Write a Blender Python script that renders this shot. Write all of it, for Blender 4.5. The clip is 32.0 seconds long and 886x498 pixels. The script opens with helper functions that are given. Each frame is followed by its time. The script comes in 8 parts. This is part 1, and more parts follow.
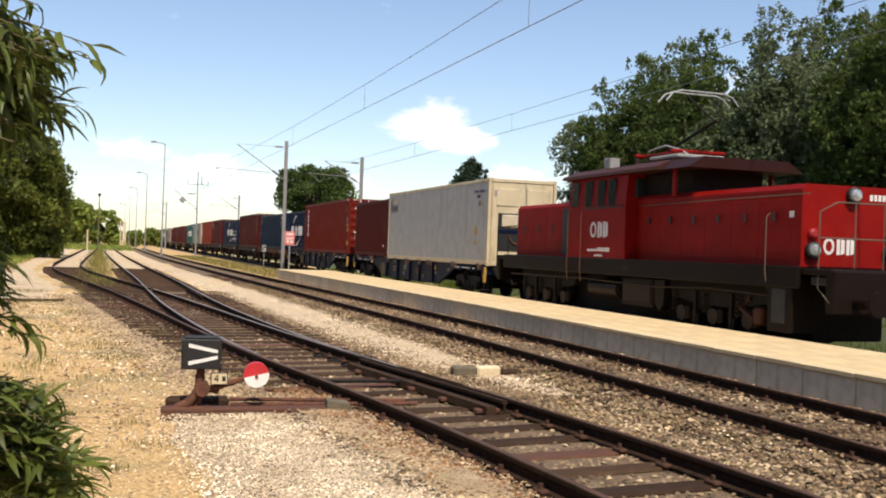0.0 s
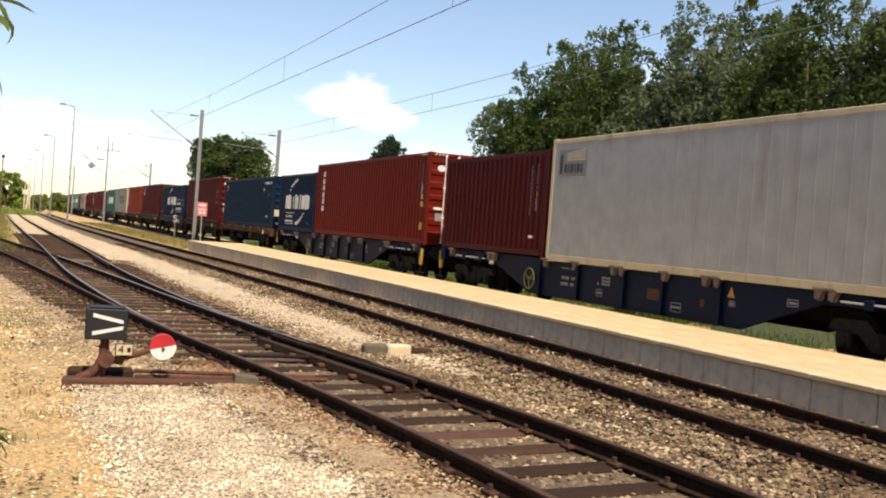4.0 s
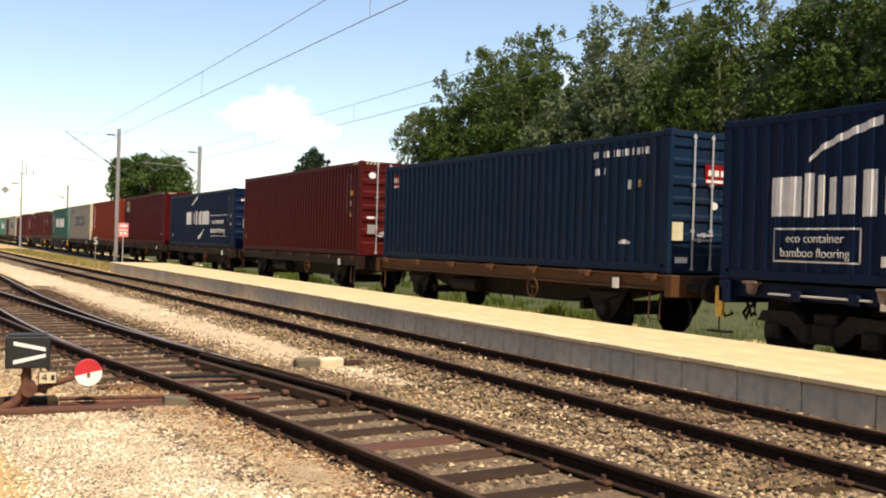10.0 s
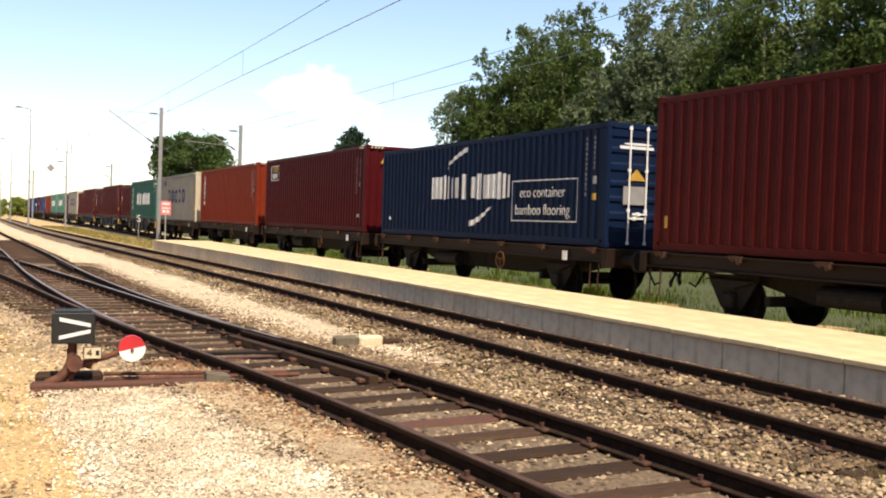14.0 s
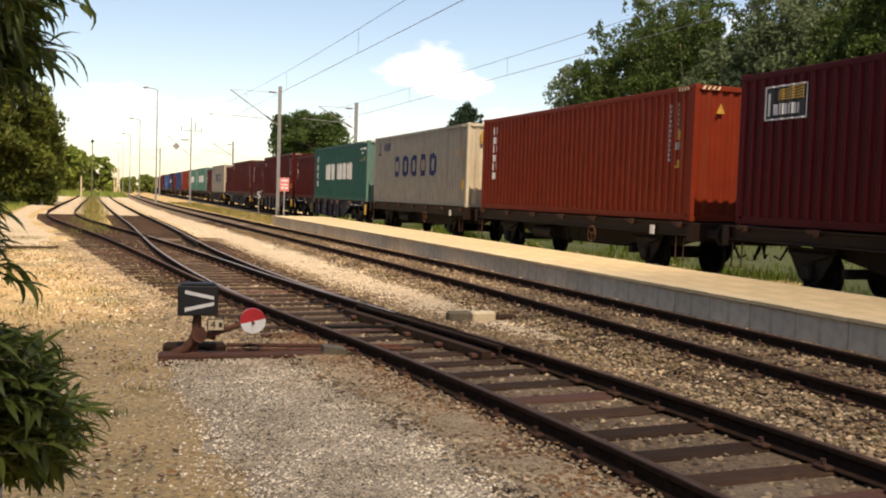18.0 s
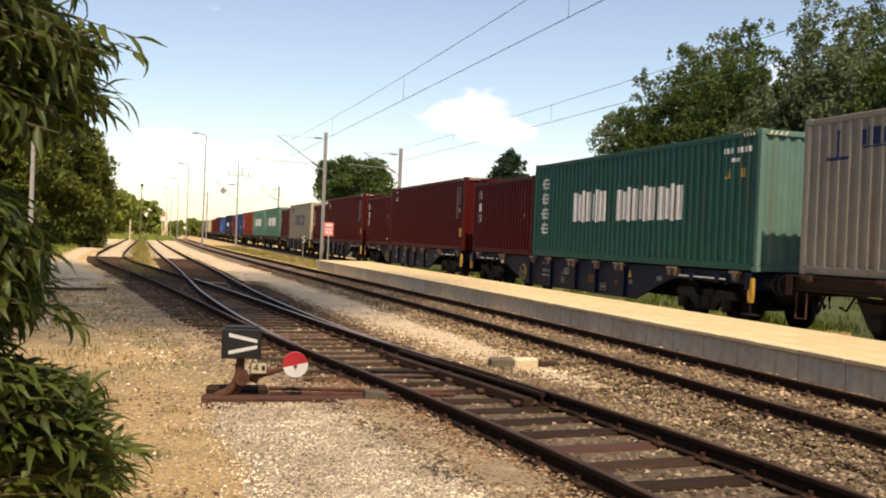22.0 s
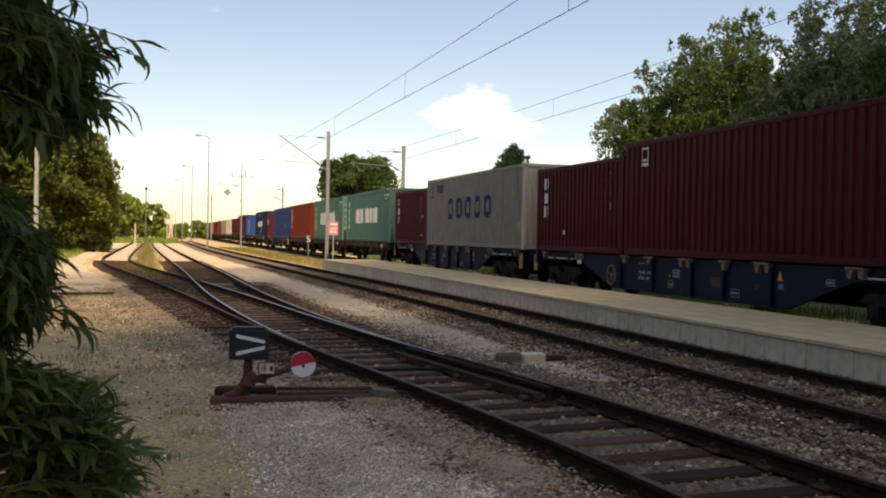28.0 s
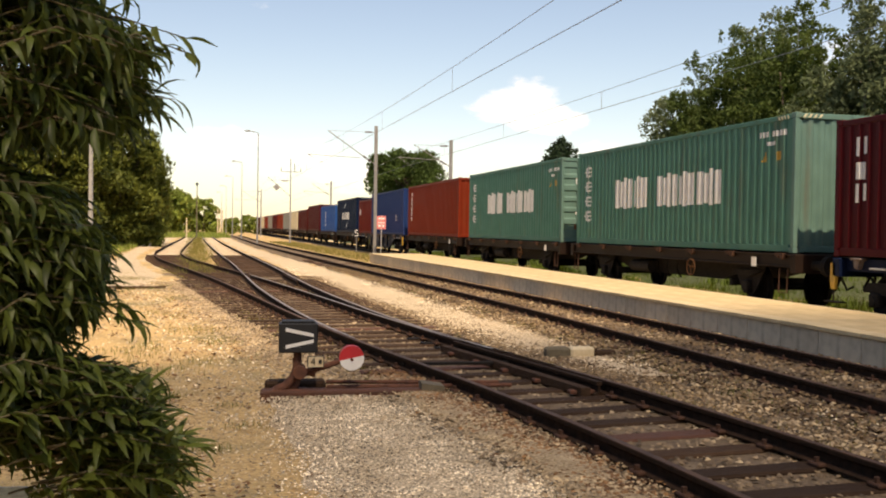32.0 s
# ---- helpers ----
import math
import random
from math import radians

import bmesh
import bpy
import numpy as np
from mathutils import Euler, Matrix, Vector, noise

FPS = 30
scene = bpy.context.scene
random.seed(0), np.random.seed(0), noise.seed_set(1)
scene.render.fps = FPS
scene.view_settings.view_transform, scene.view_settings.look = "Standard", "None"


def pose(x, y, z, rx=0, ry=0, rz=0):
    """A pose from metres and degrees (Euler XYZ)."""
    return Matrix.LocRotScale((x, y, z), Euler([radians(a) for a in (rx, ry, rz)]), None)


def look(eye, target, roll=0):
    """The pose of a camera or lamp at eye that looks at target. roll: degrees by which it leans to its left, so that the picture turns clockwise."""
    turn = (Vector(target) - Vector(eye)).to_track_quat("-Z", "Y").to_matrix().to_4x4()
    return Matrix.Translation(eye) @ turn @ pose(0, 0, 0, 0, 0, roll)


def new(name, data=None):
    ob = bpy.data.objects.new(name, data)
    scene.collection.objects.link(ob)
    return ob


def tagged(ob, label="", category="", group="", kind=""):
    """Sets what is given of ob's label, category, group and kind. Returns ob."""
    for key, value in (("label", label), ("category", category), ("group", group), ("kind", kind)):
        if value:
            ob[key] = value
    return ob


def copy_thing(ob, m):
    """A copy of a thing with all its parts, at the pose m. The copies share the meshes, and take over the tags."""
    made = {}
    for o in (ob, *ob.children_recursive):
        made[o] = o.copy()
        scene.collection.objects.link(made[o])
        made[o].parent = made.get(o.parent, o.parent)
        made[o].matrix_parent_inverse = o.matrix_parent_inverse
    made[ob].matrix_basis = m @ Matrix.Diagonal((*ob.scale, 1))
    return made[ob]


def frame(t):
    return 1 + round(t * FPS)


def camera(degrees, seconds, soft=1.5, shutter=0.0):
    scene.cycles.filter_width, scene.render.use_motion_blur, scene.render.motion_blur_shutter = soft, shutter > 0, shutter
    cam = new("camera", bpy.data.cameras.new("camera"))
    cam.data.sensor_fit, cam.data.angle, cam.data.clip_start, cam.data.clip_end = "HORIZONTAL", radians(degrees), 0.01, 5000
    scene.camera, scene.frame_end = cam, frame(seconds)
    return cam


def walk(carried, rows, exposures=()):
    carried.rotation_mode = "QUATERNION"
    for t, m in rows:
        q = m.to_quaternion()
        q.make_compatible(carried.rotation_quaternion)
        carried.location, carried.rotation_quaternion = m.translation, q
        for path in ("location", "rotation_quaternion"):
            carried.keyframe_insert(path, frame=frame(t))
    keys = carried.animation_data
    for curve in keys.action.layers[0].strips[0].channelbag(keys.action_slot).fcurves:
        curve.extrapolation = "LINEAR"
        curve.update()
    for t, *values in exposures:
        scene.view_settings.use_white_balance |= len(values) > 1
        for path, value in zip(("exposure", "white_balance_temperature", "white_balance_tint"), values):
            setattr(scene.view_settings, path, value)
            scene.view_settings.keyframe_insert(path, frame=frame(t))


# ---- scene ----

# ---------------------------------------------------------------- camera
cam = camera(48.5, 32.0, soft=2.0)
EYE = (0.0, 0.0, 1.65)
# seconds, yaw, pitch, roll of the hand-held camera, which stays in one spot
PATH = [
    (0, -18.67, 0.03, -2.02),
    (0.5, -19.36, 0.21, -2.39),
    (1, -20.02, 0.52, -2.22),
    (1.5, -19.48, 0.55, -2.48),
    (2, -19.26, 0.35, -2.54),
    (2.5, -19.62, 0.18, -2.80),
    (3, -21.12, -1.08, -3.01),
    (3.5, -22.77, -1.07, -3.73),
    (5.5, -27.28, -0.87, -3.50),
    (6, -30.57, -0.48, -2.67),
    (6.5, -31.18, 0.10, -2.48),
    (7, -31.81, 0.48, -2.36),
    (7.5, -31.81, -0.13, -1.82),
    (8, -31.68, -0.27, -1.90),
    (8.5, -31.64, -0.36, -1.25),
    (9, -30.18, 0.21, -1.41),
    (9.5, -28.65, 0.32, -1.51),
    (10, -27.82, -0.20, -1.71),
    (10.5, -27.78, -0.61, -1.65),
    (11, -27.93, -0.70, -2.10),
    (11.5, -28.01, -0.98, -2.00),
    (12, -27.46, -1.20, -1.98),
    (12.5, -26.66, -1.26, -2.13),
    (13, -25.91, -1.40, -2.11),
    (13.5, -25.64, -1.47, -1.99),
    (15.5, -23.75, -1.73, -2.18),
    (16, -21.12, -2.21, -2.02),
    (16.5, -20.27, -2.60, -2.15),
    (17, -19.73, -2.92, -2.04),
    (17.5, -19.35, -2.89, -1.92),
    (18, -18.95, -3.11, -1.85),
    (18.5, -19.18, -3.40, -1.80),
    (19, -17.83, -3.79, -1.39),
    (19.5, -16.55, -4.26, -1.12),
    (20, -15.82, -4.23, -1.01),
    (20.5, -15.88, -3.26, -1.09),
    (21, -15.99, -2.69, -1.24),
    (21.5, -16.77, -1.00, -1.79),
    (22, -16.44, -0.55, -2.29),
    (22.5, -16.46, -0.17, -2.44),
    (23, -17.47, 0.11, -2.35),
    (23.5, -18.13, 0.54, -1.95),
    (24, -17.49, 0.69, -1.67),
    (24.5, -17.17, 0.47, -1.76),
    (25, -17.06, 0.13, -1.57),
    (25.5, -16.86, 0.04, -1.57),
    (26, -16.49, -0.17, -1.23),
    (26.5, -15.79, -0.22, -1.08),
    (28.5, -16.23, -0.84, -1.00),
    (29, -16.04, -0.79, -1.02),
    (29.5, -15.75, -0.81, -0.96),
    (30, -15.54, -0.74, -0.92),
    (30.5, -14.99, -1.02, -0.84),
    (31, -14.26, -1.00, -0.78),
    (31.5, -13.46, -1.10, -0.76),
    (32, -13.39, -1.15, -0.86),]
EXPOSURES = [(0, 0.12, 6600, 14), (3, 0.10, 6700, 14), (6, 0.50, 7000, 14), (9, 0.46, 7000, 14), (10.5, 0.36, 7000, 14), (12, 0.38, 7100, 14), (13, 0.55, 6800, 14), (16, 0.32, 7000, 15), (18, 0.22, 7400, 16),
             (20, 0.25, 7200, 16), (21, 0.18, 7300, 16), (22, 0.22, 7500, 16), (24, 0.14, 7700, 17), (26, 0.17, 7700, 17), (29, 0.24, 8000, 17), (32, 0.22, 8000, 17)]
walk(cam, [(t, pose(*EYE, 90 + p, r, y)) for t, y, p, r in PATH], EXPOSURES)

# ---------------------------------------------------------------- sky and sun
SUN_AZ, SUN_EL = 184.0, 56.0          # degrees clockwise from +y, height


def make_world():
    w = bpy.data.worlds.new("summer_sky")
    scene.world = w
    w.use_nodes = True
    nt = w.node_tree
    nt.nodes.clear()
    out = nt.nodes.new("ShaderNodeOutputWorld")
    bg = nt.nodes.new("ShaderNodeBackground")
    sky = nt.nodes.new("ShaderNodeTexSky")
    sky.sky_type = "NISHITA"
    sky.sun_disc = False
    sky.sun_elevation, sky.sun_rotation = radians(SUN_EL), radians(SUN_AZ)
    sky.air_density, sky.dust_density, sky.ozone_density = 1.0, 0.45, 1.2
    bg.inputs["Strength"].default_value = 0.145
    tc = nt.nodes.new("ShaderNodeTexCoord")
    mp = nt.nodes.new("ShaderNodeMapping")
    mp.inputs["Scale"].default_value = (1.0, 1.0, 2.2)
    nt.links.new(tc.outputs["Generated"], mp.inputs["Vector"])
    nz = nt.nodes.new("ShaderNodeTexNoise")
    nz.inputs["Scale"].default_value = 9.0
    nz.inputs["Detail"].default_value = 9.0
    nz.inputs["Roughness"].default_value = 0.62
    nt.links.new(mp.outputs["Vector"], nz.inputs["Vector"])
    field = None
    # cumulus banks: azimuth, height (degrees), half width, half height, strength
    for az, el, hw, hh, k in ((17.6, 7.6, 2.7, 1.25, 1.0), (19.8, 6.4, 2.4, 1.0, 1.0), (-8.0, 6.0, 5.5, 1.8, 0.7), (7.0, 3.2, 5.0, 1.5, 0.75), (0.5, 5.0, 2.0, 0.9, 0.8),
                              (24.0, 4.5, 4.0, 1.4, 0.8), (13.0, 3.6, 4.0, 1.3, 0.75), (40.0, 9.0, 9.0, 3.0, 0.7), (-40.0, 9.0, 12.0, 3.0, 0.7), (90.0, 10.0, 15.0, 4.0, 0.8),
                              (150.0, 12.0, 16.0, 4.0, 0.8), (-110.0, 10.0, 18.0, 4.0, 0.8), (-165.0, 14.0, 14.0, 4.0, 0.7)):
        a, e = radians(az), radians(el)
        c = (math.sin(a) * math.cos(e), math.cos(a) * math.cos(e), math.sin(e))
        sub = nt.nodes.new("ShaderNodeVectorMath")
        sub.operation = "SUBTRACT"
        sub.inputs[1].default_value = c
        nt.links.new(tc.outputs["Generated"], sub.inputs[0])
        mul = nt.nodes.new("ShaderNodeVectorMath")
        mul.operation = "MULTIPLY"
        mul.inputs[1].default_value = (1 / radians(hw), 1 / radians(hw), 1 / radians(hh))
        nt.links.new(sub.outputs[0], mul.inputs[0])
        ln = nt.nodes.new("ShaderNodeVectorMath")
        ln.operation = "LENGTH"
        nt.links.new(mul.outputs[0], ln.inputs[0])
        mr = nt.nodes.new("ShaderNodeMapRange")
        mr.inputs["From Min"].default_value, mr.inputs["From Max"].default_value = 1.5, 0.0
        mr.inputs["To Min"].default_value, mr.inputs["To Max"].default_value = 0.0, 0.42 * k
        nt.links.new(ln.outputs["Value"], mr.inputs["Value"])
        if field is None:
            field = mr.outputs[0]
        else:
            mx = nt.nodes.new("ShaderNodeMath")
            mx.operation = "MAXIMUM"
            nt.links.new(field, mx.inputs[0])
            nt.links.new(mr.outputs[0], mx.inputs[1])
            field = mx.outputs[0]
    add = nt.nodes.new("ShaderNodeMath")
    add.operation = "ADD"
    nt.links.new(nz.outputs["Fac"], add.inputs[0])
    nt.links.new(field, add.inputs[1])
    cr = nt.nodes.new("ShaderNodeMapRange")
    cr.interpolation_type = "SMOOTHSTEP"
    cr.inputs["From Min"].default_value, cr.inputs["From Max"].default_value = 0.66, 0.86
    cr.inputs["To Max"].default_value = 0.85
    nt.links.new(add.outputs[0], cr.inputs["Value"])
    mix = nt.nodes.new("ShaderNodeMixRGB")
    mix.inputs["Color2"].default_value = (9.0, 8.9, 8.8, 1)
    nt.links.new(cr.outputs[0], mix.inputs["Fac"])
    nt.links.new(sky.outputs[0], mix.inputs["Color1"])
    nt.links.new(mix.outputs[0], bg.inputs["Color"])
    nt.links.new(bg.outputs[0], out.inputs["Surface"])


make_world()
_a, _e = radians(SUN_AZ), radians(SUN_EL)
SUN_DIR = Vector((math.sin(_a) * math.cos(_e), math.cos(_a) * math.cos(_e), math.sin(_e)))
sun = new("sun", bpy.data.lights.new("sun", "SUN"))
sun.data.energy, sun.data.angle, sun.data.color = 5.0, radians(0.53), (1.0, 0.91, 0.76)
sun.matrix_world = look(SUN_DIR * 60, (0, 0, 0))

# ---------------------------------------------------------------- materials
def surface(name, a, b=None, scale=4.0, rough=0.7, metal=0.0, bump=0.0, bscale=60.0, stain=None, sscale=1.2, samt=0.6, slow=0.52, shigh=0.68,
            rnd=0.0, island=0.0, streak=False, spec=0.5, stretch=None):
    """A procedural surface: two colours mixed by fine noise, a stain at a larger scale, relief, and variation from piece to piece."""
    m = bpy.data.materials.new(name)
    m.use_nodes = True
    nt = m.node_tree
    bs = nt.nodes["Principled BSDF"]
    bs.inputs["Roughness"].default_value, bs.inputs["Metallic"].default_value = rough, metal
    bs.inputs["Specular IOR Level"].default_value = spec
    b = b or tuple(c * 0.75 for c in a)
    tc = nt.nodes.new("ShaderNodeTexCoord")
    vec = tc.outputs["Object"]
    if stretch:
        mp = nt.nodes.new("ShaderNodeMapping")
        mp.inputs["Scale"].default_value = stretch
        nt.links.new(vec, mp.inputs["Vector"])
        vec = mp.outputs["Vector"]
    n1 = nt.nodes.new("ShaderNodeTexNoise")
    n1.inputs["Scale"].default_value, n1.inputs["Detail"].default_value = scale, 7.0
    nt.links.new(vec, n1.inputs["Vector"])
    r1 = nt.nodes.new("ShaderNodeMapRange")
    r1.inputs["From Min"].default_value, r1.inputs["From Max"].default_value = 0.32, 0.68
    nt.links.new(n1.outputs["Fac"], r1.inputs["Value"])
    mx = nt.nodes.new("ShaderNodeMixRGB")
    mx.inputs["Color1"].default_value, mx.inputs["Color2"].default_value = (*a, 1), (*b, 1)
    nt.links.new(r1.outputs[0], mx.inputs["Fac"])
    col = mx.outputs[0]
    if stain:
        n2 = nt.nodes.new("ShaderNodeTexNoise")
        n2.inputs["Scale"].default_value, n2.inputs["Detail"].default_value = sscale, 8.0
        n2.inputs["Roughness"].default_value = 0.65
        sv = tc.outputs["Object"]
        if streak:
            mp2 = nt.nodes.new("ShaderNodeMapping")
            mp2.inputs["Scale"].default_value = (1.0, 1.0, 0.12)
            nt.links.new(sv, mp2.inputs["Vector"])
            sv = mp2.outputs["Vector"]
        nt.links.new(sv, n2.inputs["Vector"])
        r2 = nt.nodes.new("ShaderNodeMapRange")
        r2.inputs["From Min"].default_value, r2.inputs["From Max"].default_value = slow, shigh
        r2.inputs["To Max"].default_value = samt
        nt.links.new(n2.outputs["Fac"], r2.inputs["Value"])
        m2 = nt.nodes.new("ShaderNodeMixRGB")
        m2.inputs["Color2"].default_value = (*stain, 1)
        nt.links.new(r2.outputs[0], m2.inputs["Fac"])
        nt.links.new(col, m2.inputs["Color1"])
        col = m2.outputs[0]
    if rnd or island:
        if island:
            src = nt.nodes.new("ShaderNodeNewGeometry").outputs["Random Per Island"]
        else:
            src = nt.nodes.new("ShaderNodeObjectInfo").outputs["Random"]
        k = island or rnd
        rr = nt.nodes.new("ShaderNodeMapRange")
        rr.inputs["To Min"].default_value, rr.inputs["To Max"].default_value = 1 - k, 1 + k
        nt.links.new(src, rr.inputs["Value"])
        hs = nt.nodes.new("ShaderNodeHueSaturation")
        nt.links.new(rr.outputs[0], hs.inputs["Value"])
        nt.links.new(col, hs.inputs["Color"])
        col = hs.outputs[0]
    nt.links.new(col, bs.inputs["Base Color"])
    if bump:
        nb = nt.nodes.new("ShaderNodeTexNoise")
        nb.inputs["Scale"].default_value, nb.inputs["Detail"].default_value = bscale, 5.0
        nt.links.new(vec, nb.inputs["Vector"])
        bp = nt.nodes.new("ShaderNodeBump")
        bp.inputs["Strength"].default_value, bp.inputs["Distance"].default_value = bump, 0.02
        nt.links.new(nb.outputs["Fac"], bp.inputs["Height"])
        nt.links.new(bp.outputs[0], bs.inputs["Normal"])
    return m


def leafy(name, a, b, trans=0.35, island=0.35, rough=0.6, spec=0.18):
    """Leaves: colour varies leaf by leaf, some light comes through."""
    m = surface(name, a, b, scale=0.35, rough=rough, island=island, spec=spec)
    nt = m.node_tree
    bs = nt.nodes["Principled BSDF"]
    col = bs.inputs["Base Color"].links[0].from_socket
    tr = nt.nodes.new("ShaderNodeBsdfTranslucent")
    nt.links.new(col, tr.inputs["Color"])
    ms = nt.nodes.new("ShaderNodeMixShader")
    ms.inputs["Fac"].default_value = trans
    nt.links.new(bs.outputs[0], ms.inputs[1])
    nt.links.new(tr.outputs[0], ms.inputs[2])
    nt.links.new(ms.outputs[0], nt.nodes["Material Output"].inputs["Surface"])
    return m


def paint(name, c, wear=(0.16, 0.07, 0.03), samt=0.35, rough=0.5, low=0.55):
    return surface(name, c, tuple(v * 0.82 for v in c), scale=2.2, rough=rough, bump=0.05, bscale=30, stain=wear, sscale=2.4, samt=samt, slow=low,
                   shigh=low + 0.16, streak=True, spec=0.10)


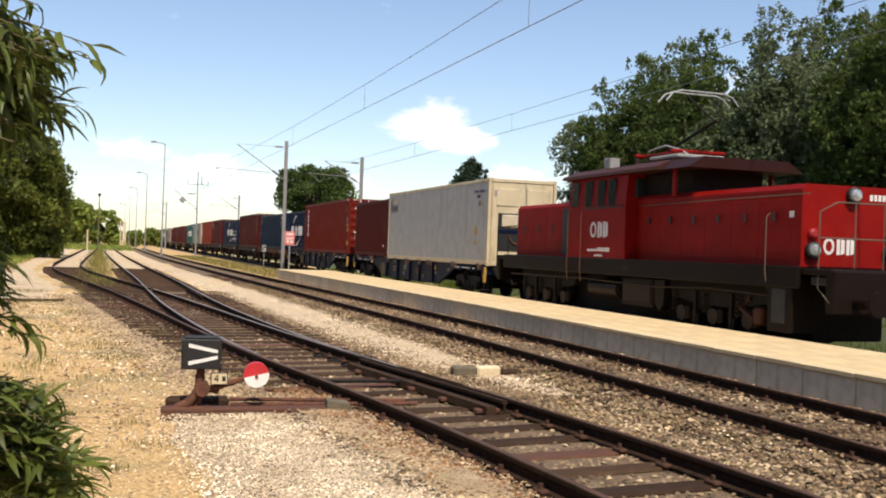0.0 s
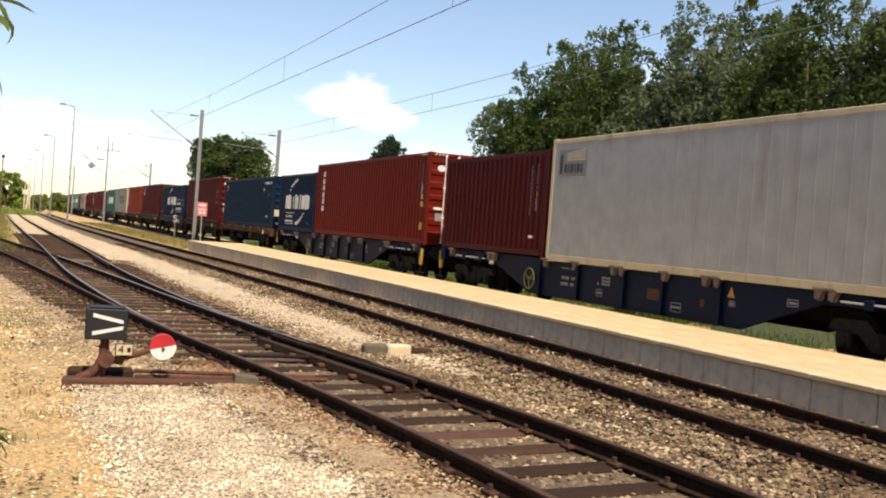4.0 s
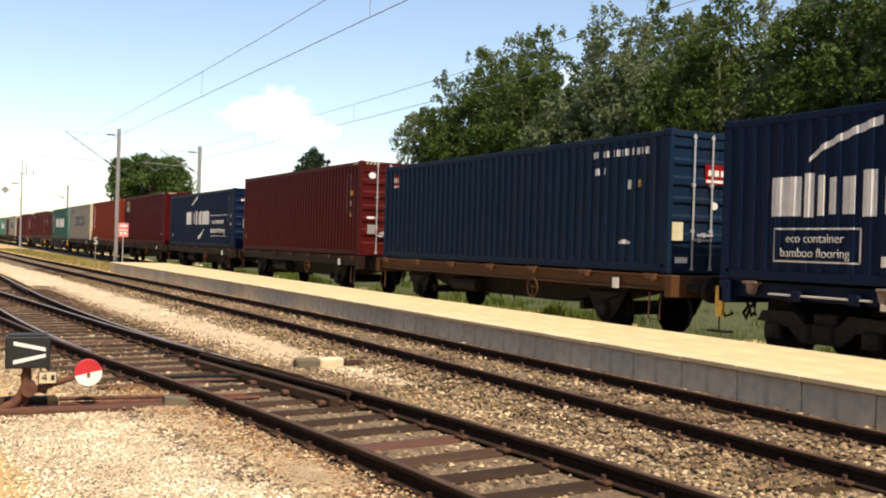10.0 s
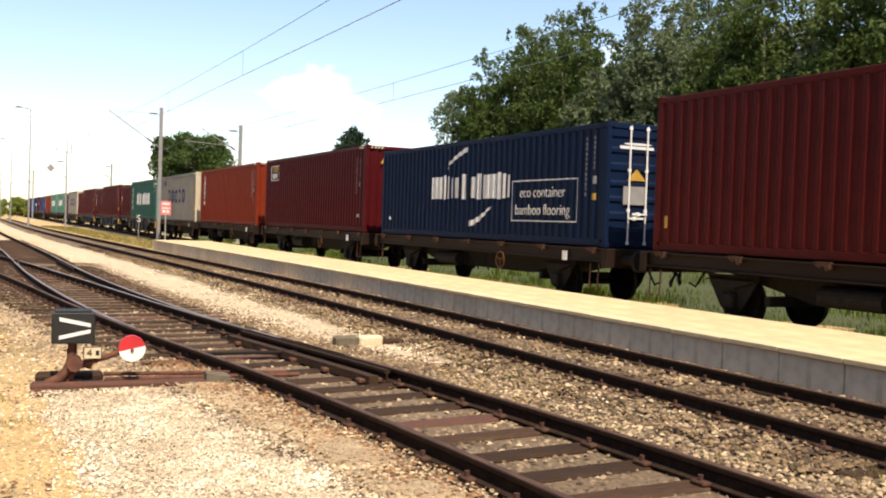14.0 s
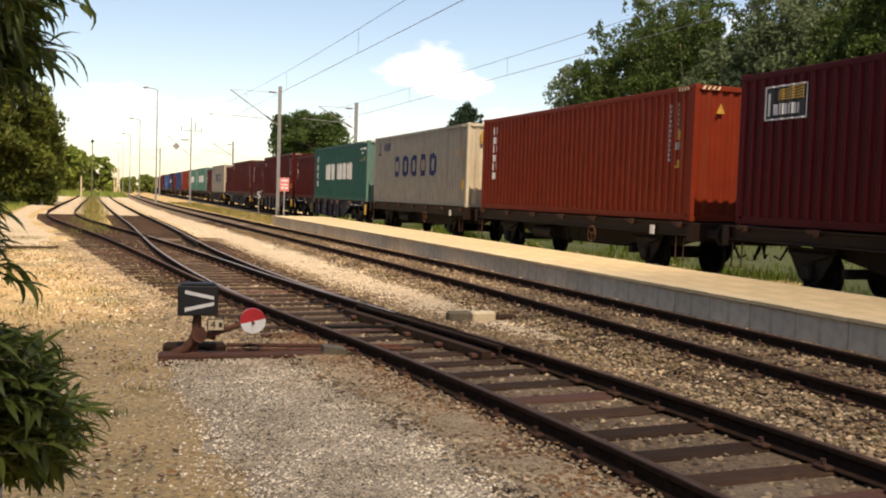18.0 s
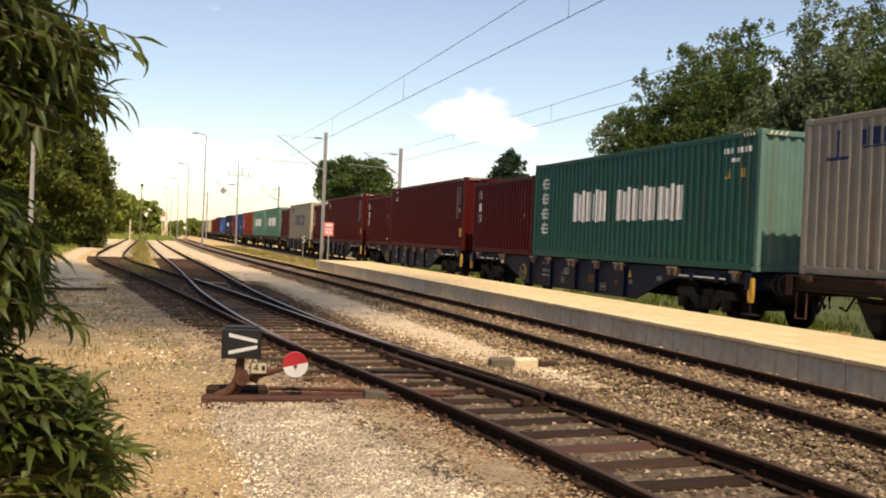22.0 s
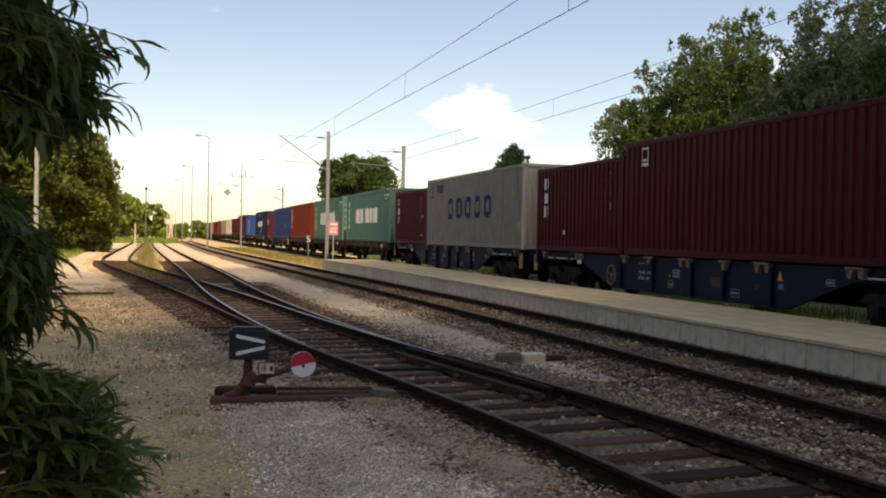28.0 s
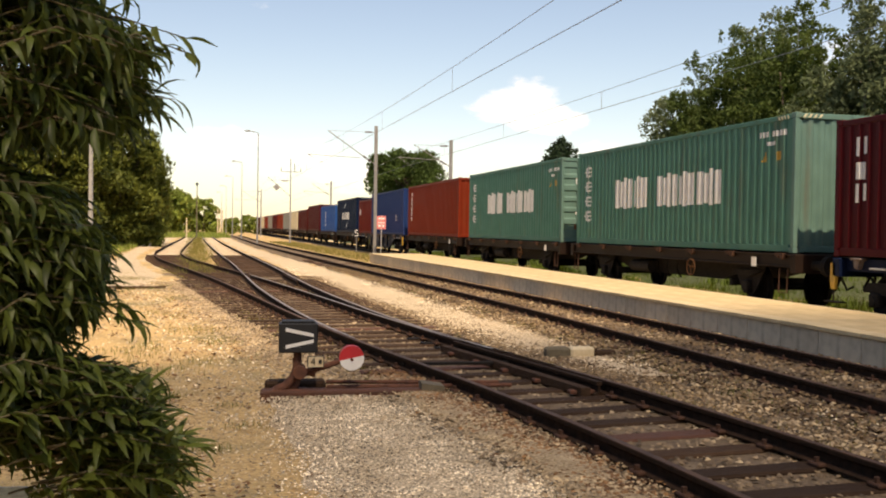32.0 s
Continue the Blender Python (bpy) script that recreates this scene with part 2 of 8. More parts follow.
MAT = dict(
    dirt=surface("trodden_tan_earth", (0.68, 0.465, 0.20), (0.38, 0.235, 0.095), scale=22, rough=0.95, bump=0.6, bscale=45, stain=(0.16, 0.15, 0.07),
                 sscale=0.55, samt=0.75, slow=0.50, shigh=0.66),
    gravel=surface("pale_limestone_gravel", (0.80, 0.63, 0.41), (0.36, 0.26, 0.155), scale=75, rough=0.95, bump=1.0, bscale=80, stain=(0.42, 0.32, 0.20),
                   sscale=0.9, samt=0.55),
    ballast=surface("brown_ballast_bed", (0.20, 0.135, 0.072), (0.085, 0.054, 0.03), scale=26, rough=0.95, bump=1.0, bscale=40, stain=(0.36, 0.28, 0.18),
                    sscale=1.1, samt=0.5),
    shoulder=surface("litter_and_stone_bank", (0.50, 0.37, 0.21), (0.22, 0.145, 0.075), scale=34, rough=0.95, bump=1.0, bscale=55, stain=(0.62, 0.47, 0.28), sscale=2.2, samt=0.7),
    stone=surface("ballast_stone", (0.235, 0.165, 0.095), (0.10, 0.066, 0.036), scale=1.7, rough=0.9, island=0.65),
    stone_b=surface("rust_dusted_ballast_stone", (0.215, 0.142, 0.07), (0.095, 0.056, 0.026), scale=1.1, rough=0.9, island=0.65),
    chip=surface("limestone_chip", (0.80, 0.66, 0.46), (0.34, 0.26, 0.16), scale=2.0, rough=0.9, island=0.85),
    rust_steel=surface("rust_brown_bracket", (0.085, 0.042, 0.026), (0.045, 0.024, 0.017), scale=14, rough=0.85, spec=0.2),
    rust_orange=surface("orange_rusted_bracket", (0.17, 0.070, 0.026), (0.09, 0.038, 0.017), scale=14, rough=0.85),
    litter=surface("dead_leaf_litter", (0.26, 0.13, 0.05), (0.14, 0.07, 0.03), scale=3, rough=0.95, island=0.5),
    chip_b=surface("tan_stone_chip", (0.45, 0.335, 0.195), (0.25, 0.175, 0.10), scale=2.0, rough=0.9, island=0.5),
    rail=surface("rusty_rail_steel", (0.040, 0.022, 0.013), (0.020, 0.012, 0.008), scale=14, rough=0.9, bump=0.2, bscale=90, spec=0.12),
    railhead=surface("worn_rail_head", (0.34, 0.27, 0.21), (0.17, 0.115, 0.08), scale=8, rough=0.42, metal=0.5, stretch=(3, 0.4, 3)),
    railhead_rusty=surface("dull_rail_head", (0.12, 0.066, 0.040), (0.06, 0.034, 0.022), scale=8, rough=0.65, metal=0.2, spec=0.25, stretch=(3, 0.4, 3)),
    sleeper=surface("old_timber_sleeper", (0.070, 0.038, 0.020), (0.032, 0.017, 0.0095), scale=6, rough=0.9, bump=0.5, bscale=30, rnd=0.3, spec=0.2, stretch=(0.6, 8, 8),
                    stain=(0.10, 0.06, 0.034), sscale=2.0, samt=0.45),
    sleeper_red=surface("rust_stained_sleeper", (0.13, 0.05, 0.026), (0.07, 0.03, 0.018), scale=6, rough=0.9, bump=0.5, bscale=30, stretch=(0.6, 8, 8)),
    iron=surface("rusty_iron", (0.17, 0.065, 0.035), (0.08, 0.035, 0.022), scale=12, rough=0.85, metal=0.25, bump=0.3, bscale=60),
    # near-black iron, which also colours the solid blocks that stand for shade
    darkiron=surface("greasy_iron_and_shade", (0.020, 0.016, 0.013), (0.010, 0.008, 0.007), scale=10, rough=0.8, spec=0.15),
    concrete=surface("platform_edge_concrete", (0.68, 0.575, 0.415), (0.55, 0.46, 0.33), scale=7, rough=0.92, bump=0.35, bscale=60, stain=(0.22, 0.175, 0.12),
                     sscale=3.4, samt=0.75, slow=0.52, shigh=0.66, streak=True, rnd=0.10, spec=0.2),
    paving=surface("sandy_platform_paving", (0.66, 0.50, 0.275), (0.55, 0.405, 0.21), scale=3.5, rough=0.9, bump=0.15, bscale=80, stain=(0.38, 0.30, 0.18),
                   sscale=0.8, samt=0.4, rnd=0.05),
    coping=surface("pale_platform_coping", (0.66, 0.515, 0.30), (0.56, 0.43, 0.245), scale=5, rough=0.9, bump=0.1, bscale=50, rnd=0.05),
    black=surface("black_lantern_paint", (0.012, 0.012, 0.012), (0.008, 0.008, 0.008), scale=6, rough=0.6),
    palecon=surface("grey_pole_concrete", (0.34, 0.33, 0.30), (0.26, 0.25, 0.23), scale=6, rough=0.9),
    # darker than the other beds, used only under the train
    bed_dark=surface("dark_train_ballast", (0.085, 0.062, 0.042), (0.045, 0.034, 0.024), scale=26, rough=0.95, bump=1.0, bscale=40),
    tub=surface("stained_white_concrete", (0.50, 0.47, 0.41), (0.34, 0.31, 0.26), scale=7, rough=0.9, bump=0.3, bscale=40, stain=(0.12, 0.11, 0.07), sscale=2.2, samt=0.7, streak=True),
    white=surface("white_enamel", (0.78, 0.77, 0.73), (0.68, 0.66, 0.61), scale=6, rough=0.5),
    markwhite=surface("worn_white_lettering", (0.72, 0.71, 0.67), (0.60, 0.59, 0.55), scale=5, rough=0.6),
    signred=surface("red_enamel", (0.55, 0.025, 0.03), (0.42, 0.02, 0.025), scale=6, rough=0.5),
    signpink=surface("sun_bleached_red_board", (0.72, 0.22, 0.20), (0.62, 0.16, 0.15), scale=6, rough=0.6),
    cream=surface("cream_painted_stone", (0.66, 0.55, 0.36), (0.52, 0.41, 0.25), scale=8, rough=0.85, bump=0.3, bscale=30),
    oldstone=surface("dark_weathered_stone", (0.16, 0.13, 0.08), (0.09, 0.075, 0.05), scale=8, rough=0.9, bump=0.4, bscale=30),
    galv=surface("galvanised_steel", (0.55, 0.55, 0.54), (0.43, 0.43, 0.42), scale=6, rough=0.5, metal=0.45),
    mast=surface("grey_painted_mast", (0.27, 0.26, 0.25), (0.20, 0.195, 0.19), scale=3, rough=0.6, stain=(0.30, 0.24, 0.19), sscale=2.5, samt=0.4),
    lock_steel=surface("worn_lock_steel", (0.20, 0.155, 0.13), (0.10, 0.06, 0.045), scale=9, rough=0.7),
    olive=surface("dull_olive_yellow_paint", (0.14, 0.125, 0.035), (0.09, 0.075, 0.02), scale=8, rough=0.7),
    insulator=surface("brown_porcelain", (0.10, 0.045, 0.03), (0.07, 0.035, 0.025), scale=6, rough=0.25),
    wire=surface("tarnished_copper_wire", (0.24, 0.24, 0.24), (0.17, 0.17, 0.17), scale=4, rough=0.5, metal=0.5),
    stripe=surface("pale_hazard_paint", (0.60, 0.55, 0.36), (0.48, 0.42, 0.26), scale=6, rough=0.6),
    stencil=surface("faded_stencil_paint", (0.30, 0.30, 0.30), (0.20, 0.20, 0.21), scale=5, rough=0.7),
    yellow=surface("yellow_warning_paint", (0.50, 0.30, 0.035), (0.36, 0.20, 0.03), scale=6, rough=0.5),
    bark=surface("grey_brown_bark", (0.16, 0.125, 0.09), (0.08, 0.06, 0.045), scale=9, rough=0.95, bump=0.7, bscale=18, stretch=(3, 3, 0.6)),
    twig=surface("green_brown_twig", (0.16, 0.13, 0.06), (0.11, 0.08, 0.04), scale=20, rough=0.8),
    glass_dark=surface("tinted_cab_glass", (0.035, 0.045, 0.045), (0.02, 0.026, 0.026), scale=2, rough=0.08, spec=0.45),
    lens=surface("headlamp_lens", (0.55, 0.56, 0.54), (0.35, 0.36, 0.35), scale=30, rough=0.12, metal=0.6),
    redlens=surface("red_lamp_lens", (0.35, 0.02, 0.02), (0.25, 0.015, 0.015), scale=20, rough=0.2),
    turf=surface("green_turf", (0.045, 0.066, 0.014), (0.060, 0.060, 0.020), scale=7, rough=0.95, bump=0.8, bscale=25, stain=(0.10, 0.085, 0.04), sscale=0.8, samt=0.6),
    grass=leafy("dry_summer_grass", (0.15, 0.165, 0.04), (0.25, 0.20, 0.06), trans=0.3, island=0.35, rough=0.7),
    poplar=leafy("poplar_leaves", (0.098, 0.137, 0.032), (0.052, 0.080, 0.018), trans=0.35, island=0.2),
    poplar_b=leafy("silver_poplar_leaves", (0.17, 0.205, 0.105), (0.095, 0.125, 0.058), trans=0.35, island=0.22),
    meadow=leafy("green_meadow_grass", (0.115, 0.165, 0.02), (0.040, 0.062, 0.008), trans=0.3, island=0.5),
    oak=leafy("broadleaf_leaves", (0.085, 0.13, 0.028), (0.045, 0.075, 0.018), trans=0.3),
    pine=leafy("dark_needles", (0.022, 0.045, 0.018), (0.014, 0.028, 0.012), trans=0.1),
    willow=leafy("dusty_green_leaves", (0.165, 0.185, 0.034), (0.075, 0.095, 0.018), trans=0.35, island=0.35),
    hedge=leafy("bright_hedge_leaves", (0.27, 0.32, 0.065), (0.15, 0.20, 0.04), trans=0.35),
    peach=leafy("glossy_lance_leaves", (0.19, 0.22, 0.045), (0.08, 0.105, 0.02), trans=0.42, island=0.5, rough=0.45, spec=0.35),
)

# ---------------------------------------------------------------- mesh helpers
class Geo:
    """Collects vertices and faces of one mesh."""

    def __init__(self):
        self.v, self.f = [], []

    def add(self, verts, faces):
        n = len(self.v)
        self.v += [tuple(p) for p in verts]
        self.f += [tuple(i + n for i in q) for q in faces]
        return self

    def box(self, x0, x1, y0, y1, z0, z1, b=0.0, m=None):
        c = Vector(((x0 + x1) / 2, (y0 + y1) / 2, (z0 + z1) / 2))
        h = Vector((abs(x1 - x0) / 2, abs(y1 - y0) / 2, abs(z1 - z0) / 2))
        if b <= 0:
            vs = [Vector((sx * h.x, sy * h.y, sz * h.z)) + c for sx in (-1, 1) for sy in (-1, 1) for sz in (-1, 1)]
            fs = [(0, 1, 3, 2), (4, 6, 7, 5), (0, 4, 5, 1), (2, 3, 7, 6), (0, 2, 6, 4), (1, 5, 7, 3)]
        else:
            b = min(b, h.x * 0.9, h.y * 0.9, h.z * 0.9)
            vs, idx = [], {}
            for sx in (-1, 1):
                for sy in (-1, 1):
                    for sz in (-1, 1):
                        for ax in range(3):
                            p = [sx * (h.x - b), sy * (h.y - b), sz * (h.z - b)]
                            p[ax] = (sx * h.x, sy * h.y, sz * h.z)[ax]
                            idx[sx, sy, sz, ax] = len(vs)
                            vs.append(Vector(p) + c)
            fs = []
            for ax in range(3):
                o = [a for a in range(3) if a != ax]
                for s in (-1, 1):
                    q = []
                    for s1, s2 in ((-1, -1), (1, -1), (1, 1), (-1, 1)):
                        k = [0, 0, 0]
                        k[ax], k[o[0]], k[o[1]] = s, s1, s2
                        q.append(idx[(*k, ax)])
                    flip = (s > 0) == (ax != 1)
                    fs.append(tuple(q) if flip else tuple(reversed(q)))
                for s1 in (-1, 1):
                    for s2 in (-1, 1):
                        k0, k1 = [0, 0, 0], [0, 0, 0]
                        k0[ax], k0[o[0]], k0[o[1]] = -1, s1, s2
                        k1[ax], k1[o[0]], k1[o[1]] = 1, s1, s2
                        fs.append((idx[(*k0, o[0])], idx[(*k1, o[0])], idx[(*k1, o[1])], idx[(*k0, o[1])]))
            for k in ((a, d, e) for a in (-1, 1) for d in (-1, 1) for e in (-1, 1)):
                fs.append(tuple(idx[(*k, ax)] for ax in range(3)))
        if m is not None:
            vs = [m @ p for p in vs]
        return self.add(vs, fs)

    def cyl(self, p0, p1, r0, r1=None, n=10, caps=True):
        p0, p1 = Vector(p0), Vector(p1)
        r1 = r0 if r1 is None else r1
        d = (p1 - p0).normalized()
        u = d.orthogonal().normalized()
        w = d.cross(u)
        ring = [(math.cos(2 * math.pi * i / n), math.sin(2 * math.pi * i / n)) for i in range(n)]
        vs = [p0 + (u * a + w * b) * r0 for a, b in ring] + [p1 + (u * a + w * b) * r1 for a, b in ring]
        fs = [(i, (i + 1) % n, n + (i + 1) % n, n + i) for i in range(n)]
        if caps:
            fs += [tuple(reversed(range(n))), tuple(range(n, 2 * n))]
        return self.add(vs, fs)

    def tube(self, pts, r, n=8, r1=None):
        pts = [Vector(p) for p in pts]
        k = len(pts)
        vs, fs = [], []
        for i, p in enumerate(pts):
            d = (pts[min(i + 1, k - 1)] - pts[max(i - 1, 0)]).normalized()
            u = d.cross(Vector((0.13, 0.31, 0.94))).normalized()
            w = d.cross(u)
            rr = r if r1 is None else r + (r1 - r) * i / (k - 1)
            vs += [p + (u * math.cos(2 * math.pi * j / n) + w * math.sin(2 * math.pi * j / n)) * rr for j in range(n)]
        for i in range(k - 1):
            fs += [(i * n + j, i * n + (j + 1) % n, (i + 1) * n + (j + 1) % n, (i + 1) * n + j) for j in range(n)]
        fs += [tuple(reversed(range(n))), tuple(range((k - 1) * n, k * n))]
        return self.add(vs, fs)

    def lathe(self, c, prof, axis="z", n=16):
        """prof: (radius, height along the axis) pairs."""
        vs, fs = [], []
        for r, h in prof:
            for j in range(n):
                a, b = r * math.cos(2 * math.pi * j / n), r * math.sin(2 * math.pi * j / n)
                p = {"z": (a, b, h), "x": (h, a, b), "y": (a, h, b)}[axis]
                vs.append(Vector(p) + Vector(c))
        for i in range(len(prof) - 1):
            fs += [(i * n + j, i * n + (j + 1) % n, (i + 1) * n + (j + 1) % n, (i + 1) * n + j) for j in range(n)]
        fs += [tuple(range(n)), tuple(range((len(prof) - 1) * n, len(prof) * n))]
        return self.add(vs, fs)

    def prism(self, poly, axis, a, b):
        """A flat outline pushed along an axis from a to b. axis x: outline in (y, z); y: (x, z); z: (x, y)."""
        def at(p, h):
            return {"x": (h, p[0], p[1]), "y": (p[0], h, p[1]), "z": (p[0], p[1], h)}[axis]
        n = len(poly)
        return self.add([at(p, a) for p in poly] + [at(p, b) for p in poly],
                        [(i, (i + 1) % n, n + (i + 1) % n, n + i) for i in range(n)] + [tuple(reversed(range(n))), tuple(range(n, 2 * n))])

    def mesh(self, name, smooth=False):
        me = bpy.data.meshes.new(name)
        me.from_pydata(self.v, [], self.f)
        bm = bmesh.new()
        bm.from_mesh(me)
        bmesh.ops.recalc_face_normals(bm, faces=bm.faces)
        bm.to_mesh(me)
        bm.free()
        if smooth:
            me.polygons.foreach_set("use_smooth", [True] * len(me.polygons))
        return me


def part(name, g, material, parent=None, label="", m=None, smooth=False):
    """One mesh object under a thing or part. g: Geo or a finished mesh, whose material then sits on the object."""
    shared = not isinstance(g, Geo)
    me = g if shared else g.mesh(name, smooth)
    mat = MAT[material] if isinstance(material, str) else material
    if not me.materials:
        me.materials.append(mat)
    ob = new(name, me)
    if shared:
        ob.material_slots[0].link = "OBJECT"
        ob.material_slots[0].material = mat
    ob.parent = parent
    if m is not None:
        ob.matrix_basis = m
    return tagged(ob, label)


def thing(name, label, category, group="", kind="", m=None):
    ob = new(name)
    ob.empty_display_size = 0.2
    if m is not None:
        ob.matrix_basis = m
    return tagged(ob, label, category, group, kind)


def solo(name, g, material, label, category, group="", kind="", m=None, smooth=False):
    ob = part(name, g, material, None, "", m, smooth)
    return tagged(ob, label, category, group, kind)


def curve_points(pts, step):
    """A smooth line through (y, x) knots, as (x, y) points at about even steps of y."""
    ys = np.array([p[0] for p in pts], float)
    xs = np.array([p[1] for p in pts], float)
    d = np.gradient(xs, ys)
    out = []
    y = ys[0]
    while y <= ys[-1] + 1e-6:
        i = min(max(int(np.searchsorted(ys, y, side="right")) - 1, 0), len(ys) - 2)
        h = ys[i + 1] - ys[i]
        s = (y - ys[i]) / h
        x = ((2 * s ** 3 - 3 * s ** 2 + 1) * xs[i] + (s ** 3 - 2 * s ** 2 + s) * h * d[i] + (-2 * s ** 3 + 3 * s ** 2) * xs[i + 1] + (s ** 3 - s ** 2) * h * d[i + 1])
        out.append((float(x), float(y)))
        y += step if y < 60 else step * 4
    return out


def offset_line(pts, off):
    """The line beside pts, off metres to its right."""
    out = []
    for i, (x, y) in enumerate(pts):
        x0, y0 = pts[max(i - 1, 0)]
        x1, y1 = pts[min(i + 1, len(pts) - 1)]
        l = math.hypot(x1 - x0, y1 - y0)
        out.append((x + (y1 - y0) / l * off, y - (x1 - x0) / l * off))
    return out


def sweep(g, pts, prof, z=0.0):
    """A closed profile of (across, up) pairs along a line on the ground."""
    k = len(prof)
    rows = [offset_line(pts, a) for a, _ in prof]
    vs = [(*rows[j][i], z + prof[j][1]) for i in range(len(pts)) for j in range(k)]
    fs = [(i * k + j, i * k + (j + 1) % k, (i + 1) * k + (j + 1) % k, (i + 1) * k + j) for i in range(len(pts) - 1) for j in range(k)]
    fs += [tuple(range(k)), tuple(range((len(pts) - 1) * k, len(pts) * k))]
    return g.add(vs, fs)


def heap(name, centres, sizes, material, label, category, seed, parent=None, flat=0.7):
    """Loose stones, each a skewed octahedron with a cut top, joined into one mesh."""
    rng = np.random.default_rng(seed)
    n = len(centres)
    base = np.array([(1, 0, 0), (0.2, 0.95, 0.1), (-0.9, 0.3, 0), (-0.3, -0.9, 0.05), (0.5, -0.7, -0.1), (0.35, 0.25, 0.75), (-0.4, 0.1, 0.7), (0.0, -0.4, 0.72), (0, 0, -0.7)])
    faces = np.array([(0, 1, 5), (1, 6, 5), (1, 2, 6), (2, 3, 6), (3, 7, 6), (3, 4, 7), (4, 0, 7), (0, 5, 7), (5, 6, 7)])
    v = base[None] * (1 + rng.uniform(-0.28, 0.28, (n, 9, 3)))
    v[:, :, 2] *= flat
    a, t = rng.uniform(0, 6.283, n), rng.uniform(-0.6, 0.6, n)
    ca, sa, ct, st = np.cos(a), np.sin(a), np.cos(t), np.sin(t)
    x = v[:, :, 0] * ct[:, None] + v[:, :, 2] * st[:, None]
    z = -v[:, :, 0] * st[:, None] + v[:, :, 2] * ct[:, None]
    y = v[:, :, 1]
    v = np.stack([x * ca[:, None] - y * sa[:, None], x * sa[:, None] + y * ca[:, None], z], 2) * np.asarray(sizes)[:, None, None] + np.asarray(centres)[:, None]
    me = bpy.data.meshes.new(name)
    f = (faces[None] + np.arange(n)[:, None, None] * 9).reshape(-1, 3)
    me.vertices.add(n * 9)
    me.vertices.foreach_set("co", v.astype(np.float32).ravel())
    me.loops.add(f.size)
    me.loops.foreach_set("vertex_index", f.astype(np.int32).ravel())
    me.polygons.add(len(f))
    me.polygons.foreach_set("loop_start", np.arange(0, f.size, 3, dtype=np.int32))
    me.update(calc_edges=True)
    me.materials.append(MAT[material])
    ob = new(name, me)
    ob.parent = parent
    return tagged(ob, label, category, "", "stuff")


def soup(name, verts, faces, material, smooth=False):
    """A mesh from arrays of vertices and equal-sided faces."""
    me = bpy.data.meshes.new(name)
    f = np.asarray(faces, np.int32)
    me.vertices.add(len(verts))
    me.vertices.foreach_set("co", np.asarray(verts, np.float32).ravel())
    me.loops.add(f.size)
    me.loops.foreach_set("vertex_index", f.ravel())
    me.polygons.add(len(f))
    me.polygons.foreach_set("loop_start", np.arange(0, f.size, f.shape[1], dtype=np.int32))
    me.update(calc_edges=True)
    me.materials.append(MAT[material])
    if smooth:
        me.polygons.foreach_set("use_smooth", [True] * len(me.polygons))
    return me

# ---------------------------------------------------------------- ground, track beds, platform
GROUND = -0.21
LINE_A = [(-25, 4.45), (-5, 4.30), (0, 4.22), (5, 4.07), (7, 3.93), (10, 3.58), (12, 3.27), (14.1, 2.93), (17.8, 2.45), (24.4, 1.75), (33.7, 0.68), (43, -0.6),
          (52, -1.75), (62, -2.4), (75, -2.55), (110, -2.6), (190, -2.7)]
LINE_R = [(11.2, 3.40), (14.1, 2.95), (17, 2.63), (19, 2.47), (22.8, 2.25), (27, 2.08), (32.8, 1.97), (41.4, 1.85), (55.7, 1.5), (93, 0.7), (190, -0.6)]
LINE_B = [(-25, 7.30), (0, 7.33), (10, 7.36), (20, 7.33), (30, 7.08), (42, 6.72), (57, 6.27), (75, 5.75), (90, 5.4), (130, 5.0), (190, 4.8)]
TRAIN_X = 12.87
LINE_C = [(-60, TRAIN_X), (0, TRAIN_X), (100, TRAIN_X), (420, TRAIN_X)]
GAUGE = 0.7525
LA, LR, LB, LC = (curve_points(l, 0.5) for l in (LINE_A, LINE_R, LINE_B, LINE_C))


def line_x(pts, y):
    return float(np.interp(y, [p[1] for p in pts], [p[0] for p in pts]))


def build_ground():
    ys = np.concatenate([np.arange(-40, 2, 3), np.arange(2, 40, 0.5), np.arange(40, 130, 3), [140, 160, 190, 240, 320, 480, 800, 1500, 3000]])
    xs = np.concatenate([[-2500, -900, -300, -120, -60, -30, -16], np.arange(-10, 12, 0.5), [13, 16, 20, 26, 34, 60, 140, 400, 1000, 2500]])
    v = []
    for y in ys:
        for x in xs:
            z = GROUND + 0.05 * noise.noise((x * 0.35, y * 0.35, 3.0)) + 0.02 * noise.noise((x * 1.7, y * 1.7, 8.0)) if abs(x) < 40 and y < 130 else GROUND
            v.append((x, y, z - 0.02))
    k = len(xs)
    f = [(j * k + i, j * k + i + 1, (j + 1) * k + i + 1, (j + 1) * k + i) for j in range(len(ys) - 1) for i in range(k - 1)]
    ob = new("ground", soup("ground", v, f, "dirt", True))
    tagged(ob, "trodden tan earth with dry grass patches beside the tracks", "ground", "", "structure")


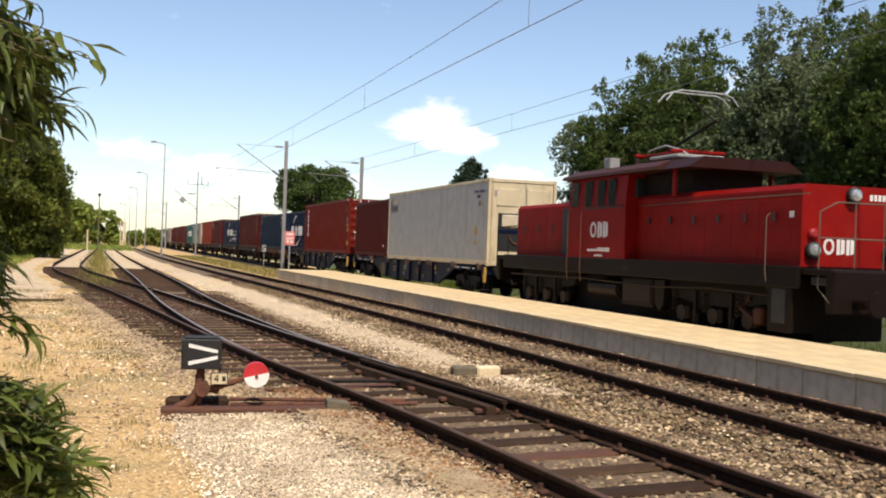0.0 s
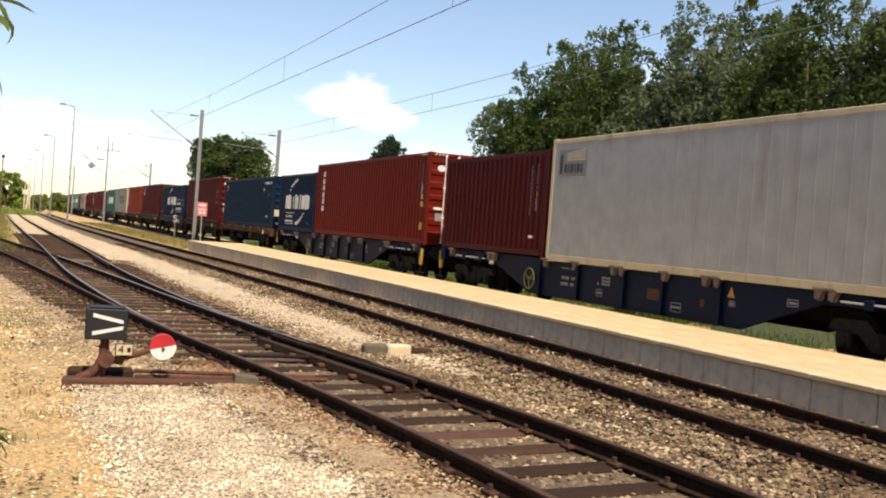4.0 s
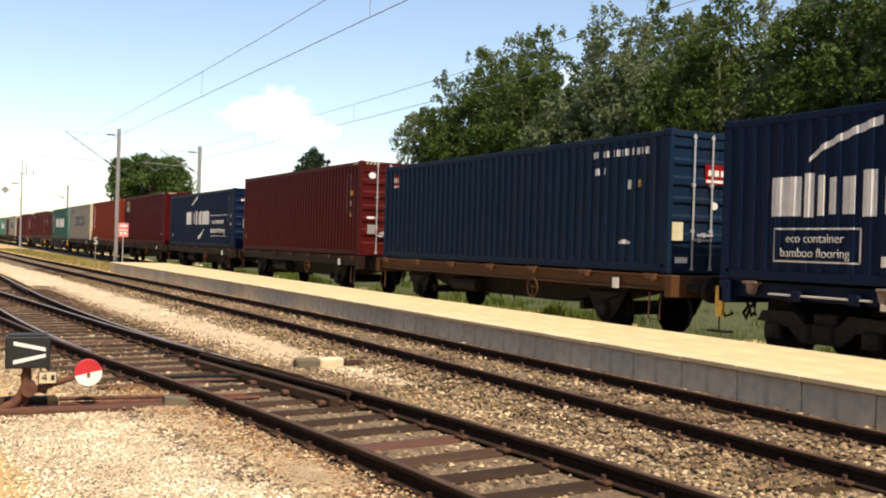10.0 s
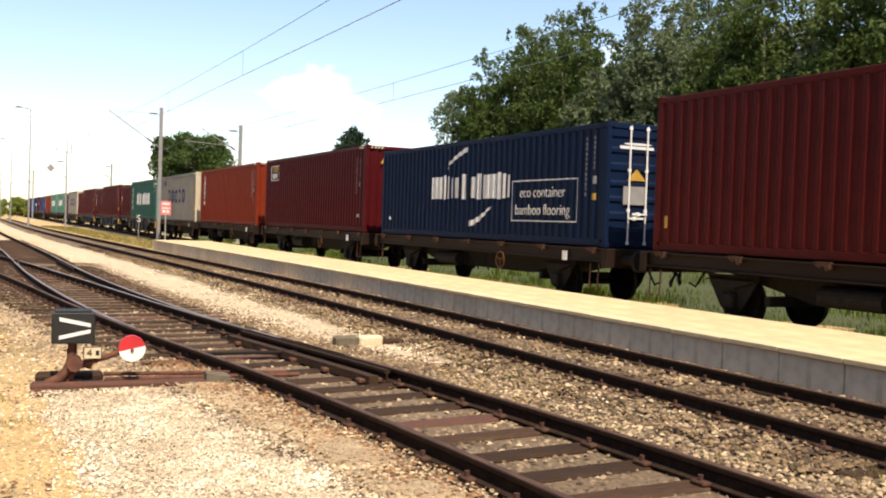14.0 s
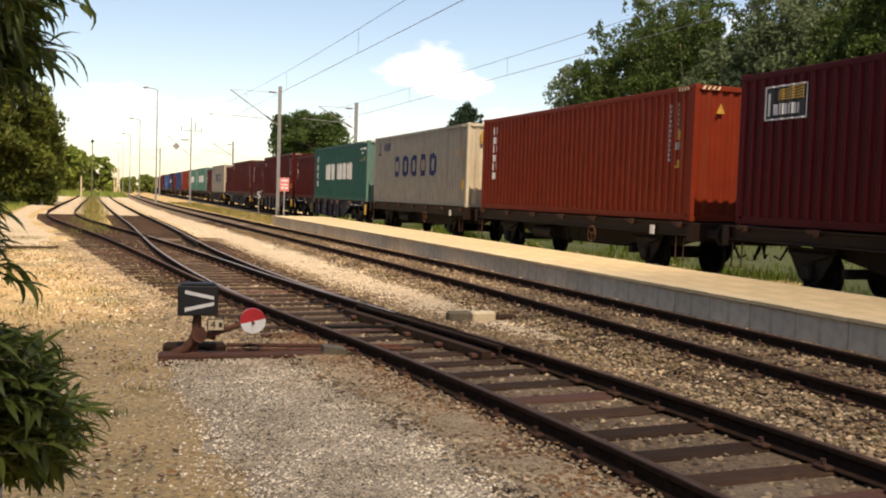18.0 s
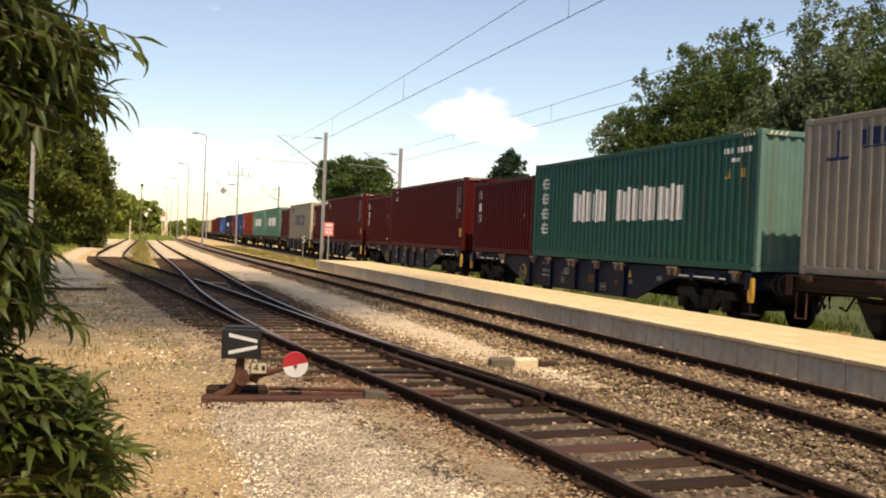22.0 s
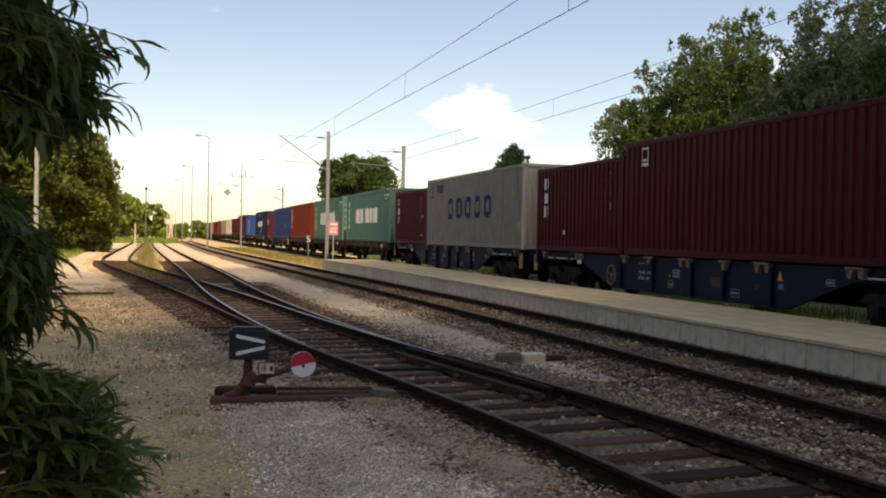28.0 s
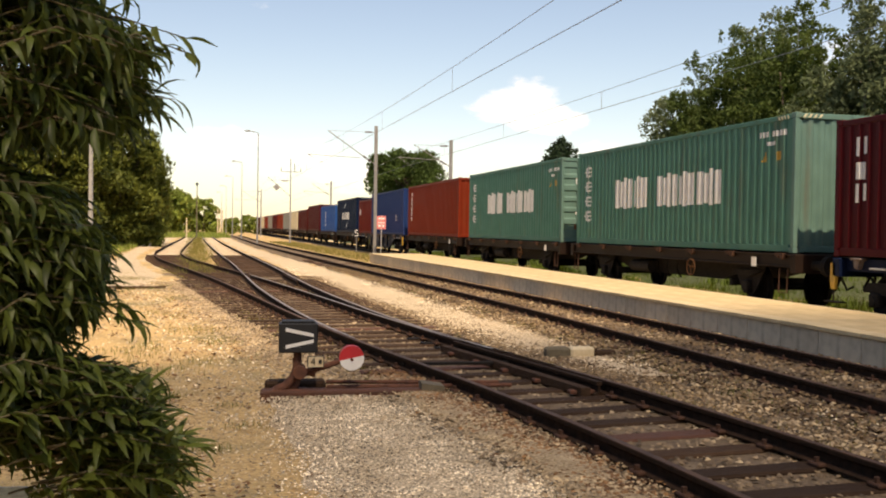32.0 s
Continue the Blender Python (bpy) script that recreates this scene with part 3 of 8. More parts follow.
def ragged(name, left, right, z, material, label, seed, amp=0.25, crown=0.0, nx=5):
    """A bed between two lines of (x, y), with uneven edges and a slight crown."""
    v, f = [], []
    rows = len(left)
    for i in range(rows):
        (x0, y0), (x1, y1) = left[i], right[i]
        e0 = amp * noise.noise((y0 * 0.9, seed, 0.0)) + 0.4 * amp * noise.noise((y0 * 3.1, seed, 5.0))
        e1 = amp * noise.noise((y1 * 0.9, seed, 9.0)) + 0.4 * amp * noise.noise((y1 * 3.1, seed, 14.0))
        for j in range(nx):
            s = j / (nx - 1)
            x, y = (x0 + e0) * (1 - s) + (x1 + e1) * s, y0 * (1 - s) + y1 * s
            h = crown * math.sin(math.pi * s) ** 0.6 + 0.018 * noise.noise((x * 2.1, y * 2.1, seed))
            v.append((x, y, z + (h if 0 < j < nx - 1 else -0.06)))
    for i in range(rows - 1):
        f += [(i * nx + j, i * nx + j + 1, (i + 1) * nx + j + 1, (i + 1) * nx + j) for j in range(nx - 1)]
    ob = new(name, soup(name, v, f, material, True))
    return tagged(ob, label, "ground", "", "structure")


PATH_EDGE = (0.82, 0.78, 0.74, 0.70, 0.64)


def build_beds():
    near = [p for p in LA if -20 <= p[1] <= 40]
    faryard = [p for p in LA if 38 <= p[1] <= 190]
    ragged("ballast_bed_yard", offset_line(faryard, -1.6), offset_line(faryard, 1.6), GROUND + 0.012, "gravel", "pale dusty bed under the far yard track", 3.0, 0.4, 0.01)
    ragged("ballast_bed_near", offset_line(near, -1.75), offset_line(near, 1.75), GROUND + 0.015, "ballast", "brown stone ballast under the near track", 2.0, 0.3, 0.02)
    rr = [p for p in LR if 20 <= p[1] <= 46]
    ragged("ballast_bed_branch", offset_line(rr, -1.5), offset_line(rr, 1.55), GROUND + 0.02, "ballast", "brown stone ballast under the branch track", 4.0, 0.3, 0.02)
    rf = [p for p in LR if p[1] >= 45]
    ragged("ballast_bed_branch_far", offset_line(rf, -1.5), offset_line(rf, 1.55), GROUND + 0.014, "gravel", "pale dusty bed under the far branch track", 5.0, 0.4, 0.01)
    bb = [p for p in LB if p[1] >= -20]
    ragged("ballast_bed_middle", offset_line(bb, -1.7), offset_line(bb, 1.75), GROUND + 0.03, "ballast", "rust dusted ballast under the platform track", 6.0, 0.3, 0.02)
    cc = [p for p in LC if p[1] >= -30]
    ragged("ballast_bed_train", offset_line(cc, -1.9), offset_line(cc, 1.9), GROUND + 0.015, "bed_dark", "dark ballast under the train", 8.0, 0.25, 0.03)
    ys = np.arange(-20, 160, 2.0)
    ragged("turf_behind_train", [(15.2, float(y)) for y in ys], [(46.0, float(y)) for y in ys], GROUND + 0.016, "turf", "green turf behind the train", 9.0, 0.25, 0.03, 12)
    # pale gravel before the points lever, and the pale strip between the tracks
    ys = np.arange(-6, 10.7, 0.25)
    ragged("gravel_patch", [(float(np.interp(y, [3.0, 4.8, 6.5, 8.5, 10.6], PATH_EDGE)), float(y)) for y in ys], [(line_x(LA, y) - 1.15 - 0.22 * max(0, (y - 7) / 3.7), float(y)) for y in ys],
           GROUND + 0.022, "gravel", "pale limestone gravel beside the near track", 11.0, 0.22, 0.012, 9)
    ys = np.arange(-4, 11.6, 0.25)
    ragged("ballast_shoulder", [(line_x(LA, y) - 1.62, float(y)) for y in ys], [(line_x(LA, y) - 0.84, float(y)) for y in ys], -0.162, "shoulder", "brown litter and stones banked against the near rail", 12.0, 0.10, 0.03, 6)
    ys = np.arange(11.5, 60, 0.5)
    ragged("gravel_strip", [(0.12 * max(0.0, 15 - y) + max(line_x(LA, y), line_x(LR, y)) + 1.55, float(y)) for y in ys], [(line_x(LB, y) - 1.5, float(y)) for y in ys],
           GROUND + 0.018, "gravel", "pale gravel strip between two tracks", 13.0, 0.5, 0.02, 7)
    ys = np.arange(60, 185, 2.0)
    ragged("gravel_strip_far", [(line_x(LR, y) + 1.4, float(y)) for y in ys], [(line_x(LB, y) - 1.5, float(y)) for y in ys],
           GROUND + 0.018, "gravel", "pale gravel strip between two far tracks", 15.0, 0.3, 0.02, 5)
    ys = np.arange(30, 150, 1.0)
    ragged("gravel_road", [(-4.2 - 0.03 * (y - 30), float(y)) for y in ys], [(min(line_x(LA, y) - 1.6, -1.4 - 0.025 * (y - 30)), float(y)) for y in ys],
           GROUND + 0.012, "gravel", "pale worn service road beside the tracks", 17.0, 0.5, 0.01, 6)


RAIL = [(-0.0625, -0.149), (0.0625, -0.149), (0.0625, -0.138), (0.014, -0.118), (0.009, -0.048), (0.036, -0.036), (0.036, -0.006), (0.030, 0.0),
        (-0.030, 0.0), (-0.036, -0.006), (-0.036, -0.036), (-0.009, -0.048), (-0.014, -0.118), (-0.0625, -0.138)]
HEAD = [(-0.031, -0.003), (0.031, -0.003), (0.029, 0.003), (-0.029, 0.003)]


def rail(parent, pts, off, shiny, y0=-1e9, y1=1e9, label=""):
    ln = [p for p in offset_line(pts, off) if y0 <= p[1] <= y1]
    g = Geo()
    sweep(g, ln, RAIL)
    r = part("rail", g, "rail", parent, label)
    g = Geo()
    sweep(g, ln, HEAD)
    part("rail_head", g, "railhead" if shiny else "railhead_rusty", r, "worn shiny running surface" if shiny else "")
    return r


def build_tracks():
    t = {}
    for key, label in (("a", "near railway track on old timber sleepers"), ("r", "branch track leaving through the points"), ("b", "rusty track along the platform"),
                       ("c", "track under the container train")):
        t[key] = thing("railway_track", label, "railway track", "", "structure")
    rail(t["a"], LA, -GAUGE, False, -25, 300)
    rail(t["a"], LA, GAUGE, False, -25, 13.5)
    rail(t["a"], LA, GAUGE, True, 13.8, 34.5, "switch rail and lead rail")
    rail(t["a"], LA, GAUGE, False, 34.5, 300)
    rail(t["r"], LR, GAUGE, True, 11.2, 300)
    rail(t["r"], LR, -GAUGE, True, 14.2, 33.8, "curved switch rail")
    rail(t["r"], LR, -GAUGE, True, 33.8, 300)
    for off in (-GAUGE, GAUGE):
        rail(t["b"], LB, off, False)
        rail(t["c"], LC, off, True)
    return t


def build_platform():
    """A low island platform: block wall, paving slabs, pale coping."""
    p = thing("platform", "low station platform with grey block edge and sandy paving", "platform", "", "structure")
    y0, y1, x0, x1, top = -14.0, 53.0, 8.93, 11.42, 0.285
    def front(y):
        return x0 - 0.35 * max(0.0, (y - 24) / 29) ** 1.6
    g = Geo()
    ys = np.arange(y0, y1 + 0.01, 1.0)
    v, f = [], []
    for y in ys:
        v += [(front(y) + 0.06, y, -0.4), (front(y) + 0.06, y, top - 0.03), (x1 - 0.02, y, top - 0.03), (x1 - 0.02, y, -0.4)]
    for i in range(len(ys) - 1):
        f += [(i * 4 + j, i * 4 + j + 1, i * 4 + j + 5, i * 4 + j + 4) for j in range(3)]
    f += [(0, 1, 2, 3), (len(v) - 4, len(v) - 3, len(v) - 2, len(v) - 1)]
    g.add(v, f)
    part("platform_core", g, "concrete", p)
    return p, front, (y0, y1, x1, top)


build_ground()
build_beds()
TRACKS = build_tracks()
PLATFORM, platform_front, PLATFORM_BOX = build_platform()

# ---------------------------------------------------------------- the train
# the train's run: speed in metres a second at some seconds, rising slowly
SPEED = [(0, 5.331), (3, 5.47), (6, 5.602), (10, 5.951), (13, 6.256), (17, 6.676), (20, 6.969), (24, 7.397), (30, 8.098), (32, 8.388)]
_ts = np.linspace(0, 32, 3201)
_vs = np.interp(_ts, [s[0] for s in SPEED], [s[1] for s in SPEED])
_us = np.concatenate([[0], np.cumsum((_vs[1:] + _vs[:-1]) * 0.005)])
MOVERS, WHEELS, NOTED = [], [], []


def run(t):
    return float(np.interp(t, _ts, _us))


DECK, DECK_SHORT, HALF = 1.245, 1.265, 1.219
STD, HIGH = 2.591, 2.896
L40, L20 = 12.19, 6.06
_cache = {}
PITCH = [(0.0, 0.0), (0.082, 0.0), (0.132, 0.036), (0.228, 0.036), (0.278, 0.0)]


def corrugation(length):
    """Break points (along, depth) of a trapezoid-ribbed wall of this length."""
    n = max(2, round((length - 0.10) / 0.278))
    k = (length - 0.10) / (n * 0.278)
    pts = [(0.0, 0.0)]
    for i in range(n):
        pts += [(0.05 + (i * 0.278 + a) * k, d) for a, d in PITCH[:-1]]
    return pts + [(length - 0.05, 0.0), (length, 0.0)]


def batten(length):
    """Break points of a smooth wall with narrow raised seams."""
    n = round(length / 0.36)
    s = length / n
    pts = [(0.0, 0.006)]
    for i in range(1, n):
        c = i * s
        pts += [(c - 0.022, 0.006), (c - 0.012, 0.004), (c + 0.012, 0.004), (c + 0.022, 0.006)]
    return pts + [(length, 0.006)]


def wall_mesh(length, height, style="rib"):
    """A ribbed wall sheet from along = 0, facing -x, with thickness at its rim."""
    key = ("wall", round(length, 3), round(height, 3), style)
    if key not in _cache:
        pr = corrugation(length) if style == "rib" else batten(length)
        g = Geo()
        n = len(pr)
        vs = [(d, a, 0.0) for a, d in pr] + [(d, a, height) for a, d in pr]
        fs = [(i, i + 1, n + i + 1, n + i) for i in range(n - 1)]
        b = len(vs)
        vs += [(0.06, 0.0, 0.0), (0.06, length, 0.0), (0.06, 0.0, height), (0.06, length, height)]
        fs += [(b, 0, n, b + 2), (n - 1, b + 1, b + 3, 2 * n - 1), (b, b + 1, b + 3, b + 2)]
        g.add(vs, fs)
        _cache[key] = g.mesh("wall_sheet")
    return _cache[key]


def door_mesh(width, height):
    """One door leaf: a sheet with pressed horizontal ridges, facing -y."""
    key = ("door", round(width, 3), round(height, 3))
    if key not in _cache:
        pr = [(0.0, 0.0)]
        for c in (0.14, 0.30, 0.44, 0.58, 0.74, 0.88):
            z = c * height
            pr += [(z - 0.13, 0.0), (z - 0.08, 0.035), (z + 0.08, 0.035), (z + 0.13, 0.0)]
        pr += [(height, 0.0)]
        g = Geo()
        n = len(pr)
        vs = [(0.0, d, z) for z, d in pr] + [(width, d, z) for z, d in pr]
        g.add(vs, [(i, i + 1, n + i + 1, n + i) for i in range(n - 1)])
        g.box(0, width, 0.036, 0.06, 0, height)
        _cache[key] = g.mesh("door_leaf")
    return _cache[key]


def box_mesh(key, *dims, b=0.012):
    k = ("box", key, *[round(d, 3) for d in dims])
    if k not in _cache:
        _cache[k] = Geo().box(*dims, b=b).mesh(key)
    return _cache[k]


class Decal:
    """Painted marks that lie on a ribbed wall. q runs from the far end towards the near end of the box."""

    def __init__(self, length, style="rib", lift=0.0):
        self.l, self.g, self.pieces, self.lift = length, Geo(), [], lift
        pr = corrugation(length - 0.2) if style == "rib" else batten(length - 0.2)
        self.a = np.array([p[0] + 0.1 for p in pr])
        self.d = np.array([p[1] for p in pr])

    def strip(self, q0, q1, lo, hi):
        y0, y1 = self.l - q1, self.l - q0
        cuts = [y0, y1] + [float(a) for a in self.a if y0 < a < y1]
        if callable(lo):
            cuts += list(np.arange(y0 + 0.08, y1, 0.08))
        cuts = sorted(set(round(c, 4) for c in cuts))
        vs = []
        for y in cuts:
            x = -HALF + 0.005 + float(np.interp(y, self.a, self.d)) - 0.004 - self.lift
            q = self.l - y
            vs += [(x, y, lo(q) if callable(lo) else lo), (x, y, hi(q) if callable(hi) else hi)]
        self.g.add(vs, [(2 * i, 2 * i + 2, 2 * i + 3, 2 * i + 1) for i in range(len(cuts) - 1)])
        return self

    def cut(self):
        """Ends one painted block; what follows is the next."""
        if self.g.v:
            self.pieces.append(self.g)
        self.g = Geo()

    def ring(self, q, z, w, h, s):
        """A hollow block."""
        self.strip(q, q + s, z, z + h).strip(q + w - s, q + w, z, z + h)
        return self.strip(q + s, q + w - s, z, z + s).strip(q + s, q + w - s, z + h - s, z + h)

    def bars(self, q, z, w, h, gap, forms):
        """A row of plain upright bars in a trade name's place. Digits: bars to a block; a space leaves room."""
        for c in forms:
            if c == " ":
                q += w * 0.9
                continue
            n = int(c)
            bw = w / (n * 1.45 - 0.45)
            for i in range(n):
                cut = 0.06 * h * ((i * 7 + n) % 3)
                self.strip(q + i * bw * 1.45, q + i * bw * 1.45 + bw, z + cut * 0.5, z + h - cut)
            self.cut()
            q += w + gap
        return self

    def hoops(self, q, z, w, h, gap, n, s):
        """A row of plain eight-sided hoops."""
        for i in range(n):
            c, r = q + w / 2, w / 2
            def out(x, k=1.0, c=c, r=r):
                e = max(0.0, 1 - (abs(x - c) / (r * k + 1e-6)) ** 3)
                return e ** (1 / 3) * h / 2 * k
            k = 1 - 2 * s / w
            self.strip(q, q + s, lambda x: z + h / 2 - out(x), lambda x: z + h / 2 + out(x))
            self.strip(q + w - s, q + w, lambda x: z + h / 2 - out(x), lambda x: z + h / 2 + out(x))
            self.strip(q + s, q + w - s, lambda x: z + h / 2 + out(x, k), lambda x: z + h / 2 + out(x))
            self.strip(q + s, q + w - s, lambda x: z + h / 2 - out(x), lambda x: z + h / 2 - out(x, k))
            self.cut()
            q += w + gap
        return self

    def column(self, q, z, w, h, gap, n, s=0.05, split=True):
        """Small plain marks one below the other."""
        for i in range(n):
            zz = z - i * (h + gap)
            if i % 2 == 0:
                self.strip(q, q + w * 0.36, zz - h, zz).strip(q + w * 0.62, q + w, zz - h * 0.9, zz)
            else:
                self.strip(q + w * 0.1, q + w * 0.9, zz - h, zz - h * 0.1)
            if split:
                self.cut()
        return self


def container(c0, length, height, mat, label, end="door", style="rib", marks=(), bars="galv", deck=DECK, rail_mat=None, end_mat=None):
    """A freight container whose near end stands at train coordinate c0. marks: (name, material, function on a Decal)."""
    t = thing("shipping_container", label, "container", "containers on the train")
    mt = MAT[mat]
    em = MAT[end_mat] if end_mat else mt
    rm = MAT[rail_mat] if rail_mat else mt
    ll, hh = length, height
    mesh = wall_mesh(ll - 0.2, hh - 0.30, style)
    part("side_wall", mesh, mt, t, m=pose(-HALF + 0.005, 0.1, 0.17))
    part("side_wall", mesh, mt, t, m=pose(HALF - 0.005, ll - 0.1, 0.17, 0, 0, 180))
    post = box_mesh("corner_post", -0.05, 0.05, -0.06, 0.06, 0.118, hh - 0.118)
    cast = box_mesh("corner_casting", -0.081, 0.081, -0.089, 0.089, 0, 0.118, b=0.012)
    for sx in (-1, 1):
        for y in (0.06, ll - 0.06):
            part("corner_post", post, em if y < 1 else rm, t, m=pose(sx * (HALF - 0.05), y, 0))
            yy = 0.089 if y < 1 else ll - 0.089
            part("corner_casting", cast, em if y < 1 else rm, t, m=pose(sx * (HALF - 0.082), yy, 0))
            part("corner_casting", cast, em if y < 1 else rm, t, m=pose(sx * (HALF - 0.082), yy, hh - 0.118))
        part("top_rail", box_mesh("top_rail", -0.035, 0.035, 0.18, ll - 0.18, hh - 0.13, hh - 0.02), rm, t, m=pose(sx * (HALF - 0.040), 0, 0))
        part("bottom_rail", box_mesh("bottom_rail", -0.035, 0.035, 0.18, ll - 0.18, 0.02, 0.17), rm, t, m=pose(sx * (HALF - 0.040), 0, 0))
    part("roof", box_mesh("roof", -HALF + 0.075, HALF - 0.075, 0.12, ll - 0.12, hh - 0.05, hh - 0.012), rm, t)
    part("floor", box_mesh("floor", -HALF + 0.08, HALF - 0.08, 0.12, ll - 0.12, 0.06, 0.16), MAT["darkiron"], t)
    for y in (0.06, ll - 0.06):
        part("end_header", box_mesh("end_header", -HALF + 0.16, HALF - 0.16, -0.055, 0.055, hh - 0.13, hh - 0.015), em if y < 1 else rm, t, m=pose(0, y, 0))
        part("end_sill", box_mesh("end_sill", -HALF + 0.16, HALF - 0.16, -0.055, 0.055, 0.015, 0.15), em if y < 1 else rm, t, m=pose(0, y, 0))
    ew = wall_mesh(2 * HALF - 0.2, hh - 0.27)
    part("end_wall", ew, rm, t, m=pose(-HALF + 0.1, ll - 0.035, 0.14, 0, 0, -90))
    if end == "wall":
        part("end_wall", ew, em, t, m=pose(HALF - 0.1, 0.035, 0.14, 0, 0, 90))
    elif end == "door":
        w = HALF - 0.11
        dm = door_mesh(w - 0.012, hh - 0.29)
        bar = _cache.setdefault(("bar", round(hh, 2)), None)
        if bar is None:
            g = Geo().cyl((0, 0, 0.07), (0, 0, hh - 0.06), 0.019, n=8)
            for z in (0.10, hh * 0.3, hh * 0.62, hh - 0.12):
                g.box(-0.04, 0.04, -0.012, 0.03, z - 0.03, z + 0.03, b=0.006)
            bar = _cache["bar", round(hh, 2)] = g.mesh("locking_bar")
            h = Geo().box(-0.02, 0.36, -0.02, 0.005, -0.02, 0.02, b=0.006).box(0.10, 0.16, -0.03, 0.03, -0.045, 0.045, b=0.006)
            _cache["handle"] = h.mesh("handle")
        for sx, spots in ((-1, (-0.65, -0.22)), (1, (0.22, 0.68))):
            leaf = part("door", dm, em, t, m=pose(-w + 0.006 if sx < 0 else 0.006, 0.03, 0.145))
            x0 = leaf.matrix_basis.translation.x
            for x in spots:
                part("locking_bar", bar, bars, leaf, "galvanised locking bar" if bars == "galv" else "", m=pose(x - x0, -0.03, -0.145))
                part("handle", _cache["handle"], bars, leaf, m=pose(x - x0 - (0.34 if x in (-0.22, 0.68) else 0.0), -0.055, 0.47 if x in (-0.65, 0.22) else 0.56))
    for name, material, fn in marks:
        d = Decal(ll, style, 0.004 if name in ("logo_rays", "logo_bars", "logo_frame", "mark_bar") else 0.0)
        fn(d)
        d.cut()
        if name in ("trade_name", "logo_rays", "logo_bars"):
            for g in d.pieces:
                part({"trade_name": "name_block", "logo_rays": "logo_ray", "logo_bars": "logo_bar"}[name], g, material, t)
        elif name == "warning_label":
            for g in d.pieces:
                part(name, g, material, t)
        else:
            whole = Geo()
            for g in d.pieces:
                whole.add(g.v, g.f)
            ob = part(name, whole, material, t)
            if name == "stencil_marking":
                tagged(ob, "", "", "", "stuff")
    MOVERS.append((t, c0, deck))
    return t


def hazard_bars(hh):
    """Slanting warning stripes on the end header and the near end of the top rail of the container that was built last."""
    t = MOVERS[-1][0]
    for k in range(4):
        x = -1.05 + 0.12 * k
        part("hazard_stripe", Geo().prism([(x, hh - 0.105), (x + 0.05, hh - 0.105), (x + 0.10, hh - 0.03), (x + 0.05, hh - 0.03)], "y", -0.006, 0.008), "stripe", t, "pale slanting warning stripe")
        y = 0.24 + 0.11 * k
        part("hazard_stripe", Geo().prism([(y, hh - 0.115), (y + 0.045, hh - 0.115), (y + 0.085, hh - 0.04), (y + 0.04, hh - 0.04)], "x", -HALF + 0.001, -HALF + 0.008), "stripe", t)


def end_marks(hh, plate=True, triangle=False):
    """Labels on the end towards the front of the train and near it on the side of the container that was built last."""
    t = MOVERS[-1][0]
    if plate:
        p = part("height_plate", Geo().box(-0.75, -0.41, -0.030, -0.022, hh - 0.70, hh - 0.26, b=0.002), "yellow", t, "yellow height plate")
        for k in range(3):
            part("plate_bar", Geo().box(-0.70, -0.50 + 0.03 * k, -0.034, -0.029, hh - 0.40 - 0.13 * k, hh - 0.365 - 0.13 * k), "iron", p)
    if triangle:
        part("warning_triangle", Geo().prism([(-0.70, hh - 0.60), (-0.50, hh - 0.60), (-0.60, hh - 0.38)], "y", -0.030, -0.022), "yellow", t, "yellow warning triangle")
    hazard_bars(hh)


# colours of the boxes
for key, c, amt in (("c_white", (0.40, 0.405, 0.385), 0.25), ("c_cream", (0.58, 0.49, 0.32), 0.5), ("c_red", (0.070, 0.0068, 0.0054), 0.12), ("c_redb", (0.14, 0.012, 0.006), 0.2),
                    ("c_maroon", (0.066, 0.0036, 0.005), 0.05), ("c_wine", (0.064, 0.0042, 0.0058), 0.06), ("c_orange", (0.185, 0.024, 0.0085), 0.25), ("c_navy", (0.004, 0.0125, 0.038), 0.2),
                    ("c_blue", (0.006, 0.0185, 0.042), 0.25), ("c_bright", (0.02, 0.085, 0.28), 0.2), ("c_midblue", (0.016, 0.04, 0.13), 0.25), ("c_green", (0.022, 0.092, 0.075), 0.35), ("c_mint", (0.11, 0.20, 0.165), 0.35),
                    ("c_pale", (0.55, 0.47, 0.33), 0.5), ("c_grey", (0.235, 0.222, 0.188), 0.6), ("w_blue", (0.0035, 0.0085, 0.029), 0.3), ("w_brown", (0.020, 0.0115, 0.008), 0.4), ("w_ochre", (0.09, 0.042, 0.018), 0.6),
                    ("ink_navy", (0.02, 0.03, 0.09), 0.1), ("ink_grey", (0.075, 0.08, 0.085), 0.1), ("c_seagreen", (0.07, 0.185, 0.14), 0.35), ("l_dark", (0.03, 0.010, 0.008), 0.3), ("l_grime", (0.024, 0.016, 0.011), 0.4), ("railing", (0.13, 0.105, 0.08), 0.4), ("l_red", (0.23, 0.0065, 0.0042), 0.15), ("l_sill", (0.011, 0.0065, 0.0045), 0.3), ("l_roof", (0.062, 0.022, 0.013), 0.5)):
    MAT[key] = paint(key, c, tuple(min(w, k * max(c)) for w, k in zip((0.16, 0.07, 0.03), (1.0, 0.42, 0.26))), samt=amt)


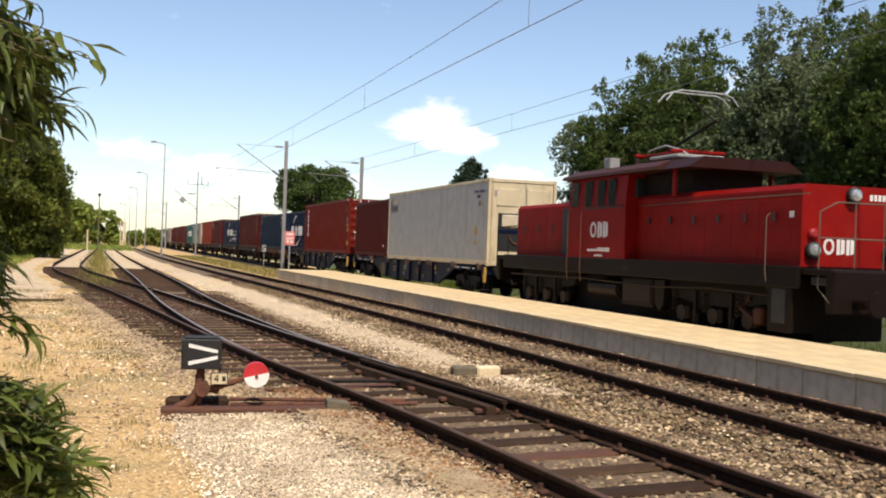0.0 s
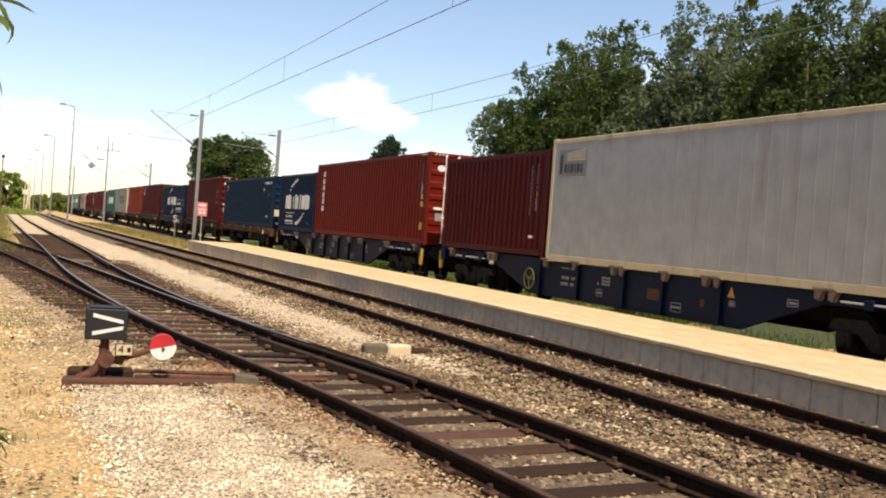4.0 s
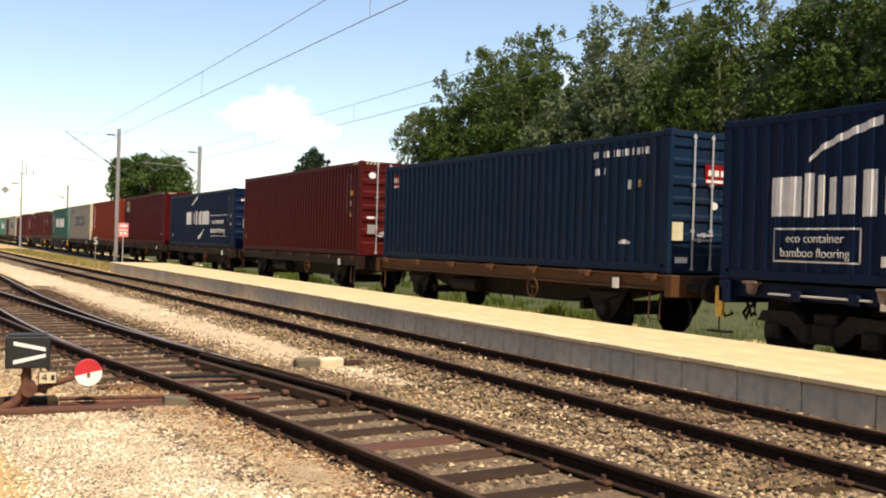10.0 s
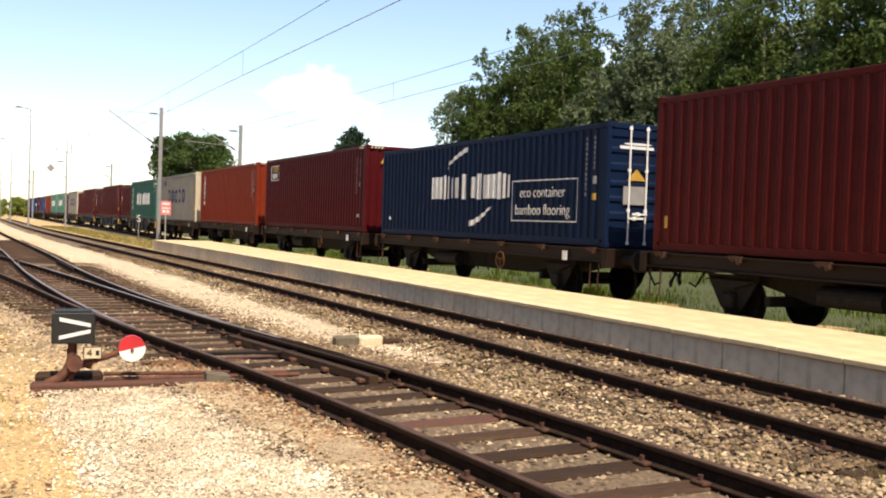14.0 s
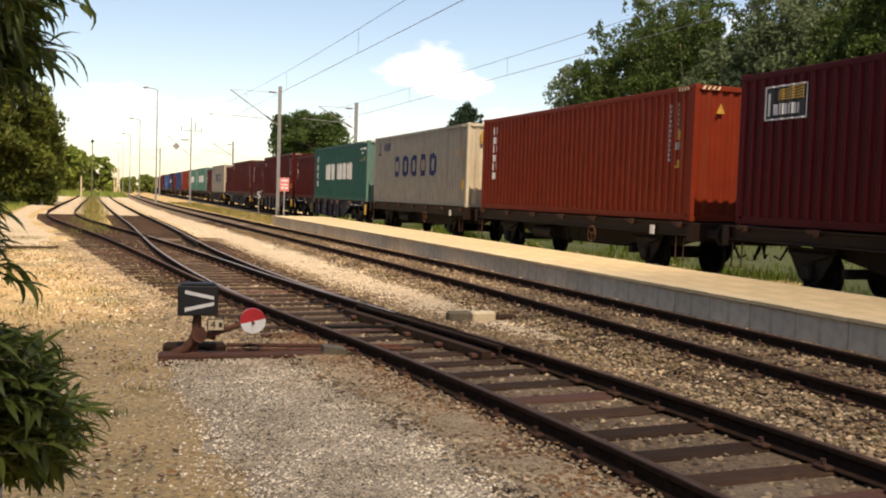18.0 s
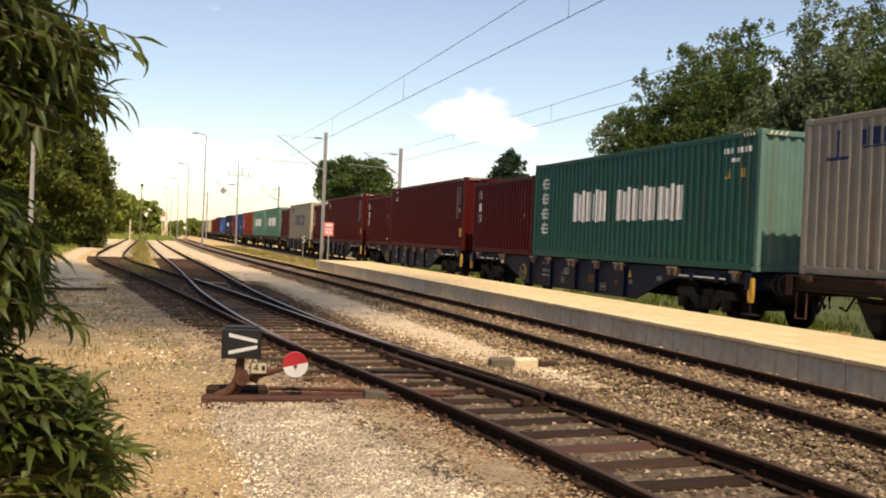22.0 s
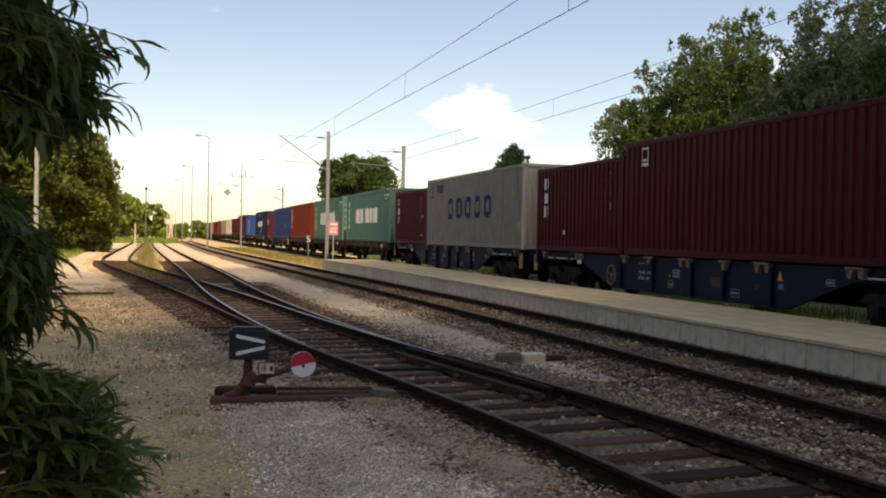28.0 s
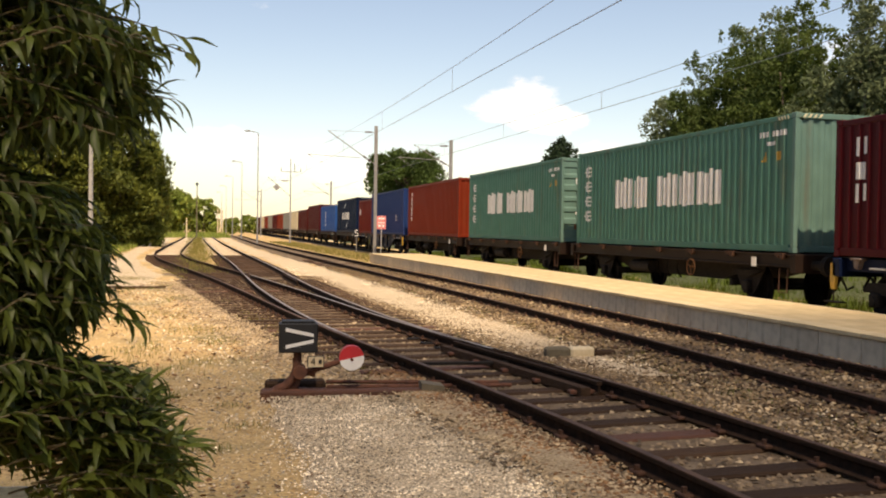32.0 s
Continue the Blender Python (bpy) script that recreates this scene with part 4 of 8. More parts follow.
def brand_blue(q, zb, w, gap, split, arcs):
    """Name blocks in white with two arcs. q: where the blocks begin, w: a block's width, split: room between the two groups."""
    def f(d):
        d.bars(q, zb, w, 0.66, gap, "132")
        d.bars(q + 3 * w + 2 * gap + split, zb - 0.01, w + 0.02, 0.66, gap, "213")
        qa, za, qb, z1 = arcs
        span = 1.24
        d.strip(qa, qa + span, lambda x: za + 0.47 * (max(0.0, x - qa) / span) ** 0.62, lambda x: za + 0.06 + 0.47 * (max(0.0, x - qa) / span) ** 0.55 + 0.07 * (x - qa) / span)
        d.cut()
        d.strip(qb, qb + span, lambda x: z1 + 0.52 * (max(0.0, x - qb) / span) ** 1.7, lambda x: z1 + 0.15 - 0.09 * (x - qb) / span + 0.50 * (max(0.0, x - qb) / span) ** 1.5)
    return f


def note(q, z, w, h):
    def f(d):
        d.strip(q, q + w, z, z + 0.025).strip(q, q + w, z + h - 0.025, z + h).strip(q, q + 0.03, z, z + h).strip(q + w - 0.03, q + w, z, z + h)
    return f


def tag(q, z, w, h):
    return lambda d: d.strip(q, q + w, z, z + h)


def door_marks(items):
    """Stickers on the near end of the container that was built last: name, material, x0, x1, z0, z1."""
    t = MOVERS[-1][0]
    for name, mat, x0, x1, z0, z1 in items:
        if name == "warning_triangle":
            g = Geo().prism([(x0, z0), (x1, z0), ((x0 + x1) / 2, z1)], "y", 0.018, 0.027)
        elif name == "round_mark":
            cx, cz, rx, rz = (x0 + x1) / 2, (z0 + z1) / 2, (x1 - x0) / 2, (z1 - z0) / 2
            g = Geo().prism([(cx + rx * math.cos(k * 0.4488), cz + rz * math.sin(k * 0.4488)) for k in range(14)], "y", 0.018, 0.027)
        else:
            g = Geo().box(x0, x1, 0.018, 0.027, z0, z1)
        ob = part(name, g, mat, t)
        if name == "red_sticker":
            for k in range(3):
                xx = x0 + (x1 - x0) * (0.12 + 0.28 * k)
                part("sticker_bar", Geo().box(xx, xx + (x1 - x0) * 0.19, 0.012, 0.019, z0 + (z1 - z0) * 0.42, z0 + (z1 - z0) * 0.72), "white", ob)
            part("sticker_bar", Geo().box(x0 + 0.02, x1 - 0.02, 0.012, 0.019, z0 + 0.03, z0 + 0.08), "white", ob)
        if name == "white_sticker":
            part("sticker_bar", Geo().prism([(x0 + 0.10, z1 - 0.16), (x1 - 0.10, z1 - 0.16), ((x0 + x1) / 2, z1 - 0.06)], "y", 0.012, 0.019), "ink_navy", ob)
            part("sticker_bar", Geo().box((x0 + x1) / 2 - 0.03, (x0 + x1) / 2 + 0.03, 0.012, 0.019, z1 - 0.22, z1 - 0.16), "ink_navy", ob)


DOOR_CODES = [("code_plate", "markwhite", 0.84, 0.98, 2.02, 2.14), ("code_plate", "stencil", 0.80, 1.00, 1.60, 1.66), ("code_plate", "stencil", 0.80, 0.96, 1.42, 1.47),
              ("code_plate", "markwhite", 0.80, 0.92, 1.22, 1.28), ("code_plate", "stencil", 0.80, 1.00, 0.98, 1.03)]


def leasing_panel(q, z, w, h, border):
    """A small logo panel: a dark field, pale slanting rays above and a row of plain bars below."""
    marks = [("logo_rays", "yellow" if border else "stripe", lambda d: [d.strip(q + w * 0.30, q + w * 0.96, (lambda k: lambda x: z + h * (0.58 + 0.05 * k + 0.045 * k * (x - q) / w))(k), (lambda k: lambda x: z + h * (0.615 + 0.05 * k + (0.02 + 0.045 * k) * (x - q) / w))(k)).cut() for k in range(5)])]
    marks.append(("logo_bars", "markwhite" if border else "ink_grey", lambda d: d.strip(q + w * 0.05, q + w * 0.15, z + h * 0.10, z + h * 0.82).bars(q + w * 0.22, z + h * 0.12, w * 0.085, h * 0.36, w * 0.028, "121212")))
    if border:
        marks.append(("logo_frame", "markwhite", lambda d: d.ring(q - 0.02, z - 0.02, w + 0.04, h + 0.04, 0.03)))
    return [("logo_field", "black" if border else "mast", lambda d: d.strip(q, q + w, z, z + h))] + marks


def grey_marks():
    ink = "ink_navy"
    return [("trade_name", ink, lambda d: [d.hoops(q, 1.11, 0.80, 0.86, 0.40, 1, 0.19) for q in (3.24, 4.44, 5.64, 6.82, 8.01)]),
            ("stencil_marking", ink, lambda d: d.strip(0.65, 1.25, 2.08, 2.14).strip(0.92, 0.99, 2.14, 2.62).bars(1.55, 2.28, 0.20, 0.34, 0.07, "2121").strip(1.55, 2.6, 2.25, 2.28)),
            ("warning_label", "yellow", lambda d: (d.strip(11.58, 11.82, 0.60, 0.94).cut(), d.strip(11.02, 11.24, 1.82, 1.85).strip(11.02, 11.05, 1.82, 1.90).strip(11.10, 11.14, 1.85, 2.02).strip(11.18, 11.24, 1.85, 2.0))),
            ("rust_patch", "rust_orange", lambda d: (d.strip(2.4, 2.6, 0.18, 0.34).cut(), d.strip(6.9, 7.05, 0.20, 0.42).cut(), d.strip(8.6, 8.66, 0.2, 0.5).cut()))]


def green_marks():
    W = "markwhite"
    return [("trade_name", W, lambda d: (d.bars(2.98, 1.05, 0.38, 0.90, 0.07, "12121"), d.bars(5.76, 1.06, 0.375, 0.88, 0.065, "12121121"))),
            ("side_marks", W, lambda d: [d.ring(0.72, 2.10 - 0.46 * k, 0.40, 0.30, 0.05).strip(0.62, 1.22, 2.23 - 0.46 * k, 2.27 - 0.46 * k).strip(0.90, 0.95, 2.05 - 0.46 * k, 2.45 - 0.46 * k) for k in range(4)]),
            ("stencil_marking", W, lambda d: d.bars(10.85, 2.46, 0.06, 0.13, 0.035, "1111 111111").strip(11.1, 11.45, 2.28, 2.36)),
            ("warning_label", "yellow", lambda d: (d.strip(10.92, 11.14, 1.94, 1.98).strip(10.97, 11.10, 1.98, 2.06).strip(11.01, 11.06, 2.06, 2.15).cut(), d.strip(11.50, 11.62, 1.95, 2.14)))]


def vertical_name(q, z, n, h, gap, w):
    return ("trade_name", "markwhite", lambda d: d.column(q, z, w, h, gap, n, 0.07))


def vertical_serial(q, z):
    """Two upright rows of small unreadable stencilled marks with small labels beside them."""
    def f(d):
        d.column(q, z, 0.06, 0.075, 0.03, 12, 0.02, False)
        d.column(q + 0.30, z + 0.02, 0.05, 0.075, 0.03, 7, 0.02, False)
        d.strip(q + 0.28, q + 0.40, z - 0.98, z - 0.82)
    return f


def build_boxes():
    W, Y = "markwhite", "yellow"
    container(30.0, L40, HIGH, "c_white", "white refrigerated container with cream machinery end", end="reefer", style="batten", end_mat="c_cream", rail_mat="c_cream", deck=1.165,
              marks=leasing_panel(0.32, 2.0, 1.23, 0.62, False) + [
                  ("warning_label", Y, lambda d: (d.strip(10.92, 11.2, 1.02, 1.30).cut(), d.strip(10.90, 11.22, 0.70, 0.74).strip(10.96, 11.16, 0.74, 0.82).strip(11.02, 11.10, 0.82, 0.94).cut(), d.strip(11.5, 11.62, 1.98, 2.16))),
                  ("stencil_marking", "ink_navy", lambda d: d.bars(10.86, 2.42, 0.07, 0.11, 0.03, "1111 11111 1").strip(11.1, 11.42, 2.26, 2.36).strip(11.3, 11.42, 1.98, 2.16))])
    container(42.31, L20, STD, "c_red", "dark red short corrugated container", end="door",
              marks=[("stencil_marking", "stencil", vertical_serial(5.15, 2.24)), ("warning_label", Y, tag(5.46, 1.45, 0.12, 0.14)), ("data_plate", "stencil", tag(5.44, 1.12, 0.14, 0.22)),
                     ("white_scuff", W, lambda d: d.strip(5.18, 5.42, 0.44, 0.50))])
    container(49.79, L40, HIGH, "c_redb", "brick red corrugated container with white locking bars", end="door", bars="white",
              marks=[vertical_name(0.76, 2.57, 6, 0.235, 0.042, 0.32), ("stencil_marking", "stencil", vertical_serial(11.36, 2.48)),
                     ("warning_label", Y, lambda d: (d.strip(11.62, 11.80, 1.42, 1.58).cut(), d.strip(11.60, 11.86, 1.18, 1.22).strip(11.66, 11.82, 1.22, 1.34).cut(), d.strip(11.60, 11.84, 0.46, 0.68))), ("data_plate", "stencil", tag(11.62, 1.66, 0.16, 0.24))])
    door_marks(DOOR_CODES + [("white_sticker", "white", -0.32, 0.15, 1.92, 2.29), ("round_mark", "markwhite", -0.92, -0.65, 2.30, 2.50), ("warning_triangle", Y, -0.26, 0.02, 1.20, 1.36), ("round_mark", "white", -0.98, -0.66, 1.10, 1.19),
                             ("data_plate", "mast", -0.90, -0.66, 0.76, 1.0)])
    hazard_bars(HIGH)
    container(62.10, L20, STD, "c_navy", "navy blue short container with white name and arcs", end="wall",
              marks=[("trade_name", W, brand_blue(1.05, 0.99, 0.58, 0.09, 0.16, (1.79, 1.80, 3.09, 0.28))), ("framed_note", W, note(1.11, 0.31, 1.62, 0.52)), ("stencil_marking", "stencil", vertical_serial(5.2, 2.2)),
                     ("data_plate", W, tag(4.98, 0.34, 0.07, 0.10))])
    NOTED.append((MOVERS[-1][0], L20, 1.11, 0.31, 1.62, 0.52))
    container(69.47, L40, STD, "c_blue", "faded blue corrugated container with rusted door end", end="door", deck=DECK_SHORT,
              marks=[("trade_mark", "l_red", tag(0.54, 1.95, 0.42, 0.36)), ("mark_bar", W, lambda d: d.bars(0.60, 2.10, 0.08, 0.14, 0.03, "121").strip(0.56, 0.94, 1.97, 2.01)),
                     ("stencil_marking", W, lambda d: d.bars(9.88, 2.18, 0.07, 0.14, 0.06, "11 11 1111 1111").strip(9.95, 10.12, 1.85, 1.98).strip(10.24, 10.32, 1.86, 1.98).strip(10.98, 11.10, 1.55, 1.72).strip(10.75, 11.1, 0.52, 0.57).strip(10.86, 11.0, 0.57, 0.60)),
                     ("warning_label", Y, tag(11.28, 1.58, 0.12, 0.14)), ("rust_edge", "rust_orange", lambda d: d.strip(12.09, 12.18, 0.16, 2.3))])
    door_marks(DOOR_CODES + [("red_sticker", "l_red", -0.37, 0.17, 1.64, 2.0), ("data_plate", "markwhite", 0.72, 1.02, 1.46, 1.56), ("warning_label", Y, 0.86, 1.02, 1.17, 1.30), ("round_mark", "markwhite", -0.22, -0.05, 1.18, 1.32),
                             ("data_plate", "stripe", -1.12, -0.86, 0.60, 0.93), ("data_plate", "markwhite", -1.02, -0.74, 0.20, 0.30)])
    container(83.47, L40, HIGH, "c_red", "brown red corrugated container with galvanised bars", end="door", deck=DECK_SHORT,
              marks=[("stencil_marking", "stencil", vertical_serial(11.10, 2.5)), ("warning_label", Y, lambda d: (d.strip(11.34, 11.52, 1.20, 1.24).strip(11.38, 11.48, 1.24, 1.36).cut(), d.strip(11.42, 11.54, 1.85, 2.0).cut(), d.strip(0.28, 0.42, 0.44, 0.66)))])
    door_marks(DOOR_CODES + [("red_sticker", "signpink", -0.33, 0.16, 1.95, 2.32), ("round_mark", "markwhite", -0.94, -0.70, 2.36, 2.56), ("round_mark", "markwhite", -0.98, -0.68, 1.13, 1.21), ("data_plate", "mast", -0.94, -0.68, 0.68, 0.96), ("round_mark", "markwhite", -0.12, 0.04, 0.34, 0.44)])
    hazard_bars(HIGH)
    container(97.24, L40, STD, "c_navy", "navy blue container with white name and framed note", end="door", bars="white", deck=DECK_SHORT,
              marks=[("trade_name", W, brand_blue(3.73, 1.04, 0.62, 0.09, 0.30, (4.65, 1.84, 6.0, 0.33))), ("framed_note", W, note(8.23, 0.50, 2.86, 0.96)), ("stencil_marking", "stencil", vertical_serial(11.4, 2.3)),
                     ("data_plate", W, tag(0.6, 0.45, 0.12, 0.10)), ("warning_label", Y, tag(11.66, 0.98, 0.14, 0.14))])
    door_marks([("small_brand", "markwhite", -0.9, -0.05, 2.05, 2.11), ("round_mark", "markwhite", -0.8, -0.1, 2.13, 2.18), ("warning_triangle", Y, -0.70, -0.22, 1.40, 1.64), ("data_plate", "mast", -0.78, -0.2, 0.90, 1.28), ("code_plate", "markwhite", 0.34, 0.66, 1.46, 1.53),
                ("round_mark", "markwhite", 0.36, 0.60, 0.92, 1.14)])
    NOTED.append((MOVERS[-1][0], L40, 8.23, 0.50, 2.86, 0.96))
    container(110.95, L40, HIGH, "c_wine", "dark wine red container with small logo panel", end="wall", deck=DECK_SHORT, marks=leasing_panel(0.75, 1.99, 1.12, 0.59, True) + [("stencil_marking", "stencil", vertical_serial(11.25, 2.5)), ("data_plate", "stencil", tag(11.45, 0.5, 0.18, 0.1))])
    end_marks(HIGH, False, True)
    container(124.71, L40, HIGH, "c_orange", "bright orange red corrugated container", end="wall", deck=DECK_SHORT,
              marks=[vertical_name(0.86, 2.58, 6, 0.235, 0.042, 0.36), ("stencil_marking", "stencil", vertical_serial(11.22, 2.52)), ("warning_label", Y, lambda d: (d.strip(11.5, 11.68, 1.15, 1.19).strip(11.54, 11.64, 1.19, 1.32).cut(), d.strip(11.52, 11.64, 1.75, 1.95)))])
    end_marks(HIGH, False, True)
    # near end in a paler, warmer colour than the side walls
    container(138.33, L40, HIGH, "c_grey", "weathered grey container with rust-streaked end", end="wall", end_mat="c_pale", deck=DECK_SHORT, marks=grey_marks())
    end_marks(HIGH)
    # near end in a paler green than the side walls
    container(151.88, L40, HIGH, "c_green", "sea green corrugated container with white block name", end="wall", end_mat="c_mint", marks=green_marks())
    end_marks(HIGH, False, False)
    container(164.15, L20, STD, "c_maroon", "dark maroon short container with white upright name", end="wall", marks=[vertical_name(0.55, 2.26, 3, 0.34, 0.08, 0.30), ("stencil_marking", "stencil", vertical_serial(4.95, 2.2))])
    container(171.43, L40, HIGH, "c_maroon", "dark maroon container with yellow height labels", end="wall", end_mat="c_red",
              marks=[("logo_panel", W, lambda d: d.ring(0.80, 2.22, 0.36, 0.46, 0.04).strip(0.86, 1.10, 2.34, 2.40).strip(0.84, 1.12, 2.25, 2.30)), ("height_label", Y, lambda d: d.strip(11.53, 11.82, 0.55, 0.88)), ("stencil_marking", "stencil", vertical_serial(11.2, 2.5))])
    end_marks(HIGH)
    container(183.72, L20, STD, "c_maroon", "dark maroon short container with white vertical name", end="wall", marks=[vertical_name(0.60, 2.25, 3, 0.35, 0.08, 0.32), ("stencil_marking", "stencil", vertical_serial(4.95, 2.2)), ("warning_label", Y, tag(5.26, 1.45, 0.12, 0.16)), ("white_scuff", W, tag(5.1, 0.3, 0.3, 0.06))])
    container(190.9, L40, HIGH, "c_maroon", "dark maroon container with yellow labels at its end", end="wall", end_mat="c_red",
              marks=[("height_label", Y, lambda d: d.strip(11.53, 11.82, 0.55, 0.88)), ("stencil_marking", "stencil", vertical_serial(11.2, 2.5)), ("logo_panel", W, lambda d: d.ring(0.88, 2.24, 0.36, 0.46, 0.04).strip(0.94, 1.18, 2.36, 2.42).strip(0.92, 1.2, 2.27, 2.32))])
    end_marks(HIGH)
    container(203.2, L20, STD, "c_maroon", "maroon short container with white vertical name", end="wall", marks=[vertical_name(0.60, 2.26, 3, 0.35, 0.08, 0.34), ("stencil_marking", "stencil", vertical_serial(4.95, 2.2)), ("data_plate", W, tag(2.1, 0.52, 0.12, 0.12))])
    container(210.48, L40, HIGH, "c_grey", "weathered grey container with dark blue name", end="wall", end_mat="c_pale", marks=grey_marks())
    end_marks(HIGH)
    container(222.8, L20, STD, "c_wine", "dark maroon short container with white vertical name", end="wall", marks=[vertical_name(0.58, 2.22, 3, 0.35, 0.08, 0.34), ("stencil_marking", "stencil", vertical_serial(5.0, 2.2)), ("white_scuff", W, tag(5.1, 0.4, 0.24, 0.05))])
    for c0, e in ((230.2, "wall"), (243.87, "door")):
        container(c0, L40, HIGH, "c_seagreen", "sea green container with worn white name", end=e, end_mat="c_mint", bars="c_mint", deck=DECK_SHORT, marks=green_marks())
        if e == "wall":
            end_marks(HIGH, False, False)
        else:
            door_marks([("code_plate", "markwhite", -0.7, -0.2, 2.0, 2.2), ("data_plate", "markwhite", -0.7, -0.2, 0.95, 1.05), ("data_plate", "rust_orange", -0.75, -0.3, 0.45, 0.62)])
    container(258.1, L40, HIGH, "c_orange", "orange red corrugated container", end="wall", deck=DECK_SHORT, marks=[vertical_name(0.75, 2.5, 6, 0.23, 0.05, 0.34)])
    container(271.85, L40, HIGH, "c_midblue", "dull blue corrugated container", end="wall", marks=[("stencil_marking", W, tag(9.6, 0.9, 0.25, 0.4))])
    container(284.15, L20, STD, "c_redb", "red short container far down the train", end="wall", marks=[("stencil_marking", W, tag(0.4, 1.4, 0.5, 0.5))])
    container(291.8, L40, HIGH, "c_navy", "navy blue container with white name", end="wall", deck=DECK_SHORT, marks=[("trade_name", W, brand_blue(3.7, 1.1, 0.62, 0.09, 0.3, (4.65, 1.95, 6.0, 0.4)))])
    container(305.6, L40, STD, "c_bright", "bright blue container with white marks", end="wall", deck=DECK_SHORT, marks=[("trade_name", W, lambda d: d.column(4.2, 2.0, 0.6, 0.3, 0.1, 4, 0.1))])
    container(319.4, L40, HIGH, "c_red", "brown red container far down the train", end="wall", deck=DECK_SHORT)
    container(333.2, L40, STD, "c_red", "dull red container far down the train", end="wall", deck=DECK_SHORT)
    for i, cm in enumerate(("c_cream", "c_grey", "c_orange", "c_red", "c_grey", "c_orange", "c_cream", "c_red", "c_blue")):
        container(347.0 + 13.8 * i, L40, STD, cm, "container far down the train", end="wall", deck=DECK_SHORT)


def handwheel(parent, x, y, z, r, mat):
    g = Geo()
    g.tube([(x, y + r * math.cos(a), z + r * math.sin(a)) for a in np.linspace(0, 2 * math.pi, 21)], 0.018, 6)
    for k in range(3):
        a = 2 * math.pi * k / 3 + 0.4
        g.cyl((x, y, z), (x, y + r * math.cos(a), z + r * math.sin(a)), 0.013, n=6)
    g.cyl((x - 0.02, y, z), (x + 0.12, y, z), 0.03, n=8)
    part("hand_wheel", g, mat, parent, "round brake wheel")


def wheelset_meshes():
    if "wheel" not in _cache:
        prof = [(0.05, -0.09), (0.11, -0.09), (0.12, -0.05), (0.36, -0.03), (0.40, -0.065), (0.455, -0.068), (0.46, 0.03), (0.49, 0.045), (0.49, 0.068), (0.40, 0.066), (0.36, 0.01), (0.12, 0.05), (0.05, 0.08)]
        _cache["wheel"] = Geo().lathe((0, 0, 0), prof, "x", 24).mesh("wheel")
        _cache["axle"] = Geo().cyl((-1.0, 0, 0), (1.0, 0, 0), 0.075, n=10).mesh("axle")


def wheelset(parent, y, turning=True):
    wheelset_meshes()
    s = part("wheelset", _cache["axle"], "darkiron", parent, m=pose(0, y, 0.46))
    part("wheel", _cache["wheel"], "darkiron", s, m=pose(-0.75, 0, 0))
    part("wheel", _cache["wheel"], "darkiron", s, m=pose(0.75, 0, 0, 0, 0, 180))
    if turning:
        WHEELS.append((s, y))
    return s


def bogie(parent, y, turning=True):
    if "bogie_side" not in _cache:
        g = Geo().prism([(-1.25, 0.62), (-1.15, 0.78), (-0.5, 0.80), (-0.3, 0.62), (0.3, 0.62), (0.5, 0.80), (1.15, 0.78), (1.25, 0.62), (0.62, 0.56), (0.38, 0.34), (-0.38, 0.34), (-0.62, 0.56)], "x", -0.06, 0.06)
        _cache["bogie_side"] = g.mesh("bogie_side")
        _cache["axle_box"] = Geo().box(-0.13, 0.05, -0.14, 0.14, 0.34, 0.60, b=0.03).cyl((-0.15, 0, 0.46), (-0.12, 0, 0.46), 0.085, n=12).mesh("axle_box")
        g = Geo().cyl((-0.05, 0, 0.40), (-0.05, 0, 0.63), 0.035, n=8)
        g.tube([(-0.05 + 0.05 * math.cos(a), 0.05 * math.sin(a), 0.41 + 0.0085 * a) for a in np.linspace(0, 25.0, 33)], 0.011, 4)
        _cache["spring"] = g.mesh("spring")
    b = part("bogie", Geo().box(-1.0, 1.0, -0.22, 0.22, 0.55, 0.80, b=0.03).mesh("bolster") if "bolster" not in _cache else _cache["bolster"], "darkiron", parent, m=pose(0, y, 0))
    _cache["bolster"] = b.data
    for sx in (-1, 1):
        mm = pose(sx * 1.02, 0, 0, 0, 0, 0 if sx < 0 else 180)
        part("bogie_frame", _cache["bogie_side"], "darkiron", b, m=mm)
        for dy in (-0.9, 0.9):
            part("axle_box", _cache["axle_box"], "darkiron", b, m=mm @ pose(0, dy, 0))
        for dy in (-0.21, 0.21):
            part("coil_spring", _cache["spring"], "darkiron", b, m=mm @ pose(0, dy, 0))
    for dy in (-0.9, 0.9):
        wheelset(parent, y + dy, turning)


def buffers(parent, y, d, mat="darkiron"):
    """Two buffers and a coupling at an end; d: -1 towards the front of the train."""
    for sx in (-1, 1):
        g = Geo().cyl((sx * 0.875, y, 1.02), (sx * 0.875, y + d * 0.32, 1.02), 0.10, n=12).cyl((sx * 0.875, y + d * 0.30, 1.02), (sx * 0.875, y + d * 0.52, 1.02), 0.07, n=10)
        g.cyl((sx * 0.875, y + d * 0.50, 1.02), (sx * 0.875, y + d * 0.56, 1.02), 0.225, n=16)
        part("buffer", g, mat, parent)
    g = Geo().box(-0.06, 0.06, min(y, y + d * 0.45), max(y, y + d * 0.45), 0.90, 1.04, b=0.02)
    g.tube([(0.0, y + d * 0.40, 0.95), (0.05, y + d * 0.48, 0.75), (0.0, y + d * 0.40, 0.60)], 0.03, 6)
    part("coupling", g, mat, parent)
    g = Geo()
    for sx in (-0.35, 0.35):
        g.tube([(sx, y, 0.95), (sx, y + d * 0.18, 0.75), (sx * 0.9, y + d * 0.30, 0.55), (sx * 0.7, y + d * 0.42, 0.62)], 0.025, 6)
    part("brake_hose", g, mat, parent)


